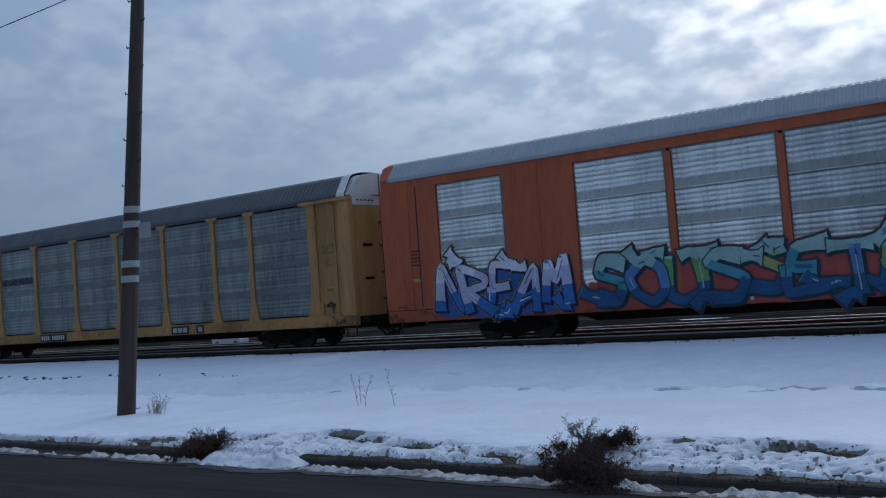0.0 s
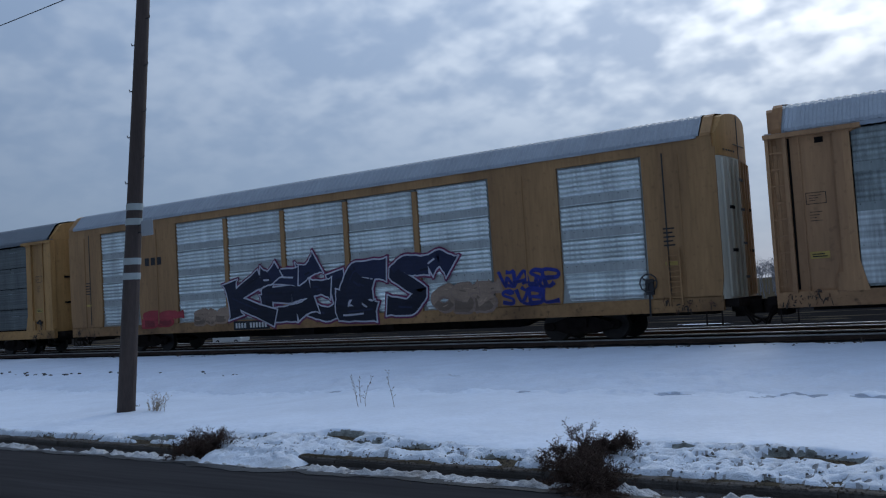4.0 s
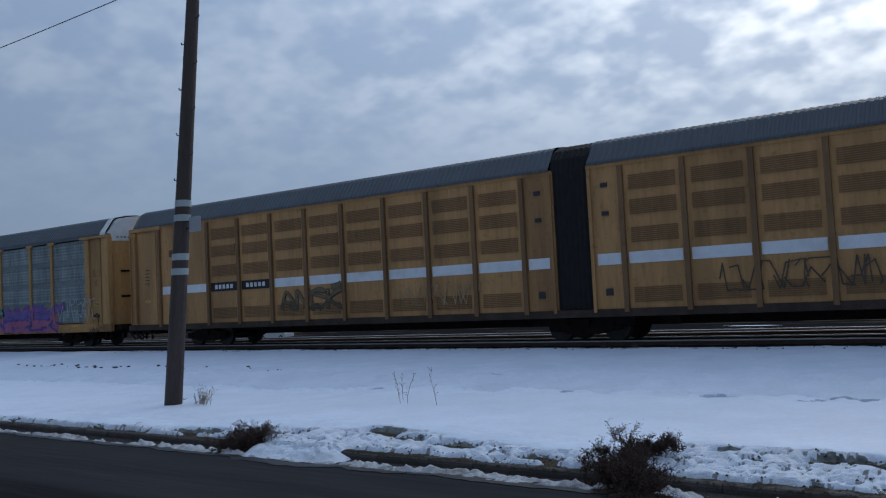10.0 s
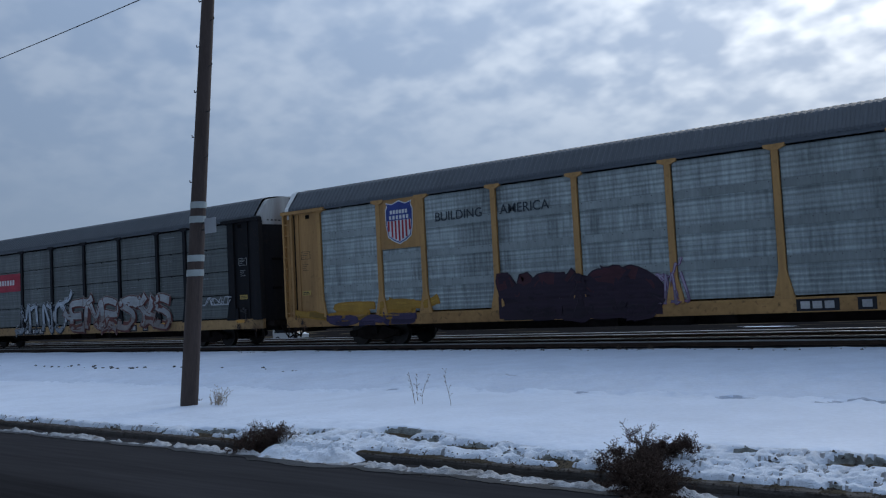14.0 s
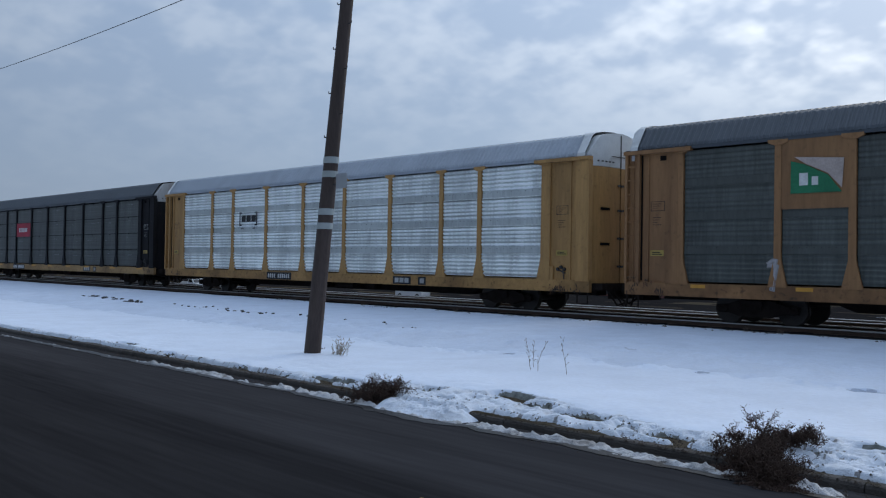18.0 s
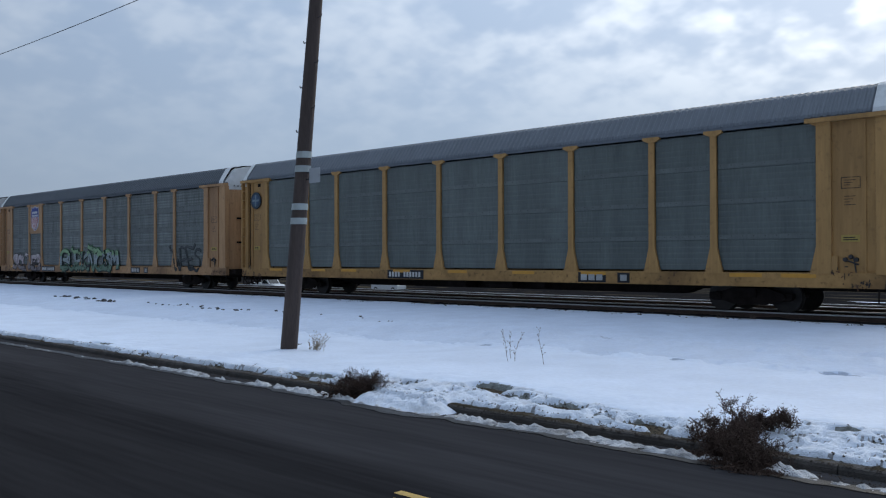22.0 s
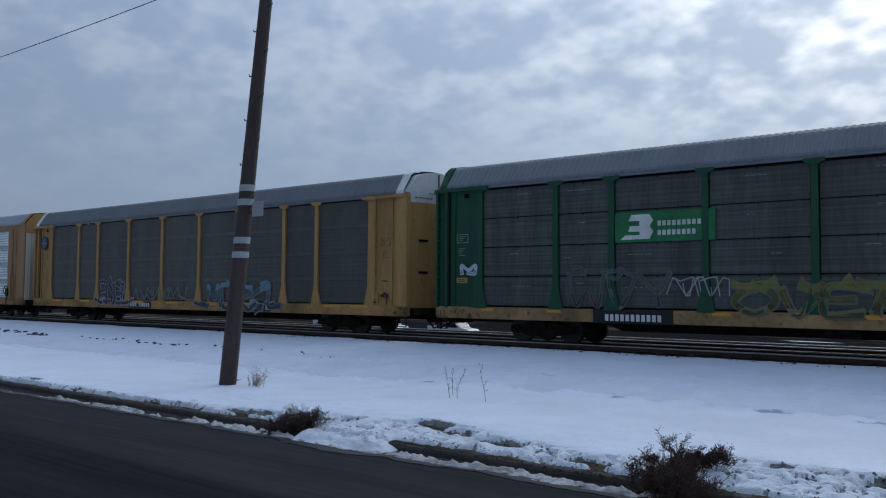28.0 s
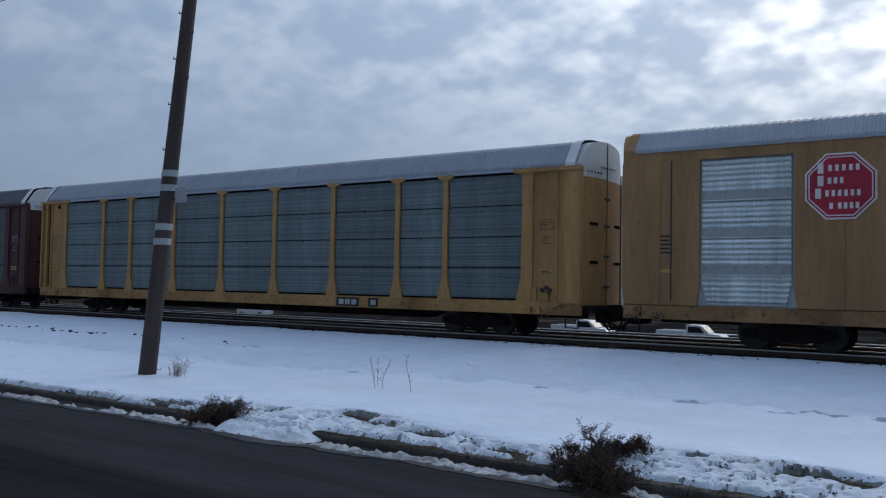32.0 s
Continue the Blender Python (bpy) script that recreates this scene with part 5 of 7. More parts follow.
def shield(car, cx, cz, w, h, faded=False):
    ink = [paint((0.55, 0.55, 0.55)), BLUE, paint((0.33, 0.03, 0.04))] if not faded else [paint((0.33, 0.24, 0.12)), paint((0.10, 0.07, 0.06)), paint((0.16, 0.06, 0.04))]

    def outline(s):
        pts = [(-0.5, 0.30), (-0.43, 0.40), (-0.47, 0.47), (-0.25, 0.43), (0, 0.5), (0.25, 0.43), (0.47, 0.47), (0.43, 0.40), (0.5, 0.30), (0.49, -0.05), (0.42, -0.33), (0.22, -0.43), (0, -0.5), (-0.22, -0.43), (-0.42, -0.33), (-0.49, -0.05)]
        return [(cx + x * w * s, cz + z * h * s) for x, z in reversed(pts)]

    y = -HALF - 0.012
    b = Build().prism(outline(1.04), y, y + 0.01, 0).prism(outline(0.985), y - 0.003, y + 0.001, 1)
    low = [(-0.455, 0.05), (0.455, 0.05), (0.45, -0.08), (0.39, -0.31), (0.21, -0.40), (0.0, -0.465), (-0.21, -0.40), (-0.39, -0.31), (-0.45, -0.08)]
    b.prism([(cx + u * w, cz + v * h) for u, v in reversed(low)], y - 0.005, y - 0.002, 0)
    for i in range(7):
        x = cx + (i - 3) * w * 0.132
        d = (0.20, 0.35, 0.395, 0.445, 0.395, 0.35, 0.20)[i]
        b.box(x - 0.034 * w, x + 0.034 * w, y - 0.008, y - 0.004, cz - d * h, cz + 0.045 * h, 2)
    for z, s in ((0.25, 0.30), (0.12, 0.34)):
        for i in range(6):
            x = cx + (i - 2.5) * w * s * 0.38
            b.box(x - 0.045 * w, x + 0.035 * w, y - 0.008, y - 0.002, cz + z * h - 0.045 * h, cz + z * h + 0.045 * h, 0)
    part("emblem", b, ink, car, "shield emblem in blue, white and red" if not faded else "faded shield emblem")


def disc_emblem(car, cx, cz, r):
    y = -HALF - 0.03
    b = Build()
    b.prism([(cx + r * math.cos(-t * 0.2618), cz + r * math.sin(-t * 0.2618)) for t in range(24)], y, y + 0.04, 0)
    b.prism([(cx + r * 0.72 * math.cos(-t * 0.2618), cz + r * 0.72 * math.sin(-t * 0.2618)) for t in range(24)], y - 0.004, y, 1)
    b.box(cx - 0.12 * r, cx + 0.12 * r, y - 0.008, y - 0.003, cz - 0.7 * r, cz + 0.7 * r, 2).box(cx - 0.7 * r, cx - 0.125 * r, y - 0.008, y - 0.003, cz - 0.12 * r, cz + 0.12 * r, 2).box(cx + 0.125 * r, cx + 0.7 * r, y - 0.008, y - 0.003, cz - 0.12 * r, cz + 0.12 * r, 2)
    part("emblem", b, [paint((0.025, 0.04, 0.055)), paint((0.035, 0.07, 0.12)), paint((0.15, 0.20, 0.22))], car, "round blue emblem with a pale cross")


def octagon(car, cx, cz, r):
    y = -HALF - 0.03

    def ring(s, k, d):
        b.prism([(cx + r * s * math.cos(-t * 0.7854 - 0.3927), cz + r * s * math.sin(-t * 0.7854 - 0.3927)) for t in range(8)], y - d, y - d + 0.02, k)

    b = Build()
    ring(1.08, 1, 0.0)
    ring(1.02, 0, 0.005)
    ring(0.97, 1, 0.010)
    ring(0.93, 0, 0.015)
    y -= 0.02
    for row, (x0, n, w) in enumerate(((-0.55, 6, 0.19), (-0.55, 4, 0.17), (-0.62, 7, 0.175), (-0.25, 5, 0.16))):
        z = cz + r * (0.55 - row * 0.38)
        for i in range(n):
            big = i == 0 and row < 3
            s = 1.35 if big else 0.8
            x = cx + r * (x0 + i * w + (0.08 if i else 0))
            b.box(x - 0.06 * r * s, x + 0.06 * r * s, y - 0.006, y + 0.002, z - 0.115 * r * s, z + 0.115 * r * s, 1)
    part("emblem", b, [SIGNRED, paint((0.60, 0.58, 0.56))], car, "red octagonal emblem with white edge and bars")


def letter_bars(car, x0, x1, z0, z1, n, ma, name="lettering", label="row of plain bars", y=None):
    st = (x1 - x0) / n
    y = DECAL if y is None else y
    for i in range(n):
        part(name, Build().box(x0 + i * st, x0 + i * st + st * 0.66, y, y + 0.006, z0, z1), ma, car, label)


def bracket_mark(car, x0, ma):
    """Company mark: three bars between square brackets, small dashes below."""
    y = DECAL - 0.02
    for s in (0, 1):
        b = Build()
        x = x0 + s * 1.42
        b.box(x, x + 0.07, y, y + 0.008, 3.18, 3.82)
        for z in (3.18, 3.75):
            b.box(x + (0.0 if not s else -0.13), x + (0.2 if not s else 0.07), y - 0.006, y - 0.001, z, z + 0.07)
        part("bracket", b, ma, car, "black square bracket")
    for i in range(3):
        part("lettering", Build().box(x0 + 0.19 + i * 0.42, x0 + 0.53 + i * 0.42, y, y + 0.008, 3.36, 3.66), ma, car, "black plain bar")
    for d in (0.17, 0.29, 1.15, 1.27):
        part("dash", Build().box(x0 + d, x0 + d + 0.07, y, y + 0.008, 3.02, 3.09), ma, car, "small black dash")


def slogan(car, text, x, z, size, ma):
    cu = bpy.data.curves.new("slogan", "FONT")
    cu.body, cu.size, cu.extrude, cu.offset = text, size, 0.002, 0.002
    cu.materials.append(ma)
    ob = new("slogan", cu)
    ob.parent = car
    ob.matrix_basis = pose(x, -1.525, z, 90, 0, 0)
    tagged(ob, "dark painted slogan")


# spray-painted letters from thick strokes: u to the right, v up, both 0 to 1
STROKES = {
    "A": "0,0 .45,1 .9,0|.2,.38 .7,.38", "B": "0,0 0,1 .7,.9 .7,.6 .1,.52 .8,.4 .75,.08 0,0", "C": ".9,.85 .5,1 .1,.75 .05,.3 .4,0 .9,.15",
    "D": "0,0 0,1 .6,.9 .9,.5 .6,.08 0,0", "E": ".85,.95 .05,1 0,.5 .6,.5|0,.5 .05,0 .9,.06", "F": ".9,1 .05,1 0,0|0,.5 .6,.5", "G": ".9,.85 .4,1 .05,.6 .2,.08 .8,.05 .85,.45 .5,.45",
    "H": "0,0 0,1|.85,0 .85,1|0,.5 .85,.5", "I": ".4,0 .4,1", "K": "0,0 0,1|.85,1 .05,.5 .9,0", "L": "0,1 0,.05 .85,.05", "M": "0,0 .1,1 .45,.4 .8,1 .9,0", "N": "0,0 0,1 .8,0 .8,1",
    "O": ".45,1 .05,.7 .05,.3 .45,0 .85,.3 .85,.7 .45,1", "P": "0,0 0,1 .75,.9 .75,.55 .05,.45", "R": "0,0 0,1 .75,.9 .7,.55 .1,.48 .85,0", "S": ".85,.88 .4,1 .08,.75 .75,.4 .6,.04 .02,.12",
    "T": "0,1 .9,1|.45,1 .45,0", "U": "0,1 .05,.2 .45,0 .8,.2 .85,1", "V": "0,1 .42,0 .85,1", "W": "0,1 .2,0 .45,.6 .7,0 .9,1", "X": "0,1 .9,0|.9,1 0,0", "Y": "0,1 .45,.5 .9,1|.45,.5 .4,0", "Z": "0,1 .85,1 .05,0 .9,0",
}


def skin(car):
    """Depth of the wagon's side at (x, z): sill, posts or sheets."""
    kind = SKIN.get(car.name, "plate")
    if kind == "plate":
        return lambda x, z: -HALF - 0.008
    if kind == "louvre":
        return lambda x, z: -1.518

    def depth(x, z):
        if z < SILL1 or any(abs(x - p) < 0.11 for p in BAYS) or x < 1.5 or x > 25.2:
            return -HALF - 0.014
        return {"rows": -1.506, "ribbed": -1.511, "smooth": -1.511, "corrugated": -1.552}[kind]
    return depth


def swash(b, pts, r, y, k):
    """One thick stroke with round ends."""
    for (x0, z0), (x1, z1) in zip(pts, pts[1:]):
        a = math.atan2(z1 - z0, x1 - x0)
        ring = [(x1 + r * math.cos(a - 1.5708 + t * 0.5236), z1 + r * math.sin(a - 1.5708 + t * 0.5236)) for t in range(7)]
        ring += [(x0 + r * math.cos(a + 1.5708 + t * 0.5236), z0 + r * math.sin(a + 1.5708 + t * 0.5236)) for t in range(7)]
        i = len(b.v)
        near = min(b.skin(px, pz) for px, pz in ring)
        b.v += [(px, near - y[0], pz) for px, pz in ring]
        b.f.append(tuple(range(i, i + len(ring))))
        b.m.append(k)
        y[0] += 0.0001


def ribbon(b, pts, widths, y, shade):
    """A stroke of changing width along a bent line; shade(z) picks each piece's ink."""
    n = len(pts)
    side = []
    for i, (x, z) in enumerate(pts):
        p, q = pts[max(0, i - 1)], pts[min(n - 1, i + 1)]
        dx, dz = q[0] - p[0], q[1] - p[1]
        d = math.hypot(dx, dz) or 1.0
        side.append((-dz / d * widths[i], dx / d * widths[i]))
    for i in range(n - 1):
        (x0, z0), (x1, z1), (a0, c0), (a1, c1) = pts[i], pts[i + 1], side[i], side[i + 1]
        b.quad(*[(u, b.skin(u, v) - y[0], v) for u, v in ((x0 - a0, z0 - c0), (x1 - a1, z1 - c1), (x1 + a1, z1 + c1), (x0 + a0, z0 + c0))], shade((z0 + z1) / 2))
        y[0] += 0.00002
    y[0] += 0.00006


def curved(pts, steps, bend):
    """The line through the points, bent smoothly, with more points between."""
    out = []
    for i in range(len(pts) - 1):
        p0, p1, p2, p3 = pts[max(0, i - 1)], pts[i], pts[i + 1], pts[min(len(pts) - 1, i + 2)]
        for k in range(steps):
            t = k / steps
            v = []
            for j in (0, 1):
                m1, m2 = bend * (p2[j] - p0[j]) / 2, bend * (p3[j] - p1[j]) / 2
                v.append((2 * t ** 3 - 3 * t * t + 1) * p1[j] + (t ** 3 - 2 * t * t + t) * m1 + (3 * t * t - 2 * t ** 3) * p2[j] + (t ** 3 - t * t) * m2)
            out.append(tuple(v))
    return out + [pts[-1]]


def graffiti(car, word, x0, x1, z0, z1, outline, fill, high=None, cloud=None, seed=1, thick=0.17, jitter=0.10, halo=None, low=None, label="spray-painted graffiti letters", bend=1.0, drop=1.0, wild=0.7, fills=()):
    """Crowded wild letters: cloud, pale edge, dark outline with its shadow, shaded fill, shine."""
    random.seed(seed)
    low = low or tuple(c * 0.55 for c in fill)
    inks = [paint(outline), paint(fill), paint(high or tuple(min(0.7, c * 1.35) for c in fill)), paint(cloud or fill), paint(halo or outline), paint(low)] + [paint(f) for f in fills]
    n = len(word)
    w, h = (x1 - x0) / n, z1 - z0
    r = min(thick * 0.72 * w, thick * h * 0.72)
    letters = []
    for i, ch in enumerate(word):
        tilt, dz, sc = random.gauss(0, jitter * 1.5), random.gauss(0, 0.03) * h, random.uniform(0.95, 1.12)
        strokes = []
        for st in STROKES.get(ch, STROKES["S"]).split("|"):
            pts = []
            for p in st.split():
                u, v = (float(q) for q in p.split(","))
                u, v = u + random.gauss(0, 0.07) * wild, min(1.0, max(0.0, v + random.gauss(0, 0.05) * wild))
                x = x0 + i * w + w * 0.06 + u * w * 1.0 * sc + (v - 0.5) * tilt * h
                pts.append((x, z0 + r * 1.3 + v * (h - 2.6 * r) + dz))
            strokes.append(pts)
        # tails and barbs that run into the next letter
        for k in range(random.choice((1, 2, 2, 3)) if wild > 0.6 else random.choice((0, 1))):
            x, z = random.choice(strokes)[random.choice((0, -1))]
            e = random.choice((-1, 1))
            strokes.append([(x, z), (x + e * 0.25 * w, z + random.gauss(0.03, 0.06) * h), (x + e * 0.5 * w, z + random.gauss(0.08, 0.08) * h)])
        made = []
        for pts in strokes:
            line = curved(pts, 7, bend)
            m = len(line) - 1
            flare, e0, e1 = random.uniform(0.2, 0.7), random.uniform(0.5, 1.5), random.uniform(0.5, 1.5)
            made.append((line, [r * (0.72 + flare * abs(2 * k / m - 1) ** 2 * (e0 if k < m / 2 else e1)) * random.uniform(0.93, 1.07) for k in range(m + 1)]))
        letters.append(made)
    y = [0.0]
    piece = Build()
    piece.skin = skin(car)
    if cloud:
        # rolled ground under the letters, with uneven edges
        steps = int((x1 - x0 + 0.3) / 0.11)
        rim = []
        for i in range(steps + 1):
            x = x0 - 0.15 + i * 0.11
            e = smooth_step(-0.02, 0.3, i / steps) * (1 - smooth_step(0.75, 1.02, i / steps))
            rim.append((x, z0 + h * (0.06 - 0.05 * e + 0.05 * nz(x, seed, 1.7, 5.0)), z0 + h * (0.42 + 0.40 * e ** 0.5 + 0.10 * nz(x, seed, 1.1, 6.0) + 0.05 * nz(x, seed, 5.0, 7.0))))
        for (xa, la, ha), (xb, lb, hb) in zip(rim, rim[1:]):
            for k in range(4):
                q = [(xa, la + (ha - la) * k / 4), (xb, lb + (hb - lb) * k / 4), (xb, lb + (hb - lb) * (k + 1) / 4), (xa, la + (ha - la) * (k + 1) / 4)]
                d = min(piece.skin(u, v) for u, v in q)
                piece.quad(*[(u, d - 0.0004, v) for u, v in q], 3)
        y[0] += 0.0008

    def lay(made, grow, dx, dz, shade, longer=0.0):
        for line, widths in made:
            (xa, za), (xb, zb), (xc, zc), (xd, zd) = line[0], line[1], line[-2], line[-1]
            la, lb = math.hypot(xa - xb, za - zb) or 1, math.hypot(xd - xc, zd - zc) or 1
            pts = [(xa + (xa - xb) / la * longer + dx, za + (za - zb) / la * longer + dz)] + [(x + dx, z + dz) for x, z in line] + [(xd + (xd - xc) / lb * longer + dx, zd + (zd - zc) / lb * longer + dz)]
            wd = [widths[0] + grow] + [q + grow for q in widths] + [widths[-1] + grow]
            ribbon(piece, pts, wd, y, shade)

    edge = 0.13 * r + 0.012
    if halo:
        for made in letters:
            lay(made, edge * 2.1, 0, 0, lambda z: 4, edge * 2.1)
    for made in letters:
        lay(made, edge, 0.35 * r * drop, -0.30 * r * drop, lambda z: 0, edge)
    order = list(range(n))
    random.shuffle(order)
    for i in order:
        made = letters[i]
        cut = z0 + h * random.uniform(0.30, 0.45), z0 + h * random.uniform(0.68, 0.82)
        lay(made, edge, 0, 0, lambda z: 0, edge)
        body = 6 + i % len(fills) if fills else 1
        lay(made, 0.0, 0, 0, lambda z: 5 if z < cut[0] else (2 if z > cut[1] and high else body))
        for line, widths in made + made:
            if random.random() < 0.75:
                k0 = random.randrange(max(1, len(line) - 5))
                ox, oz = random.uniform(-0.45, 0.45) * r, random.uniform(-0.35, 0.4) * r
                seg = [(x + ox, z + oz) for x, z in line[k0:k0 + 5]]
                if len(seg) > 1:
                    ink = random.choice((2, 2, 0, 5))
                    ribbon(piece, seg, [r * 0.10] * len(seg), y, lambda z: ink)
    tagged(part("graffiti", piece, inks, car, label), kind="stuff")


def scrawl(car, x0, x1, z0, z1, ink, seed, n=14, r=0.018):
    """Thin tag lines."""
    random.seed(seed)
    b, y = Build(), [0.03]
    b.skin = skin(car)
    x = x0
    while x < x1:
        pts = [(x, random.uniform(z0, z1))]
        for k in range(4):
            pts.append((pts[-1][0] + random.gauss((x1 - x0) / n * 0.5, 0.10), min(z1, max(z0, random.choice((z0, z1)) + random.gauss(0, 0.15 * (z1 - z0))))))
        swash(b, pts, r, y, 0)
        x += (x1 - x0) / n * random.uniform(0.8, 1.4)
    tagged(part("graffiti", b, paint(ink), car, "thin spray-painted scrawl"), kind="stuff")


def oil_stains(car, seed):
    """Black grease and rust spattered over both ends of the side."""
    rnd = random.Random(seed)
    for x0, x1 in ((E0 + 0.05, 1.3), (LEN - 1.3, E1 - 0.05)):
        b, y = Build(), [0.012]
        b.skin = lambda x, z: -HALF - 0.022 if z > SILL1 else -HALF - 0.002
        for k in range(5):
            cx, cz, sp = rnd.uniform(x0, x1), SILL0 + 0.06 + abs(rnd.gauss(0, 0.16)), rnd.uniform(0.03, 0.09)
            for i in range(12):
                x, z, r = min(x1, max(x0, cx + rnd.gauss(0, sp * 1.4))), max(SILL0 + 0.03, cz + rnd.gauss(0, sp)), rnd.uniform(0.005, 0.018)
                swash(b, [(x, z), (x + rnd.gauss(0, 0.03), z - abs(rnd.gauss(0, 0.06)))], r, y, 0 if rnd.random() < 0.7 else 1)
        tagged(part("stains", b, [GREASE, RUST], car, "black grease and rust stains"), kind="stuff")


def wagon(label, body, roof, panels, style="ribbed", sill=None, cap=WHITE, posts=True, rail_paint=None, x_plate=9.3, plate_w=1.9, top=None):
    """A ten-bay covered auto-carrier. panels: one sheet material, or ten."""
    car = thing("autorack_wagon", None, None, label, "railway wagon", "wagons of the train")
    SKIN[car.name] = style
    sill = sill or sill_paint(body)
    underframe(car, LEN, (3.6, LEN - 3.6), sill)
    if not isinstance(panels, (list, tuple)):
        panels = [panels] * 9
    for (a, c), ma in zip(zip(BAYS, BAYS[1:]), panels):
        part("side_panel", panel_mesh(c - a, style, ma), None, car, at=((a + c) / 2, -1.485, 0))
    pm = post_mesh(body, True)
    for x in BAYS:
        part("post", pm, None, car, at=(x, -1.51, 0))
    part("top_rail", Build().box(E0, E1, -1.56, -1.46, EAVE + 0.0, EAVE + 0.10), top or roof, car)
    part("far_wall", Build().box(E0 + 0.1, E1 - 0.1, 1.44, 1.52, SILL1 - 0.05, EAVE + 0.10), panels[0], car)
    part("roof", roof_mesh(E1 - E0 - 0.4, EAVE + 0.09, 5.86, roof), None, car, at=(E0 + 0.2, 0, 0))
    if cap and cap is not RUSTY_WHITE:
        h = 5.86 - EAVE - 0.09
        half = [(-1.60, -0.02), (-1.585, 0.11), (-1.185, 0.80), (-1.00, 0.92), (-0.53, 1.01), (0.0, 1.05)]
        prof = [(y, EAVE + 0.09 + h * f) for y, f in half] + [(-y, EAVE + 0.09 + h * f) for y, f in reversed(half[:-1])]
        for x0, x1 in ((E0 + 0.17, E0 + 0.42), (E1 - 0.50, E1 - 0.17)):
            rows = []
            for k in range(5):
                x = x0 + (x1 - x0) * k / 4
                rows.append([(x + (0.22 * nz(y * 2.5, k, 1.0, len(W) * 3.1) if k == (4 if x0 < 5 else 0) else 0.0), y, z) for y, z in prof])
            part("roof_flashing", Build().grid(rows), cap, car, "dented pale sheet over the roof end")
    end_bay(car, E0, 1.47, body, True)
    end_bay(car, E1, LEN - 1.47, body, False)
    for x, s in ((E0, -1), (E1, 1)):
        end_wall(car, x, s, 5.86, EAVE + 0.09, body, cap, body)
    if x_plate:
        number_plate(car, x_plate, plate_w)
    for x, w, n in ((17.9, 1.0, 3), (19.3, 0.42, 1)):
        b = Build().box(x, x + w, -HALF - 0.005, -HALF - 0.002, SILL0 + 0.03, SILL1 - 0.05, 0)
        for i in range(n):
            b.box(x + 0.10 + i * 0.28, x + 0.32 + i * 0.28, -HALF - 0.009, -HALF - 0.004, SILL0 + 0.09, SILL1 - 0.11, 1)
        part("service_plate", b, [BLACK, paint((0.36, 0.36, 0.35))], car, "small black service plate with pale bars")
    return car


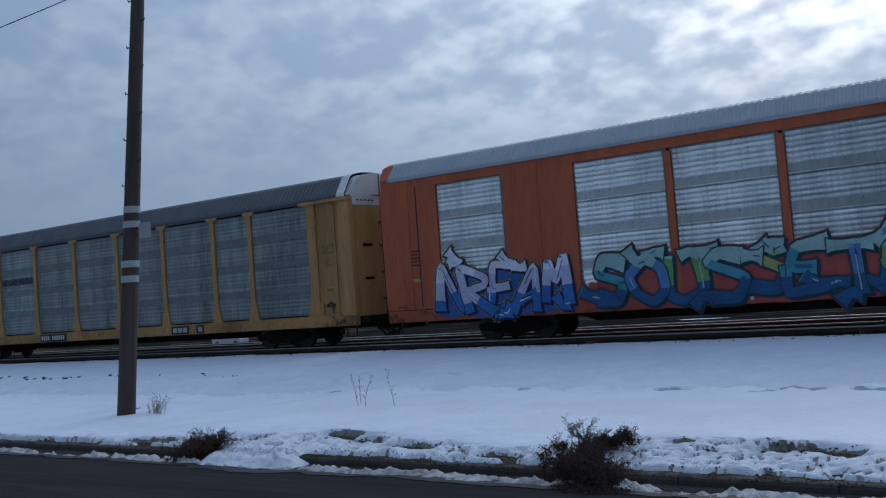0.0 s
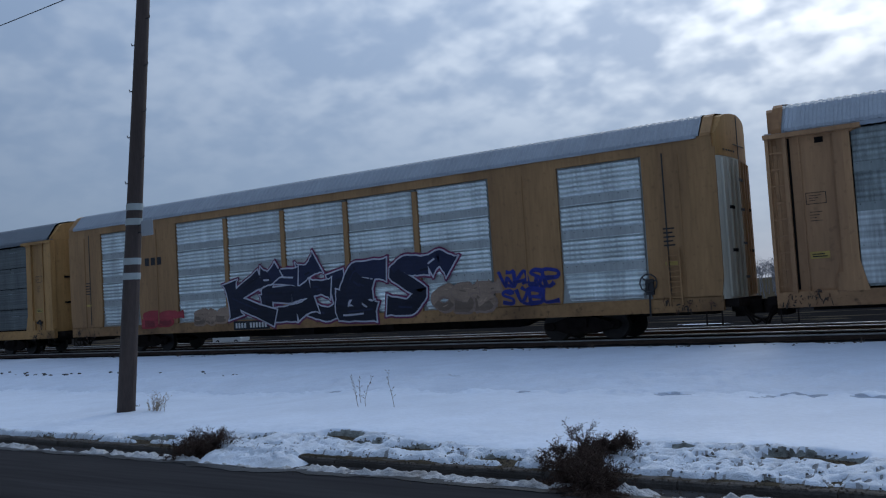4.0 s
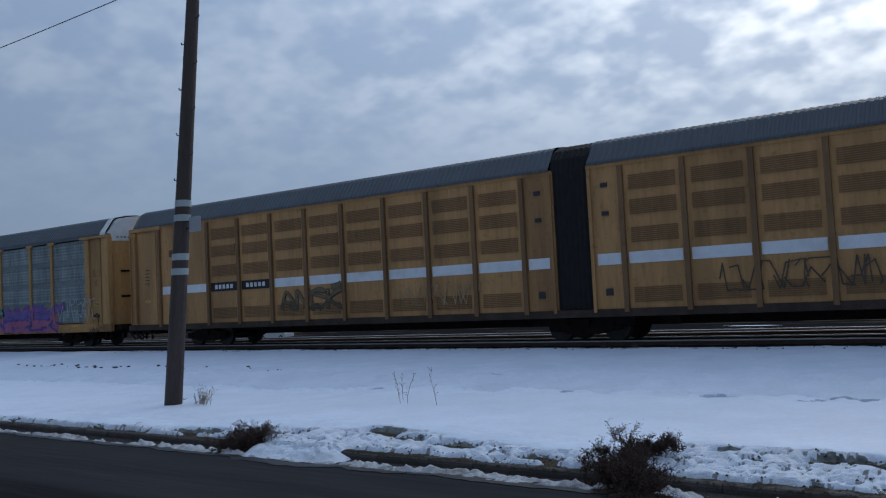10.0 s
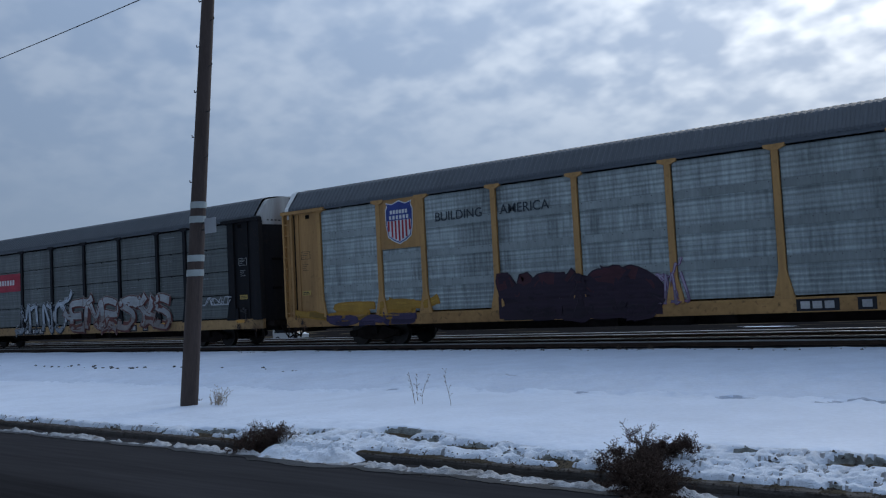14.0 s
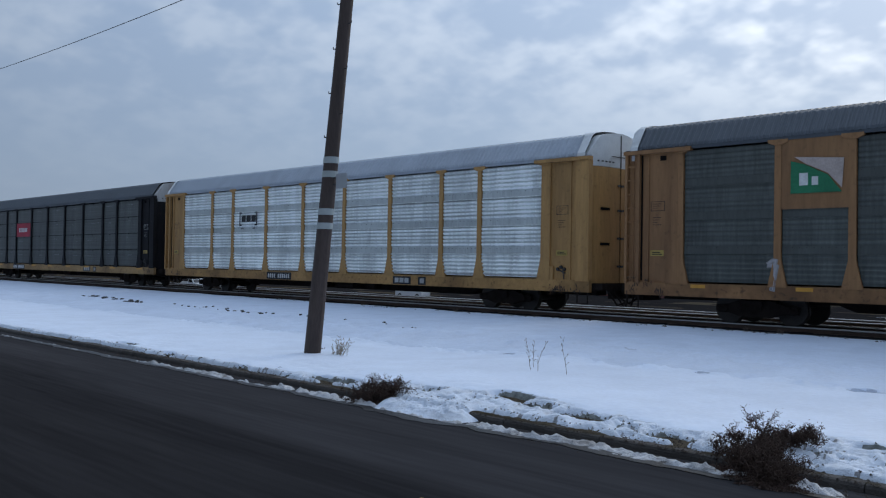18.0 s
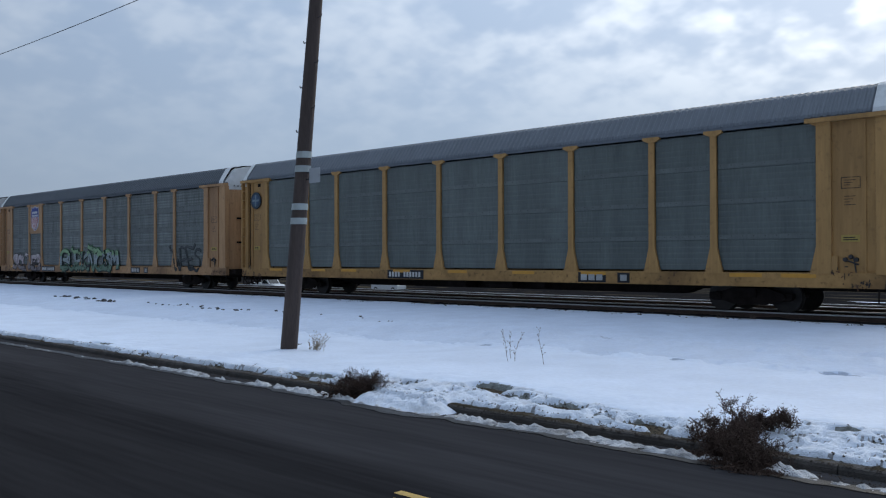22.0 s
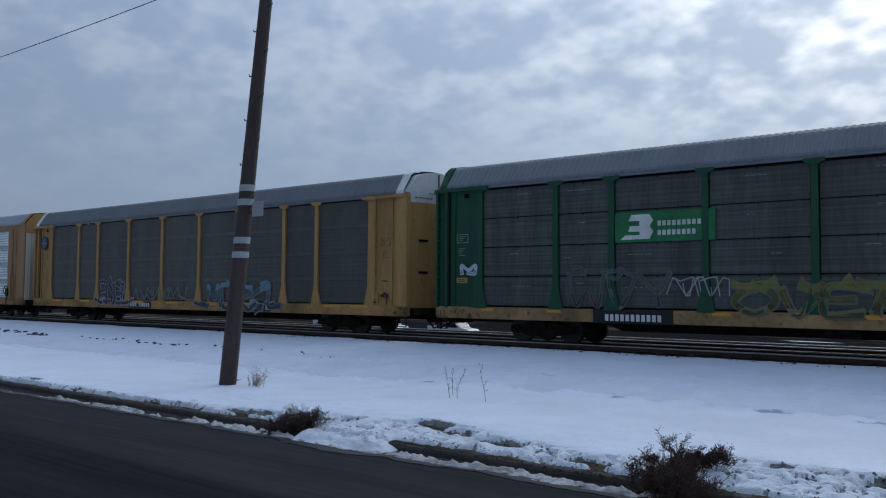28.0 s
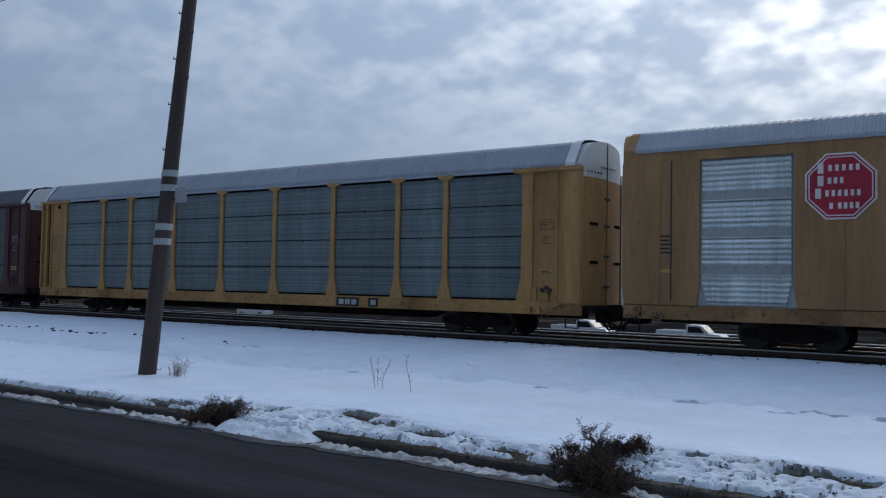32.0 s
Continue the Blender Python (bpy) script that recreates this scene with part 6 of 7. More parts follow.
def plated_wagon(label, body, roof, panel, doors, cap=None, mixed=None, bays=None):
    """An auto-carrier with broad plates between the sheet bays and tall folding end doors."""
    car = thing("autorack_wagon", None, None, label, "railway wagon", "wagons of the train")
    underframe(car, LEN, (3.9, LEN - 3.9), sill_paint(body))
    base = EAVE + 0.30
    bays = bays or ((1.75, 4.22, 0), (6.38, 9.16, 0), (9.16, 12.0, 0), (12.0, 14.85, 0), (14.85, 17.68, 0), (17.68, 20.43, 0), (22.55, 25.18, 0))
    for a, c, k in bays:
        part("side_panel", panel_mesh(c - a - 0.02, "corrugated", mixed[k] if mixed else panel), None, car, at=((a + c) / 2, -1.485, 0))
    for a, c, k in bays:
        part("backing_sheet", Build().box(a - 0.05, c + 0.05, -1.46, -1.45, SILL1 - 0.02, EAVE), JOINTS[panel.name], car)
    edges = [E0] + [e for a, c, k in bays for e in (a, c)] + [E1]
    for a, c in zip(edges[0::2], edges[1::2]):
        if c - a > 0.3:
            part("side_plate", Build().prism([(a + 0.02, SILL1 - 0.02), (c - 0.02, SILL1 - 0.02), (c + 0.05, SILL1 + 0.5), (c + 0.06, EAVE), (a - 0.06, EAVE), (a - 0.05, SILL1 + 0.5)], -HALF, -1.46), body, car)
            if c - a > 1.0:
                part("plate_seam", Build().box((a + c) / 2 - 0.02, (a + c) / 2 + 0.02, -HALF - 0.02, -HALF, SILL1, EAVE - 0.1), body, car)
        else:
            part("post", post_mesh(body, False), None, car, at=((a + c) / 2, -1.51, 0))
    part("fascia", Build().box(E0, E1, -HALF - 0.004, -1.46, EAVE - 0.005, base + 0.01), body, car)
    part("drip_edge", Build().box(0.1, LEN - 0.1, -HALF - 0.05, -HALF - 0.004, base - 0.04, base + 0.01), roof, car)
    part("far_wall", Build().box(0.1, LEN - 0.1, 1.44, 1.52, SILL1 - 0.05, base), body, car)
    part("roof", roof_mesh(LEN, base, 5.93, roof), None, car)
    for x0, x1 in ((E0, 0.0), (LEN, E1)):
        h = 5.93 - base
        half = [(-1.575, 0.0), (-1.555, 0.11), (-1.155, 0.77), (-0.985, 0.88), (-0.52, 0.97), (0.0, 1.01)]
        prof = [(y, base + h * f) for y, f in half] + [(-y, base + h * f) for y, f in reversed(half[:-1])]
        part("roof_end", Build().grid([[(x, y, z) for y, z in prof] for x in (x0, (x0 + x1) / 2, x1)]), body, car)
    for x, s in ((E0, -1), (E1, 1)):
        end_wall(car, x, s, 5.93, base, body, cap, doors, 0.0, 0.24)
    ladder(car, LEN - 0.9, body, 0.9, 2.4)
    for x in (1.05, LEN - 1.05):
        part("plate_seam", Build().box(x - 0.018, x + 0.018, -HALF - 0.012, -HALF, SILL1 + 0.1, EAVE), STEEL_DARK, car, "dark seam between the plates")
    gear = Build()
    gx, gy = LEN - 1.62, -HALF - 0.05
    gear.box(gx - 0.10, gx + 0.12, gy - 0.02, -HALF, 1.20, 1.62)
    for k in range(10):
        a, c = k * math.tau / 10, (k + 1) * math.tau / 10
        gear.tube((gx + 0.24 * math.cos(a), gy - 0.05, 1.52 + 0.24 * math.sin(a)), (gx + 0.24 * math.cos(c), gy - 0.05, 1.52 + 0.24 * math.sin(c)), 0.02, 0.02, 5)
    for k in range(3):
        a = k * math.tau / 3 + 0.3
        gear.tube((gx, gy - 0.04, 1.52), (gx + 0.24 * math.cos(a), gy - 0.05, 1.52 + 0.24 * math.sin(a)), 0.018, 0.018, 5)
    gear.tube((gx, gy, 1.25), (gx - 0.02, gy, 0.62), 0.03, 0.03, 6)
    part("brake_wheel", gear, STEEL_DARK, car, "dark iron handbrake wheel and chain rod")
    for x in (0.75, 25.6):
        m = Build()
        for i in range(5):
            m.box(x, x + 0.30 - 0.05 * (i % 2), -HALF - 0.006, -HALF - 0.002, 2.9 - i * 0.11, 2.94 - i * 0.11)
        tagged(part("stencil", m, BLACK, car, "small black stencil bars"), kind="stuff")
        part("placard", Build().box(x, x + 0.34, -HALF - 0.007, -HALF - 0.002, 1.95, 2.05), PLACARD, car, "small yellow placard")
    number_plate(car, 9.4, 1.8)
    return car


def articulated(label):
    """Two short louvred units that share a middle bogie under black bellows."""
    full = 42.2
    car = thing("articulated_autorack_wagon", None, None, label, "railway wagon", "wagons of the train")
    SKIN[car.name] = "louvre"
    underframe(car, full, (4.2, full / 2, full - 4.2), GRIMY_SILL, 0.93)
    posts = (1.95, 3.44, 5.03, 6.83, 8.63, 10.42, 12.22, 14.12, 15.92, 17.72, 19.5)
    top = EAVE - 0.02
    OCHRE = body_paint("faded_ochre_paint", (0.43, 0.232, 0.090), 0.6)
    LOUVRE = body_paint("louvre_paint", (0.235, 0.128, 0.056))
    # wall ochre darkened on the posts to paint the shadow along them
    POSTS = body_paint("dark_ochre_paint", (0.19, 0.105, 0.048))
    STRIPE = mat("white_stripe", (0.66, 0.68, 0.70), 0.5, vary=0.12, scale=3, dirt=0.3, dirtcol=(0.3, 0.26, 0.2))
    for mirror in (False, True):
        def X(x):
            return full - x if mirror else x

        def span(a, c):
            return (X(c), X(a)) if mirror else (a, c)
        a, c = span(0.2, 20.55)
        part("wall", Build().box(a, c, -1.50, -1.44, 0.80, top + 0.1), OCHRE, car)
        part("far_wall", Build().box(a, c, 1.44, 1.50, 0.80, top + 0.1), OCHRE, car)
        part("top_rail", Build().box(a, c, -1.53, -1.505, top + 0.02, top + 0.12), OCHRE, car)
        part("edge_strip", Build().box(X(20.46) - 0.045, X(20.46) + 0.045, -HALF - 0.03, -1.49, 0.84, top), OCHRE, car)
        for z in (4.35, 3.55, 1.30):
            part("edge_latch", Build().box(X(20.02) - 0.10, X(20.02) + 0.10, -1.545, -1.50, z, z + (0.20 if z < 2 else 0.12)), STEEL_DARK, car, "small dark latch plate")
        for x in posts:
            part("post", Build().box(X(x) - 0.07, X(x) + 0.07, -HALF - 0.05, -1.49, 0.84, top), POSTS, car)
        for i, (p, q) in enumerate(zip(posts, posts[1:] + (20.45,))):
            a, c = span(p + 0.12, q - 0.12)
            part("stripe", Build().box(a, c, -1.512, -1.50, 2.16, 2.48), STRIPE, car, "white stripe panel")
            if i in (0, 1):
                continue
            if q > 20:
                continue
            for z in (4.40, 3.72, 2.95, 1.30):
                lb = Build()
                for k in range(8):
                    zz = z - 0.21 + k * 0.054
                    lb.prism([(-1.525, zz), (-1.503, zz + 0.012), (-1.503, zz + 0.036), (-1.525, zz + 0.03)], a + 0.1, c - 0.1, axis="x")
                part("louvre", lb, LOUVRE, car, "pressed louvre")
        a, c = span(0.25, 20.5)
        part("roof", roof_mesh(20.25, EAVE + 0.09, 5.86, R_DARK), None, car, at=(a, 0, 0))
        x0, x1 = span(0.0, 2.1)
        part("eave_board", Build().box(x0, x1, -HALF - 0.07, -1.45, top - 0.03, top + 0.12), OCHRE, car)
        part("end_plate", Build().box(*span(0.45, 1.7), -1.53, -1.50, 0.95, top - 0.1), OCHRE, car)
        ladder(car, X(0.24), OCHRE)
        xm = X(1.1)
        m = Build()
        for i in range(5):
            m.box(xm - 0.15, xm + 0.15, -1.537, -1.531, 3.2 - i * 0.14, 3.23 - i * 0.14, 0)
        tagged(part("stencil", m, BLACK, car, "small black stencil bars"), kind="stuff")
        part("placard", Build().box(xm - 0.2, xm + 0.2, -1.538, -1.531, 1.85, 1.97), PLACARD, car, "small yellow placard")
        e = -1 if not mirror else 1
        end_wall(car, X(0.22), e, 5.86, EAVE + 0.09, OCHRE, None, OCHRE, 0.0, 0.28)
        for y0, y1, z in ((-HALF - 0.05, -1.42, top - 0.05), (1.42, HALF + 0.02, 4.7)):
            part("corner_post", Build().box(*sorted((X(-0.02), X(0.42))), y0, y1, 0.95, z), OCHRE, car)
        tx = X(3.0) - 0.45
        b = Build()
        for i in range(3):
            b.box(tx + i * 0.34, tx + i * 0.34 + 0.27, -1.508, -1.502, 3.68, 3.96)
        part("lettering", b, paint((0.16, 0.05, 0.03)), car, "three dark red painted bars")
        part("service_plate", Build().box(tx + 0.25, tx + 0.75, -1.508, -1.502, 1.5, 1.72), BLACK, car)
    for a, c in ((5.15, 6.71), (6.95, 8.51)):
        letter_bars(car, a + 0.25, c - 0.2, 2.24, 2.40, 5, WHITE, "number_plate", "black plate with white bars", -1.524)
        part("number_plate", Build().box(a, c, -1.518, -1.512, 2.15, 2.49), BLACK, car)
    bel = Build()
    prof = [(-1.50, 0.95), (-1.50, 4.95), (-1.42, 5.35), (-1.18, 5.62), (-0.82, 5.78), (0, 5.90), (0.82, 5.78), (1.18, 5.62), (1.42, 5.35), (1.50, 4.95), (1.50, 0.95)]
    rows = []
    for i in range(15):
        x = 20.5 + 1.2 * i / 14
        s = 0.97 if i % 2 else 1.0
        rows.append([(x, y * s, z if z < 1 else z * (0.995 if i % 2 else 1.0)) for y, z in prof])
    bel.grid(rows)
    part("bellows", bel, BELLOWS, car, "black rubber bellows")
    graffiti(car, "AMSK", 9.0, 12.2, 1.25, 2.05, (0.05, 0.04, 0.03), (0.16, 0.12, 0.07), seed=61, thick=0.10)
    scrawl(car, 14.5, 17.8, 1.25, 1.9, (0.33, 0.23, 0.13), 62, 10)
    scrawl(car, 25.3, 28.8, 1.3, 2.0, (0.07, 0.055, 0.04), 63, 12)
    return car


# ---- the wagons, in the order in which they pass ----
W = []


def add(car, offset):
    W.append((car, offset))
    if "articulated" not in car.name:
        oil_stains(car, len(W))
    return car


c = add(plated_wagon("rust-orange autorack wagon with bright sheets and graffiti", RED, R_LIGHT, P_BRIGHT, RED), 0.0)
graffiti(c, "NREAM", 1.75, 6.1, 0.74, 2.5, (0.02, 0.02, 0.06), (0.40, 0.43, 0.58), (0.60, 0.62, 0.70), (0.03, 0.10, 0.30), 3, 0.24, 0.12, bend=0.4, wild=1.0, halo=(0.26, 0.22, 0.05), low=(0.03, 0.14, 0.40))
graffiti(c, "JOUSSETK", 6.8, 15.0, 0.70, 2.3, (0.01, 0.05, 0.07), (0.06, 0.26, 0.33), (0.26, 0.42, 0.40), (0.34, 0.07, 0.06), 4, 0.22, 0.10, low=(0.02, 0.09, 0.22), halo=(0.20, 0.05, 0.06), bend=0.5, wild=0.9, fills=((0.06, 0.26, 0.33), (0.08, 0.18, 0.40), (0.14, 0.30, 0.10), (0.06, 0.26, 0.33), (0.34, 0.36, 0.12)))
graffiti(c, "OZKER", 15.6, 24.5, 0.70, 2.6, (0.02, 0.05, 0.10), (0.10, 0.30, 0.40), (0.30, 0.42, 0.14), (0.30, 0.10, 0.05), 5, 0.19)
reflectors(c, (4.1, 10.4, 16.0), 0.5)

c = add(wagon("ochre autorack wagon with weathered grey sheets", YEL, R_DARK, P_GREY), -28.62)
letter_bars(c, 6.55, 8.95, 3.32, 3.62, 8, paint((0.045, 0.05, 0.06)), label="dark company name as plain bars")

mix = [P_MID, P_NEW, P_NEW, P_MID, P_MID, P_MID, P_MID, P_NEW, P_MID]
c = add(wagon("ochre autorack wagon with patched sheets and green graffiti", YEL2, R_LIGHT, mix, cap=ORG, x_plate=9.6), -57.24)
for k in range(9):
    a, e = BAYS[k] + 0.12, BAYS[k + 1] - 0.12
    if k in (0, 3, 4, 5, 6, 8):
        part("side_panel", Build().box(a, e, -1.5095, -1.499, 1.2, 2.9), P_NEW, c, "newer bright lower sheet")
bracket_mark(c, 6.95, paint((0.05, 0.055, 0.06)))
graffiti(c, "KROWN", 9.2, 19.0, 0.74, 2.62, (0.012, 0.022, 0.018), (0.05, 0.135, 0.08), (0.16, 0.27, 0.16), None, 7, 0.165, 0.05, halo=(0.30, 0.33, 0.30), low=(0.012, 0.055, 0.035), wild=0.3)
graffiti(c, "OOOOO", 20.7, 24.2, 1.15, 1.6, (0.02, 0.05, 0.03), (0.42, 0.46, 0.42), None, None, 8, 0.12)
graffiti(c, "OO", 6.2, 8.4, 1.0, 1.6, (0.02, 0.05, 0.03), (0.45, 0.48, 0.42), None, None, 9, 0.12)

c = add(plated_wagon("brown-ochre autorack wagon with bright sheets and navy graffiti", BRN, R_LIGHT, P_BRIGHT, CREAM, cap=YEL), -85.86)
graffiti(c, "SOS", 7.3, 9.2, 0.95, 1.6, (0.30, 0.20, 0.14), (0.30, 0.21, 0.15), None, None, 110, 0.3, label="smeared beige paint")
graffiti(c, "OSS", 18.2, 20.3, 0.95, 1.9, (0.26, 0.18, 0.14), (0.30, 0.21, 0.15), None, None, 111, 0.3, label="smeared beige paint")
graffiti(c, "KEUES", 9.3, 18.1, 0.74, 2.95, (0.44, 0.44, 0.50), (0.009, 0.012, 0.030), (0.013, 0.018, 0.05), None, 10, 0.24, 0.10, halo=(0.15, 0.03, 0.08), low=(0.006, 0.008, 0.02), bend=0.3, drop=0.0)
graffiti(c, "WASP", 20.6, 22.5, 1.62, 2.15, (0.02, 0.03, 0.20), (0.02, 0.03, 0.22), None, None, 11, 0.11, label="blue spray-painted letters")
graffiti(c, "JVBL", 20.6, 22.4, 1.12, 1.58, (0.02, 0.03, 0.20), (0.02, 0.03, 0.22), None, None, 12, 0.10, label="blue spray-painted letters")
graffiti(c, "SS", 4.3, 6.2, 0.9, 1.6, (0.30, 0.03, 0.04), (0.32, 0.04, 0.05), None, None, 13, 0.22, label="smeared red spray paint")
letter_bars(c, 4.6, 5.7, 3.4, 3.7, 3, BLACK, label="black company mark as plain bars", y=-HALF - 0.012)

c = add(wagon("ochre autorack wagon with dark slatted sheets and graffiti", YEL, R_MID, P_ROW, "rows", cap=None, x_plate=6.2), -114.48)
part("number_plate", Build().box(6.0, 9.0, -HALF - 0.004, -HALF - 0.001, SILL0 + 0.03, SILL1 - 0.02), BLACK, c)
plate_sheet(c, 6.42, 9.0, 3.0, 3.95, ORG, label="ochre plate with a dark company mark")
letter_bars(c, 6.85, 8.75, 3.28, 3.75, 3, paint((0.06, 0.025, 0.02)), label="dark company mark as plain bars")
letter_bars(c, 6.85, 8.75, 3.14, 3.20, 1, paint((0.06, 0.025, 0.02)), label="dark underline")
graffiti(c, "SBS", 1.8, 4.7, 0.75, 1.85, (0.008, 0.022, 0.012), (0.10, 0.22, 0.06), (0.22, 0.30, 0.10), (0.06, 0.12, 0.05), 14, 0.20, 0.14)
graffiti(c, "O", 4.9, 5.9, 1.0, 1.8, (0.02, 0.03, 0.04), (0.08, 0.28, 0.30), None, None, 15, 0.16)
graffiti(c, "SPO", 9.2, 11.7, 0.85, 2.1, (0.14, 0.15, 0.15), (0.10, 0.105, 0.11), None, None, 16, 0.12, label="faded grey graffiti")
graffiti(c, "TEMOR", 12.2, 19.2, 0.76, 2.5, (0.56, 0.58, 0.64), (0.010, 0.011, 0.016), (0.014, 0.016, 0.022), None, 17, 0.22, 0.03, halo=(0.56, 0.58, 0.64), bend=0.4, wild=0.25, label="black spray-painted letters with broad white edges")
reflectors(c, (1.9, 9.4, 12.2, 20.0))

c = add(wagon("ochre autorack wagon with dark slatted sheets and blue graffiti", YEL, R_LIGHT, P_ROW, "rows", sill=GRIMY_SILL, cap=R_LIGHT, x_plate=4.5), -143.10)
part("number_plate", Build().box(4.2, 8.8, -HALF - 0.005, -HALF - 0.001, SILL0 - 0.05, SILL1 - 0.02), BLACK, c)
letter_bars(c, 6.6, 8.9, 3.15, 3.35, 8, paint((0.03, 0.03, 0.035)), label="dark company name as plain bars")
letter_bars(c, 6.6, 8.9, 2.82, 3.02, 8, paint((0.03, 0.03, 0.035)), label="dark company name as plain bars")
graffiti(c, "ESEKUB", 1.9, 6.3, 0.8, 1.95, (0.17, 0.21, 0.22), (0.06, 0.08, 0.085), (0.22, 0.27, 0.27), None, 18, 0.13, label="pale grey graffiti")
graffiti(c, "OHDAWSO", 8.9, 17.0, 0.80, 2.2, (0.14, 0.16, 0.16), (0.085, 0.098, 0.092), (0.075, 0.10, 0.075), None, 19, 0.07, label="faded grey-green graffiti")
graffiti(c, "CRASONE", 17.6, 26.2, 0.72, 2.25, (0.008, 0.02, 0.03), (0.085, 0.15, 0.16), (0.16, 0.22, 0.21), None, 20, 0.19, 0.06, halo=(0.05, 0.09, 0.11), low=(0.03, 0.12, 0.20), wild=0.3, label="blue-green spray-painted letters")
reflectors(c, (9.4, 11.8, 14.2, 20.2, 22.2))

c = add(articulated("ochre articulated autorack wagon with louvres and a white stripe"), -186.90)

c = add(wagon("ochre autorack wagon with grey sheets, shield emblem and graffiti", YEL, R_DARK, P_GREY), -215.52)
plate_sheet(c, 4.45, 6.22, 3.25, EAVE, YEL)
shield(c, 5.35, 4.12, 1.15, 1.42)
slogan(c, "BUILDING", 6.82, 4.0, 0.415, paint((0.035, 0.045, 0.055)))
slogan(c, "AMERICA", 9.35, 4.0, 0.415, paint((0.035, 0.045, 0.055)))
graffiti(c, "TOKEO", 1.8, 6.2, 0.76, 1.98, (0.025, 0.025, 0.03), (0.36, 0.38, 0.38), None, None, 31, 0.25, 0.03, low=(0.30, 0.32, 0.32), wild=0.3, drop=0.3)
graffiti(c, "OWWR", 6.3, 11.4, 0.75, 2.2, (0.01, 0.05, 0.06), (0.05, 0.26, 0.31), (0.22, 0.40, 0.42), None, 32, 0.20, halo=(0.02, 0.03, 0.04))
graffiti(c, "LESTS", 11.5, 17.2, 0.75, 2.05, (0.01, 0.015, 0.02), (0.03, 0.07, 0.08), (0.08, 0.34, 0.36), None, 33, 0.19)
graffiti(c, "AMEK", 17.6, 22.8, 0.75, 2.15, (0.10, 0.07, 0.24), (0.13, 0.09, 0.30), (0.20, 0.09, 0.26), (0.33, 0.10, 0.20), 34, 0.20, 0.02, label="pink and purple spray-painted letters", bend=0.15, drop=0.3, wild=0.2)
scrawl(c, 22.8, 25.4, 1.2, 2.2, (0.34, 0.40, 0.38), 35, 8)
reflectors(c, (1.9, 5.5, 9.4, 13.0, 17.0, 21.0, 24.0))

c = add(wagon("ochre autorack wagon with pale grey sheets and shield emblem", YEL, R_DARK, P_MID), -244.14)
plate_sheet(c, 4.45, 6.22, 3.25, EAVE, YEL)
shield(c, 5.35, 4.12, 1.15, 1.42)
slogan(c, "BUILDING", 6.82, 4.0, 0.415, paint((0.035, 0.045, 0.055)))
slogan(c, "AMERICA", 9.35, 4.0, 0.415, paint((0.035, 0.045, 0.055)))
graffiti(c, "MESED", 9.3, 14.3, 0.70, 2.2, (0.022, 0.011, 0.022), (0.026, 0.013, 0.026), (0.05, 0.014, 0.02), (0.022, 0.012, 0.022), 36, 0.30, label="nearly black graffiti block")
graffiti(c, "SMU", 14.2, 15.1, 1.05, 1.9, (0.16, 0.08, 0.16), (0.30, 0.26, 0.34), None, None, 37, 0.10)
graffiti(c, "SS", 1.9, 6.0, 0.9, 1.6, (0.33, 0.17, 0.02), (0.34, 0.19, 0.03), None, None, 38, 0.22, label="orange spray-paint patch")
graffiti(c, "OAS", 1.9, 6.0, 0.7, 1.1, (0.04, 0.03, 0.07), (0.05, 0.035, 0.08), None, None, 39, 0.22, label="dark violet graffiti")
graffiti(c, "WAVK", 22.5, 24.8, 1.15, 2.3, (0.03, 0.04, 0.04), (0.26, 0.31, 0.31), None, None, 40, 0.16)
reflectors(c, (1.9, 10.0, 14.0, 25.0))

c = add(wagon("black autorack wagon with dark slatted sheets and graffiti", BLK, R_DARK, P_ROW, "rows", sill=SILLY, cap=RUSTY_WHITE), -272.76)
plate_sheet(c, 6.42, 9.0, 2.95, 3.85, SIGNRED, label="dark red plate with a white company mark")
letter_bars(c, 6.9, 8.5, 3.28, 3.54, 6, paint((0.62, 0.60, 0.60)), label="white company mark as plain bars")
graffiti(c, "MINO", 8.9, 13.2, 0.72, 2.35, (0.02, 0.02, 0.025), (0.34, 0.38, 0.42), None, None, 41, 0.15, 0.05, halo=(0.38, 0.40, 0.42))
graffiti(c, "EMRSYS", 13.6, 21.4, 0.72, 2.4, (0.11, 0.035, 0.03), (0.26, 0.265, 0.265), (0.33, 0.34, 0.34), None, 42, 0.19, 0.08, halo=(0.20, 0.18, 0.17), low=(0.19, 0.165, 0.155), label="white and red spray-painted letters")
scrawl(c, 23.2, 25.0, 1.7, 2.0, (0.40, 0.42, 0.44), 43, 8)
scrawl(c, 1.8, 4.4, 1.0, 1.5, (0.35, 0.22, 0.08), 44, 6)
reflectors(c, (8.6, 12.5, 16.5, 20.5, 25.5), 0.5)

c = add(wagon("brown-orange autorack wagon with sooty sheets and green emblem plate", ORG, R_DARK, P_DARK2, cap=WHITE), -301.38)
plate_sheet(c, 4.45, 6.22, 3.1, EAVE, ORG)
b = Build().prism([(4.75, 3.5), (6.05, 3.5), (5.7, 3.95), (5.1, 4.25), (4.75, 4.35)], -1.57, -1.562, 0).prism([(5.15, 4.25), (5.7, 3.99), (6.05, 3.6), (6.1, 4.35), (4.85, 4.45)], -1.575, -1.567, 1)
b.box(4.98, 5.2, -1.58, -1.571, 3.70, 4.02, 2).box(5.3, 5.46, -1.58, -1.571, 3.70, 3.92, 2)
part("emblem", b, [paint((0.02, 0.17, 0.08)), paint((0.44, 0.36, 0.32)), paint((0.6, 0.6, 0.58))], c, "green and pale pennant emblem")
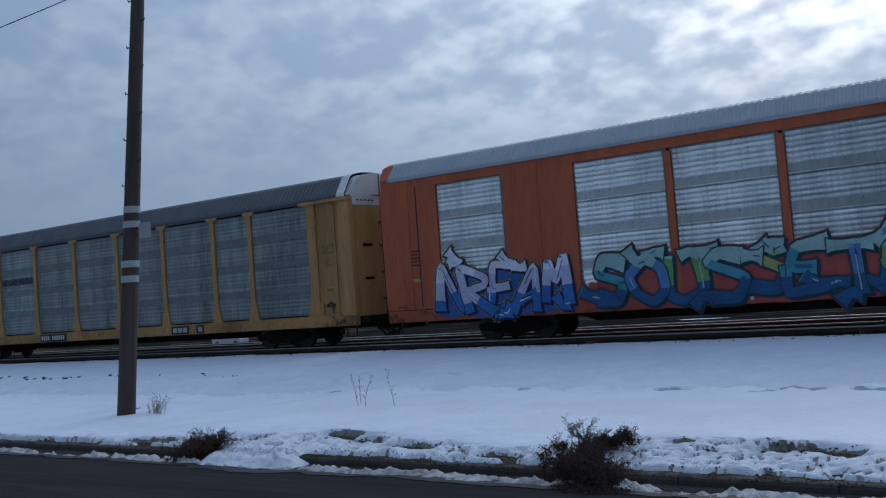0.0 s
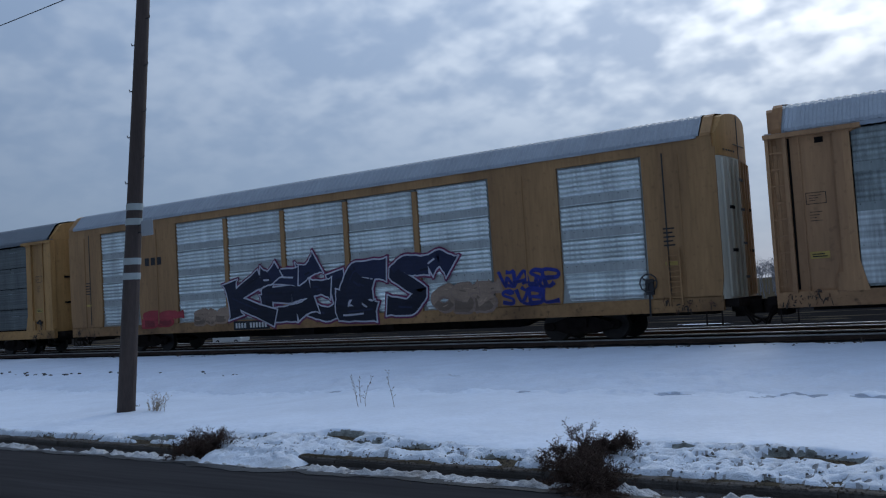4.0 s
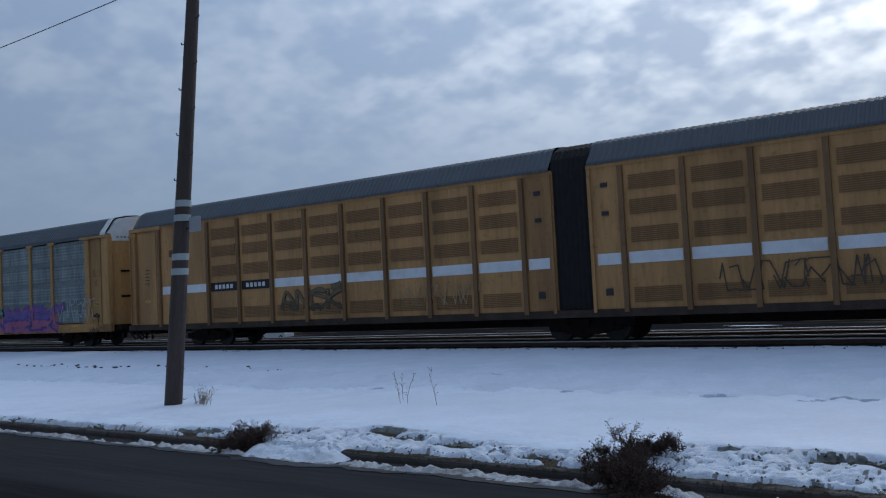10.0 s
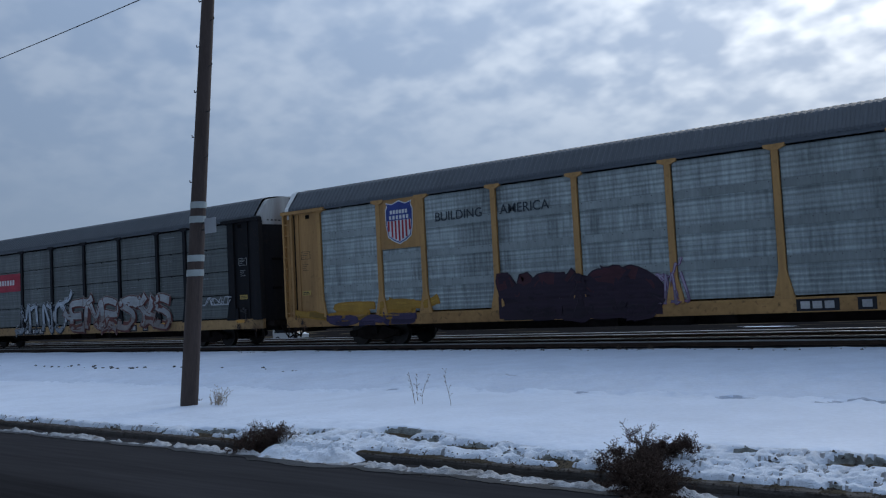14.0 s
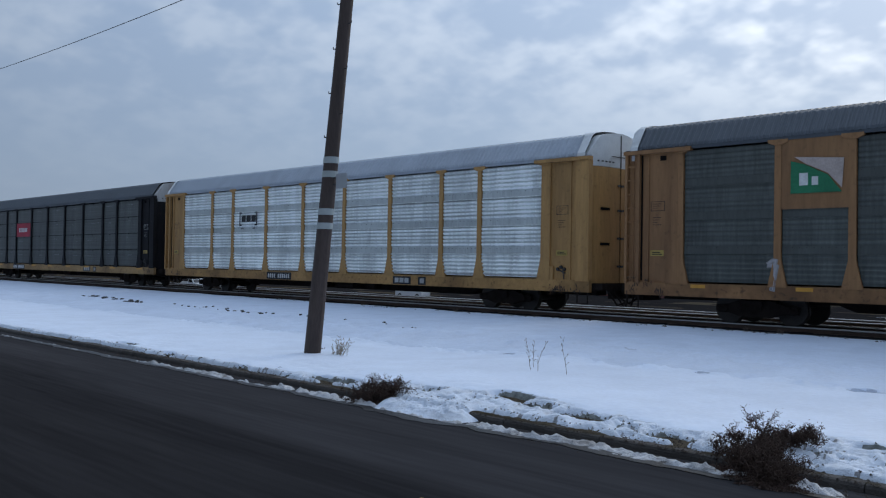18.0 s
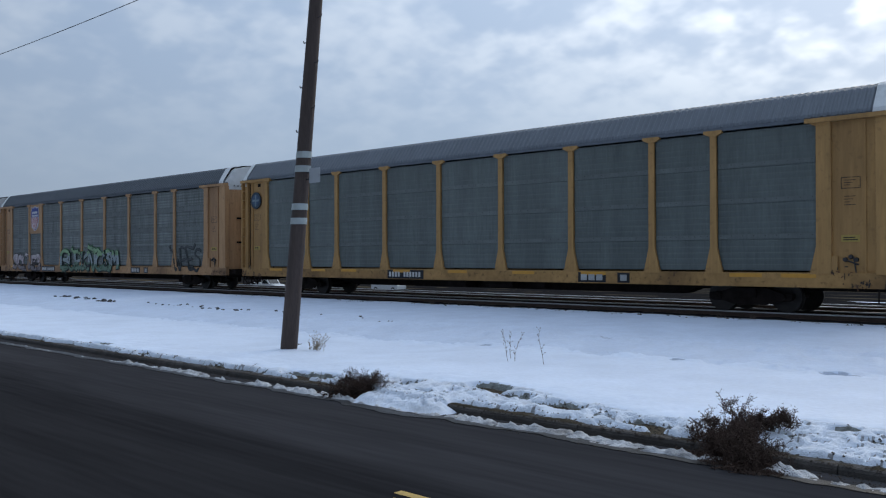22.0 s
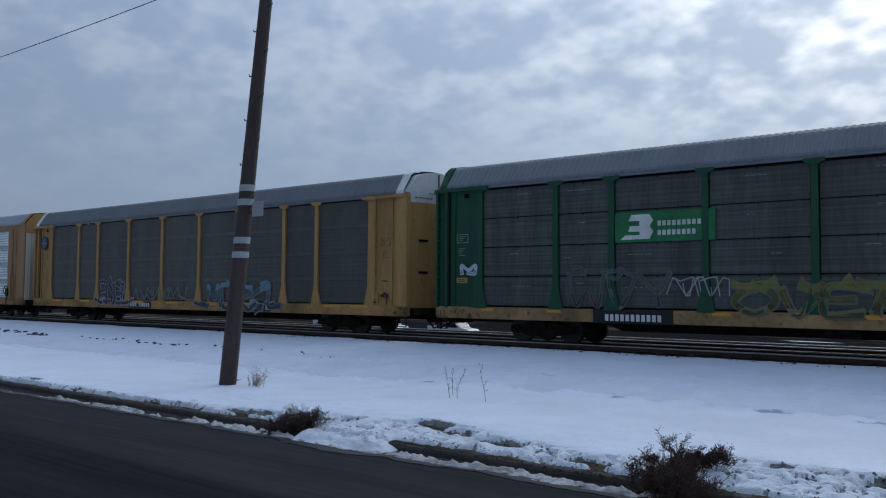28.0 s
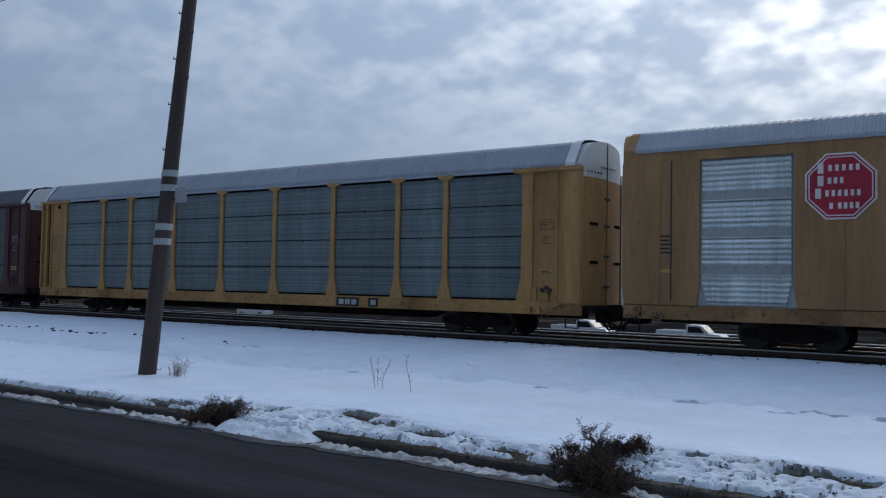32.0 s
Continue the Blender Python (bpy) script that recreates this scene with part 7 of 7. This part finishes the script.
for i, (a, e, w) in enumerate(((9.0, 14.2, "OESMA"), (14.6, 20.0, "KIESR"), (20.4, 24.6, "DUNO"))):
    graffiti(c, w, a, e, 0.8, 2.0, (0.075, 0.09, 0.10), (0.15, 0.178, 0.185), (0.25, 0.28, 0.285), None, 45 + i, 0.12, label="pale blue-grey graffiti")
graffiti(c, "I", 4.1, 4.6, 0.9, 1.7, (0.30, 0.28, 0.28), (0.40, 0.38, 0.38), None, None, 49, 0.14)
reflectors(c, (1.9, 4.9, 9.4))

c = add(wagon("ochre autorack wagon with bright galvanised sheets", YEL, R_LIGHT, P_CLEAN, "corrugated", cap=WHITE), -330.00)
bracket_mark(c, 6.95, BLACK)

c = add(wagon("black autorack wagon with sooty slatted sheets and red plate", BLK, R_DARK, P_ROW_SOOT, "rows", sill=SILLY, cap=RUSTY_WHITE, x_plate=5.9, plate_w=2.2), -358.62)
plate_sheet(c, 6.42, 9.0, 2.98, 3.92, SIGNRED, label="red plate with a white company mark")
letter_bars(c, 6.9, 8.5, 3.30, 3.58, 6, paint((0.62, 0.60, 0.60)), label="white company mark as plain bars")
reflectors(c, (1.9, 3.0, 9.4, 12.3, 15.2, 18.0, 21.6, 25.0), 0.7)

c = add(wagon("ochre autorack wagon with plain grey sheets and round emblem", YEL, R_MID, P_PLAIN, "smooth"), -387.24)
disc_emblem(c, 0.80, 4.05, 0.37)
reflectors(c, (1.8, 4.7, 6.6, 9.6, 12.4, 15.3, 18.0, 22.8, 24.2), 0.9)

c = add(wagon("tan autorack wagon with dark grey sheets, shield emblem and graffiti", YEL2, R_DARK, P_DARK, x_plate=6.4), -415.86)
plate_sheet(c, 4.45, 6.22, 3.1, EAVE, YEL2)
shield(c, 5.35, 4.05, 1.15, 1.5)
graffiti(c, "SOLVES", 1.8, 6.3, 0.75, 1.85, (0.03, 0.02, 0.02), (0.36, 0.30, 0.30), (0.46, 0.40, 0.40), None, 51, 0.28, 0.05, wild=0.4, label="pink-white graffiti letters")
graffiti(c, "BURKNOSM", 9.4, 16.4, 0.74, 2.05, (0.015, 0.02, 0.02), (0.25, 0.29, 0.29), (0.20, 0.32, 0.17), None, 52, 0.19, 0.04, halo=(0.05, 0.16, 0.07), low=(0.12, 0.19, 0.13), label="grey and green graffiti letters")
graffiti(c, "WPES", 22.3, 24.8, 0.9, 2.1, (0.02, 0.02, 0.02), (0.06, 0.065, 0.065), None, None, 53, 0.10, label="black outline graffiti")
reflectors(c, (1.4, 9.4), 0.5)

c = add(wagon("dull orange autorack wagon with sooty sheets and faded emblem", ORG, R_DARK, P_PLAIN_SOOT, "smooth", cap=RUSTY_WHITE, x_plate=5.6), -444.48)
ladder(c, LEN + 0.02, ORG)
part("grab_bar", Build().box(LEN - 0.38, LEN - 0.33, -HALF - 0.06, -HALF - 0.02, 1.75, 2.6), YELLOW_TAPE, c, "yellow grab bar")
plate_sheet(c, 4.45, 6.22, 3.2, EAVE, ORG)
shield(c, 5.35, 4.05, 1.1, 1.4, True)
reflectors(c, (1.9, 4.4, 8.2, 11.0, 14.0, 17.0, 20.5, 24.5), 0.45)

c = add(wagon("green autorack wagon with sooty slatted sheets and yellow sill", GRN, R_MID, P_ROW_SOOT, "rows", sill=SILLY, cap=GRN, x_plate=0), -473.10)
part("number_plate", Build().box(5.7, 8.2, -HALF - 0.004, -HALF - 0.001, SILL0 - 0.02, SILL1), BLACK, c)
letter_bars(c, 6.1, 7.9, 0.76, 0.95, 11, WHITE, "number_plate", "row of white bars", -HALF - 0.012)
plate_sheet(c, 6.42, 9.4, 3.0, 3.85, paint((0.02, 0.16, 0.06)), label="green plate with a white company mark")
b = Build().prism([(6.6, 3.08), (7.5, 3.08), (7.62, 3.3), (7.5, 3.44), (7.62, 3.6), (7.5, 3.78), (6.95, 3.78), (6.85, 3.6), (7.2, 3.6), (7.2, 3.46), (6.9, 3.46), (6.85, 3.3), (7.2, 3.3), (7.2, 3.2), (6.75, 3.2)], DECAL, DECAL + 0.006)
part("emblem", b, paint((0.60, 0.62, 0.60)), c, "white angular emblem")
letter_bars(c, 7.75, 9.2, 3.44, 3.58, 10, paint((0.55, 0.57, 0.55)), label="white company name as plain bars")
letter_bars(c, 7.75, 8.9, 3.18, 3.32, 8, paint((0.55, 0.57, 0.55)), label="white company name as plain bars")
graffiti(c, "WVY", 4.9, 8.2, 1.1, 2.2, (0.12, 0.13, 0.13), (0.075, 0.08, 0.08), None, None, 54, 0.06, label="pale spray-painted strokes")
scrawl(c, 8.0, 9.3, 1.5, 2.0, (0.30, 0.32, 0.32), 55, 5)
graffiti(c, "OVEK", 9.8, 14.4, 0.95, 1.9, (0.14, 0.15, 0.10), (0.10, 0.095, 0.035), (0.17, 0.16, 0.05), None, 56, 0.14, label="dull yellow graffiti")
graffiti(c, "SOKA", 14.8, 20.0, 0.95, 1.8, (0.14, 0.15, 0.10), (0.10, 0.095, 0.035), (0.17, 0.16, 0.05), None, 57, 0.14, label="dull yellow graffiti")
graffiti(c, "M", 0.75, 1.4, 2.1, 2.5, (0.5, 0.55, 0.62), (0.45, 0.5, 0.6), None, None, 58, 0.16)
reflectors(c, (1.6, 4.1, 9.3, 13.0), 0.5)

c = add(wagon("ochre autorack wagon with sooty plain sheets and round emblem", YEL, R_MID, P_PLAIN_SOOT, "smooth"), -501.72)
disc_emblem(c, 0.80, 4.05, 0.37)
graffiti(c, "RNEL", 6.5, 9.4, 0.8, 2.0, (0.28, 0.29, 0.33), (0.05, 0.055, 0.065), None, None, 59, 0.17, label="grey outlined graffiti letters")
scrawl(c, 9.7, 14.0, 1.15, 1.7, (0.18, 0.19, 0.19), 60, 9, 0.03)
graffiti(c, "MURKL", 15.4, 20.4, 0.75, 1.9, (0.20, 0.22, 0.24), (0.07, 0.09, 0.10), (0.12, 0.25, 0.30), None, 64, 0.12, label="pale outlined graffiti letters")
reflectors(c, (1.8, 4.7, 6.6, 9.6, 12.4, 15.3, 18.0, 22.8, 24.2), 0.9)

c = add(plated_wagon("brown-ochre autorack wagon with bright sheets and red octagons", BRN, R_LIGHT, P_BRIGHT, CREAM, cap=YEL), -530.34)
octagon(c, 5.22, 4.05, 0.80)
octagon(c, 21.42, 4.05, 0.80)

c = add(wagon("ochre autorack wagon with blue-grey slatted sheets", YEL, R_LIGHT, P_ROW_BLUE, "rows", cap=WHITE, x_plate=0), -558.96)

c = add(wagon("dark red autorack wagon with sooty sheets", MAR, R_DARK, P_ROW_SOOT, "rows", cap=WHITE, x_plate=0), -587.58)


# ---- what moves ----
RUN = [(0, -16.47), (1, 0.84), (2, 18.04), (3, 35.53), (4, 52.62), (7, 104.04), (8, 120.82), (9, 137.59), (10, 154.13), (11, 170.64), (11.5, 178.85), (12, 187.92), (13, 204.48), (14, 220.22), (15, 236.90), (18, 286.97), (19, 303.71), (20, 320.42), (21, 337.17), (22, 353.88), (23, 370.56), (24, 387.27), (24.5, 396.15), (25, 404.55), (28, 454.49), (29, 471.15), (30, 487.76), (31, 504.33), (32, 521.02)]


def motions():
    for car, offset in W:
        walk(car, [(t, pose(x + offset, TRACK_Y, RAIL_Z)) for t, x in RUN])
    walk(PICKUP, [(t, pose(x, 75.0, -2.93)) for t, x in ((0, -268.0), (10, -194.0), (20, -120.0), (24, -91.5), (28, -60.6), (30, -43.3), (32, -25.7))])
    walk(FOLLOW, [(t, pose(x, 76.0, -2.93)) for t, x in ((0, -290.0), (10, -216.0), (20, -142.2), (28, -71.8), (30, -54.2), (32, -36.6))])


motions()
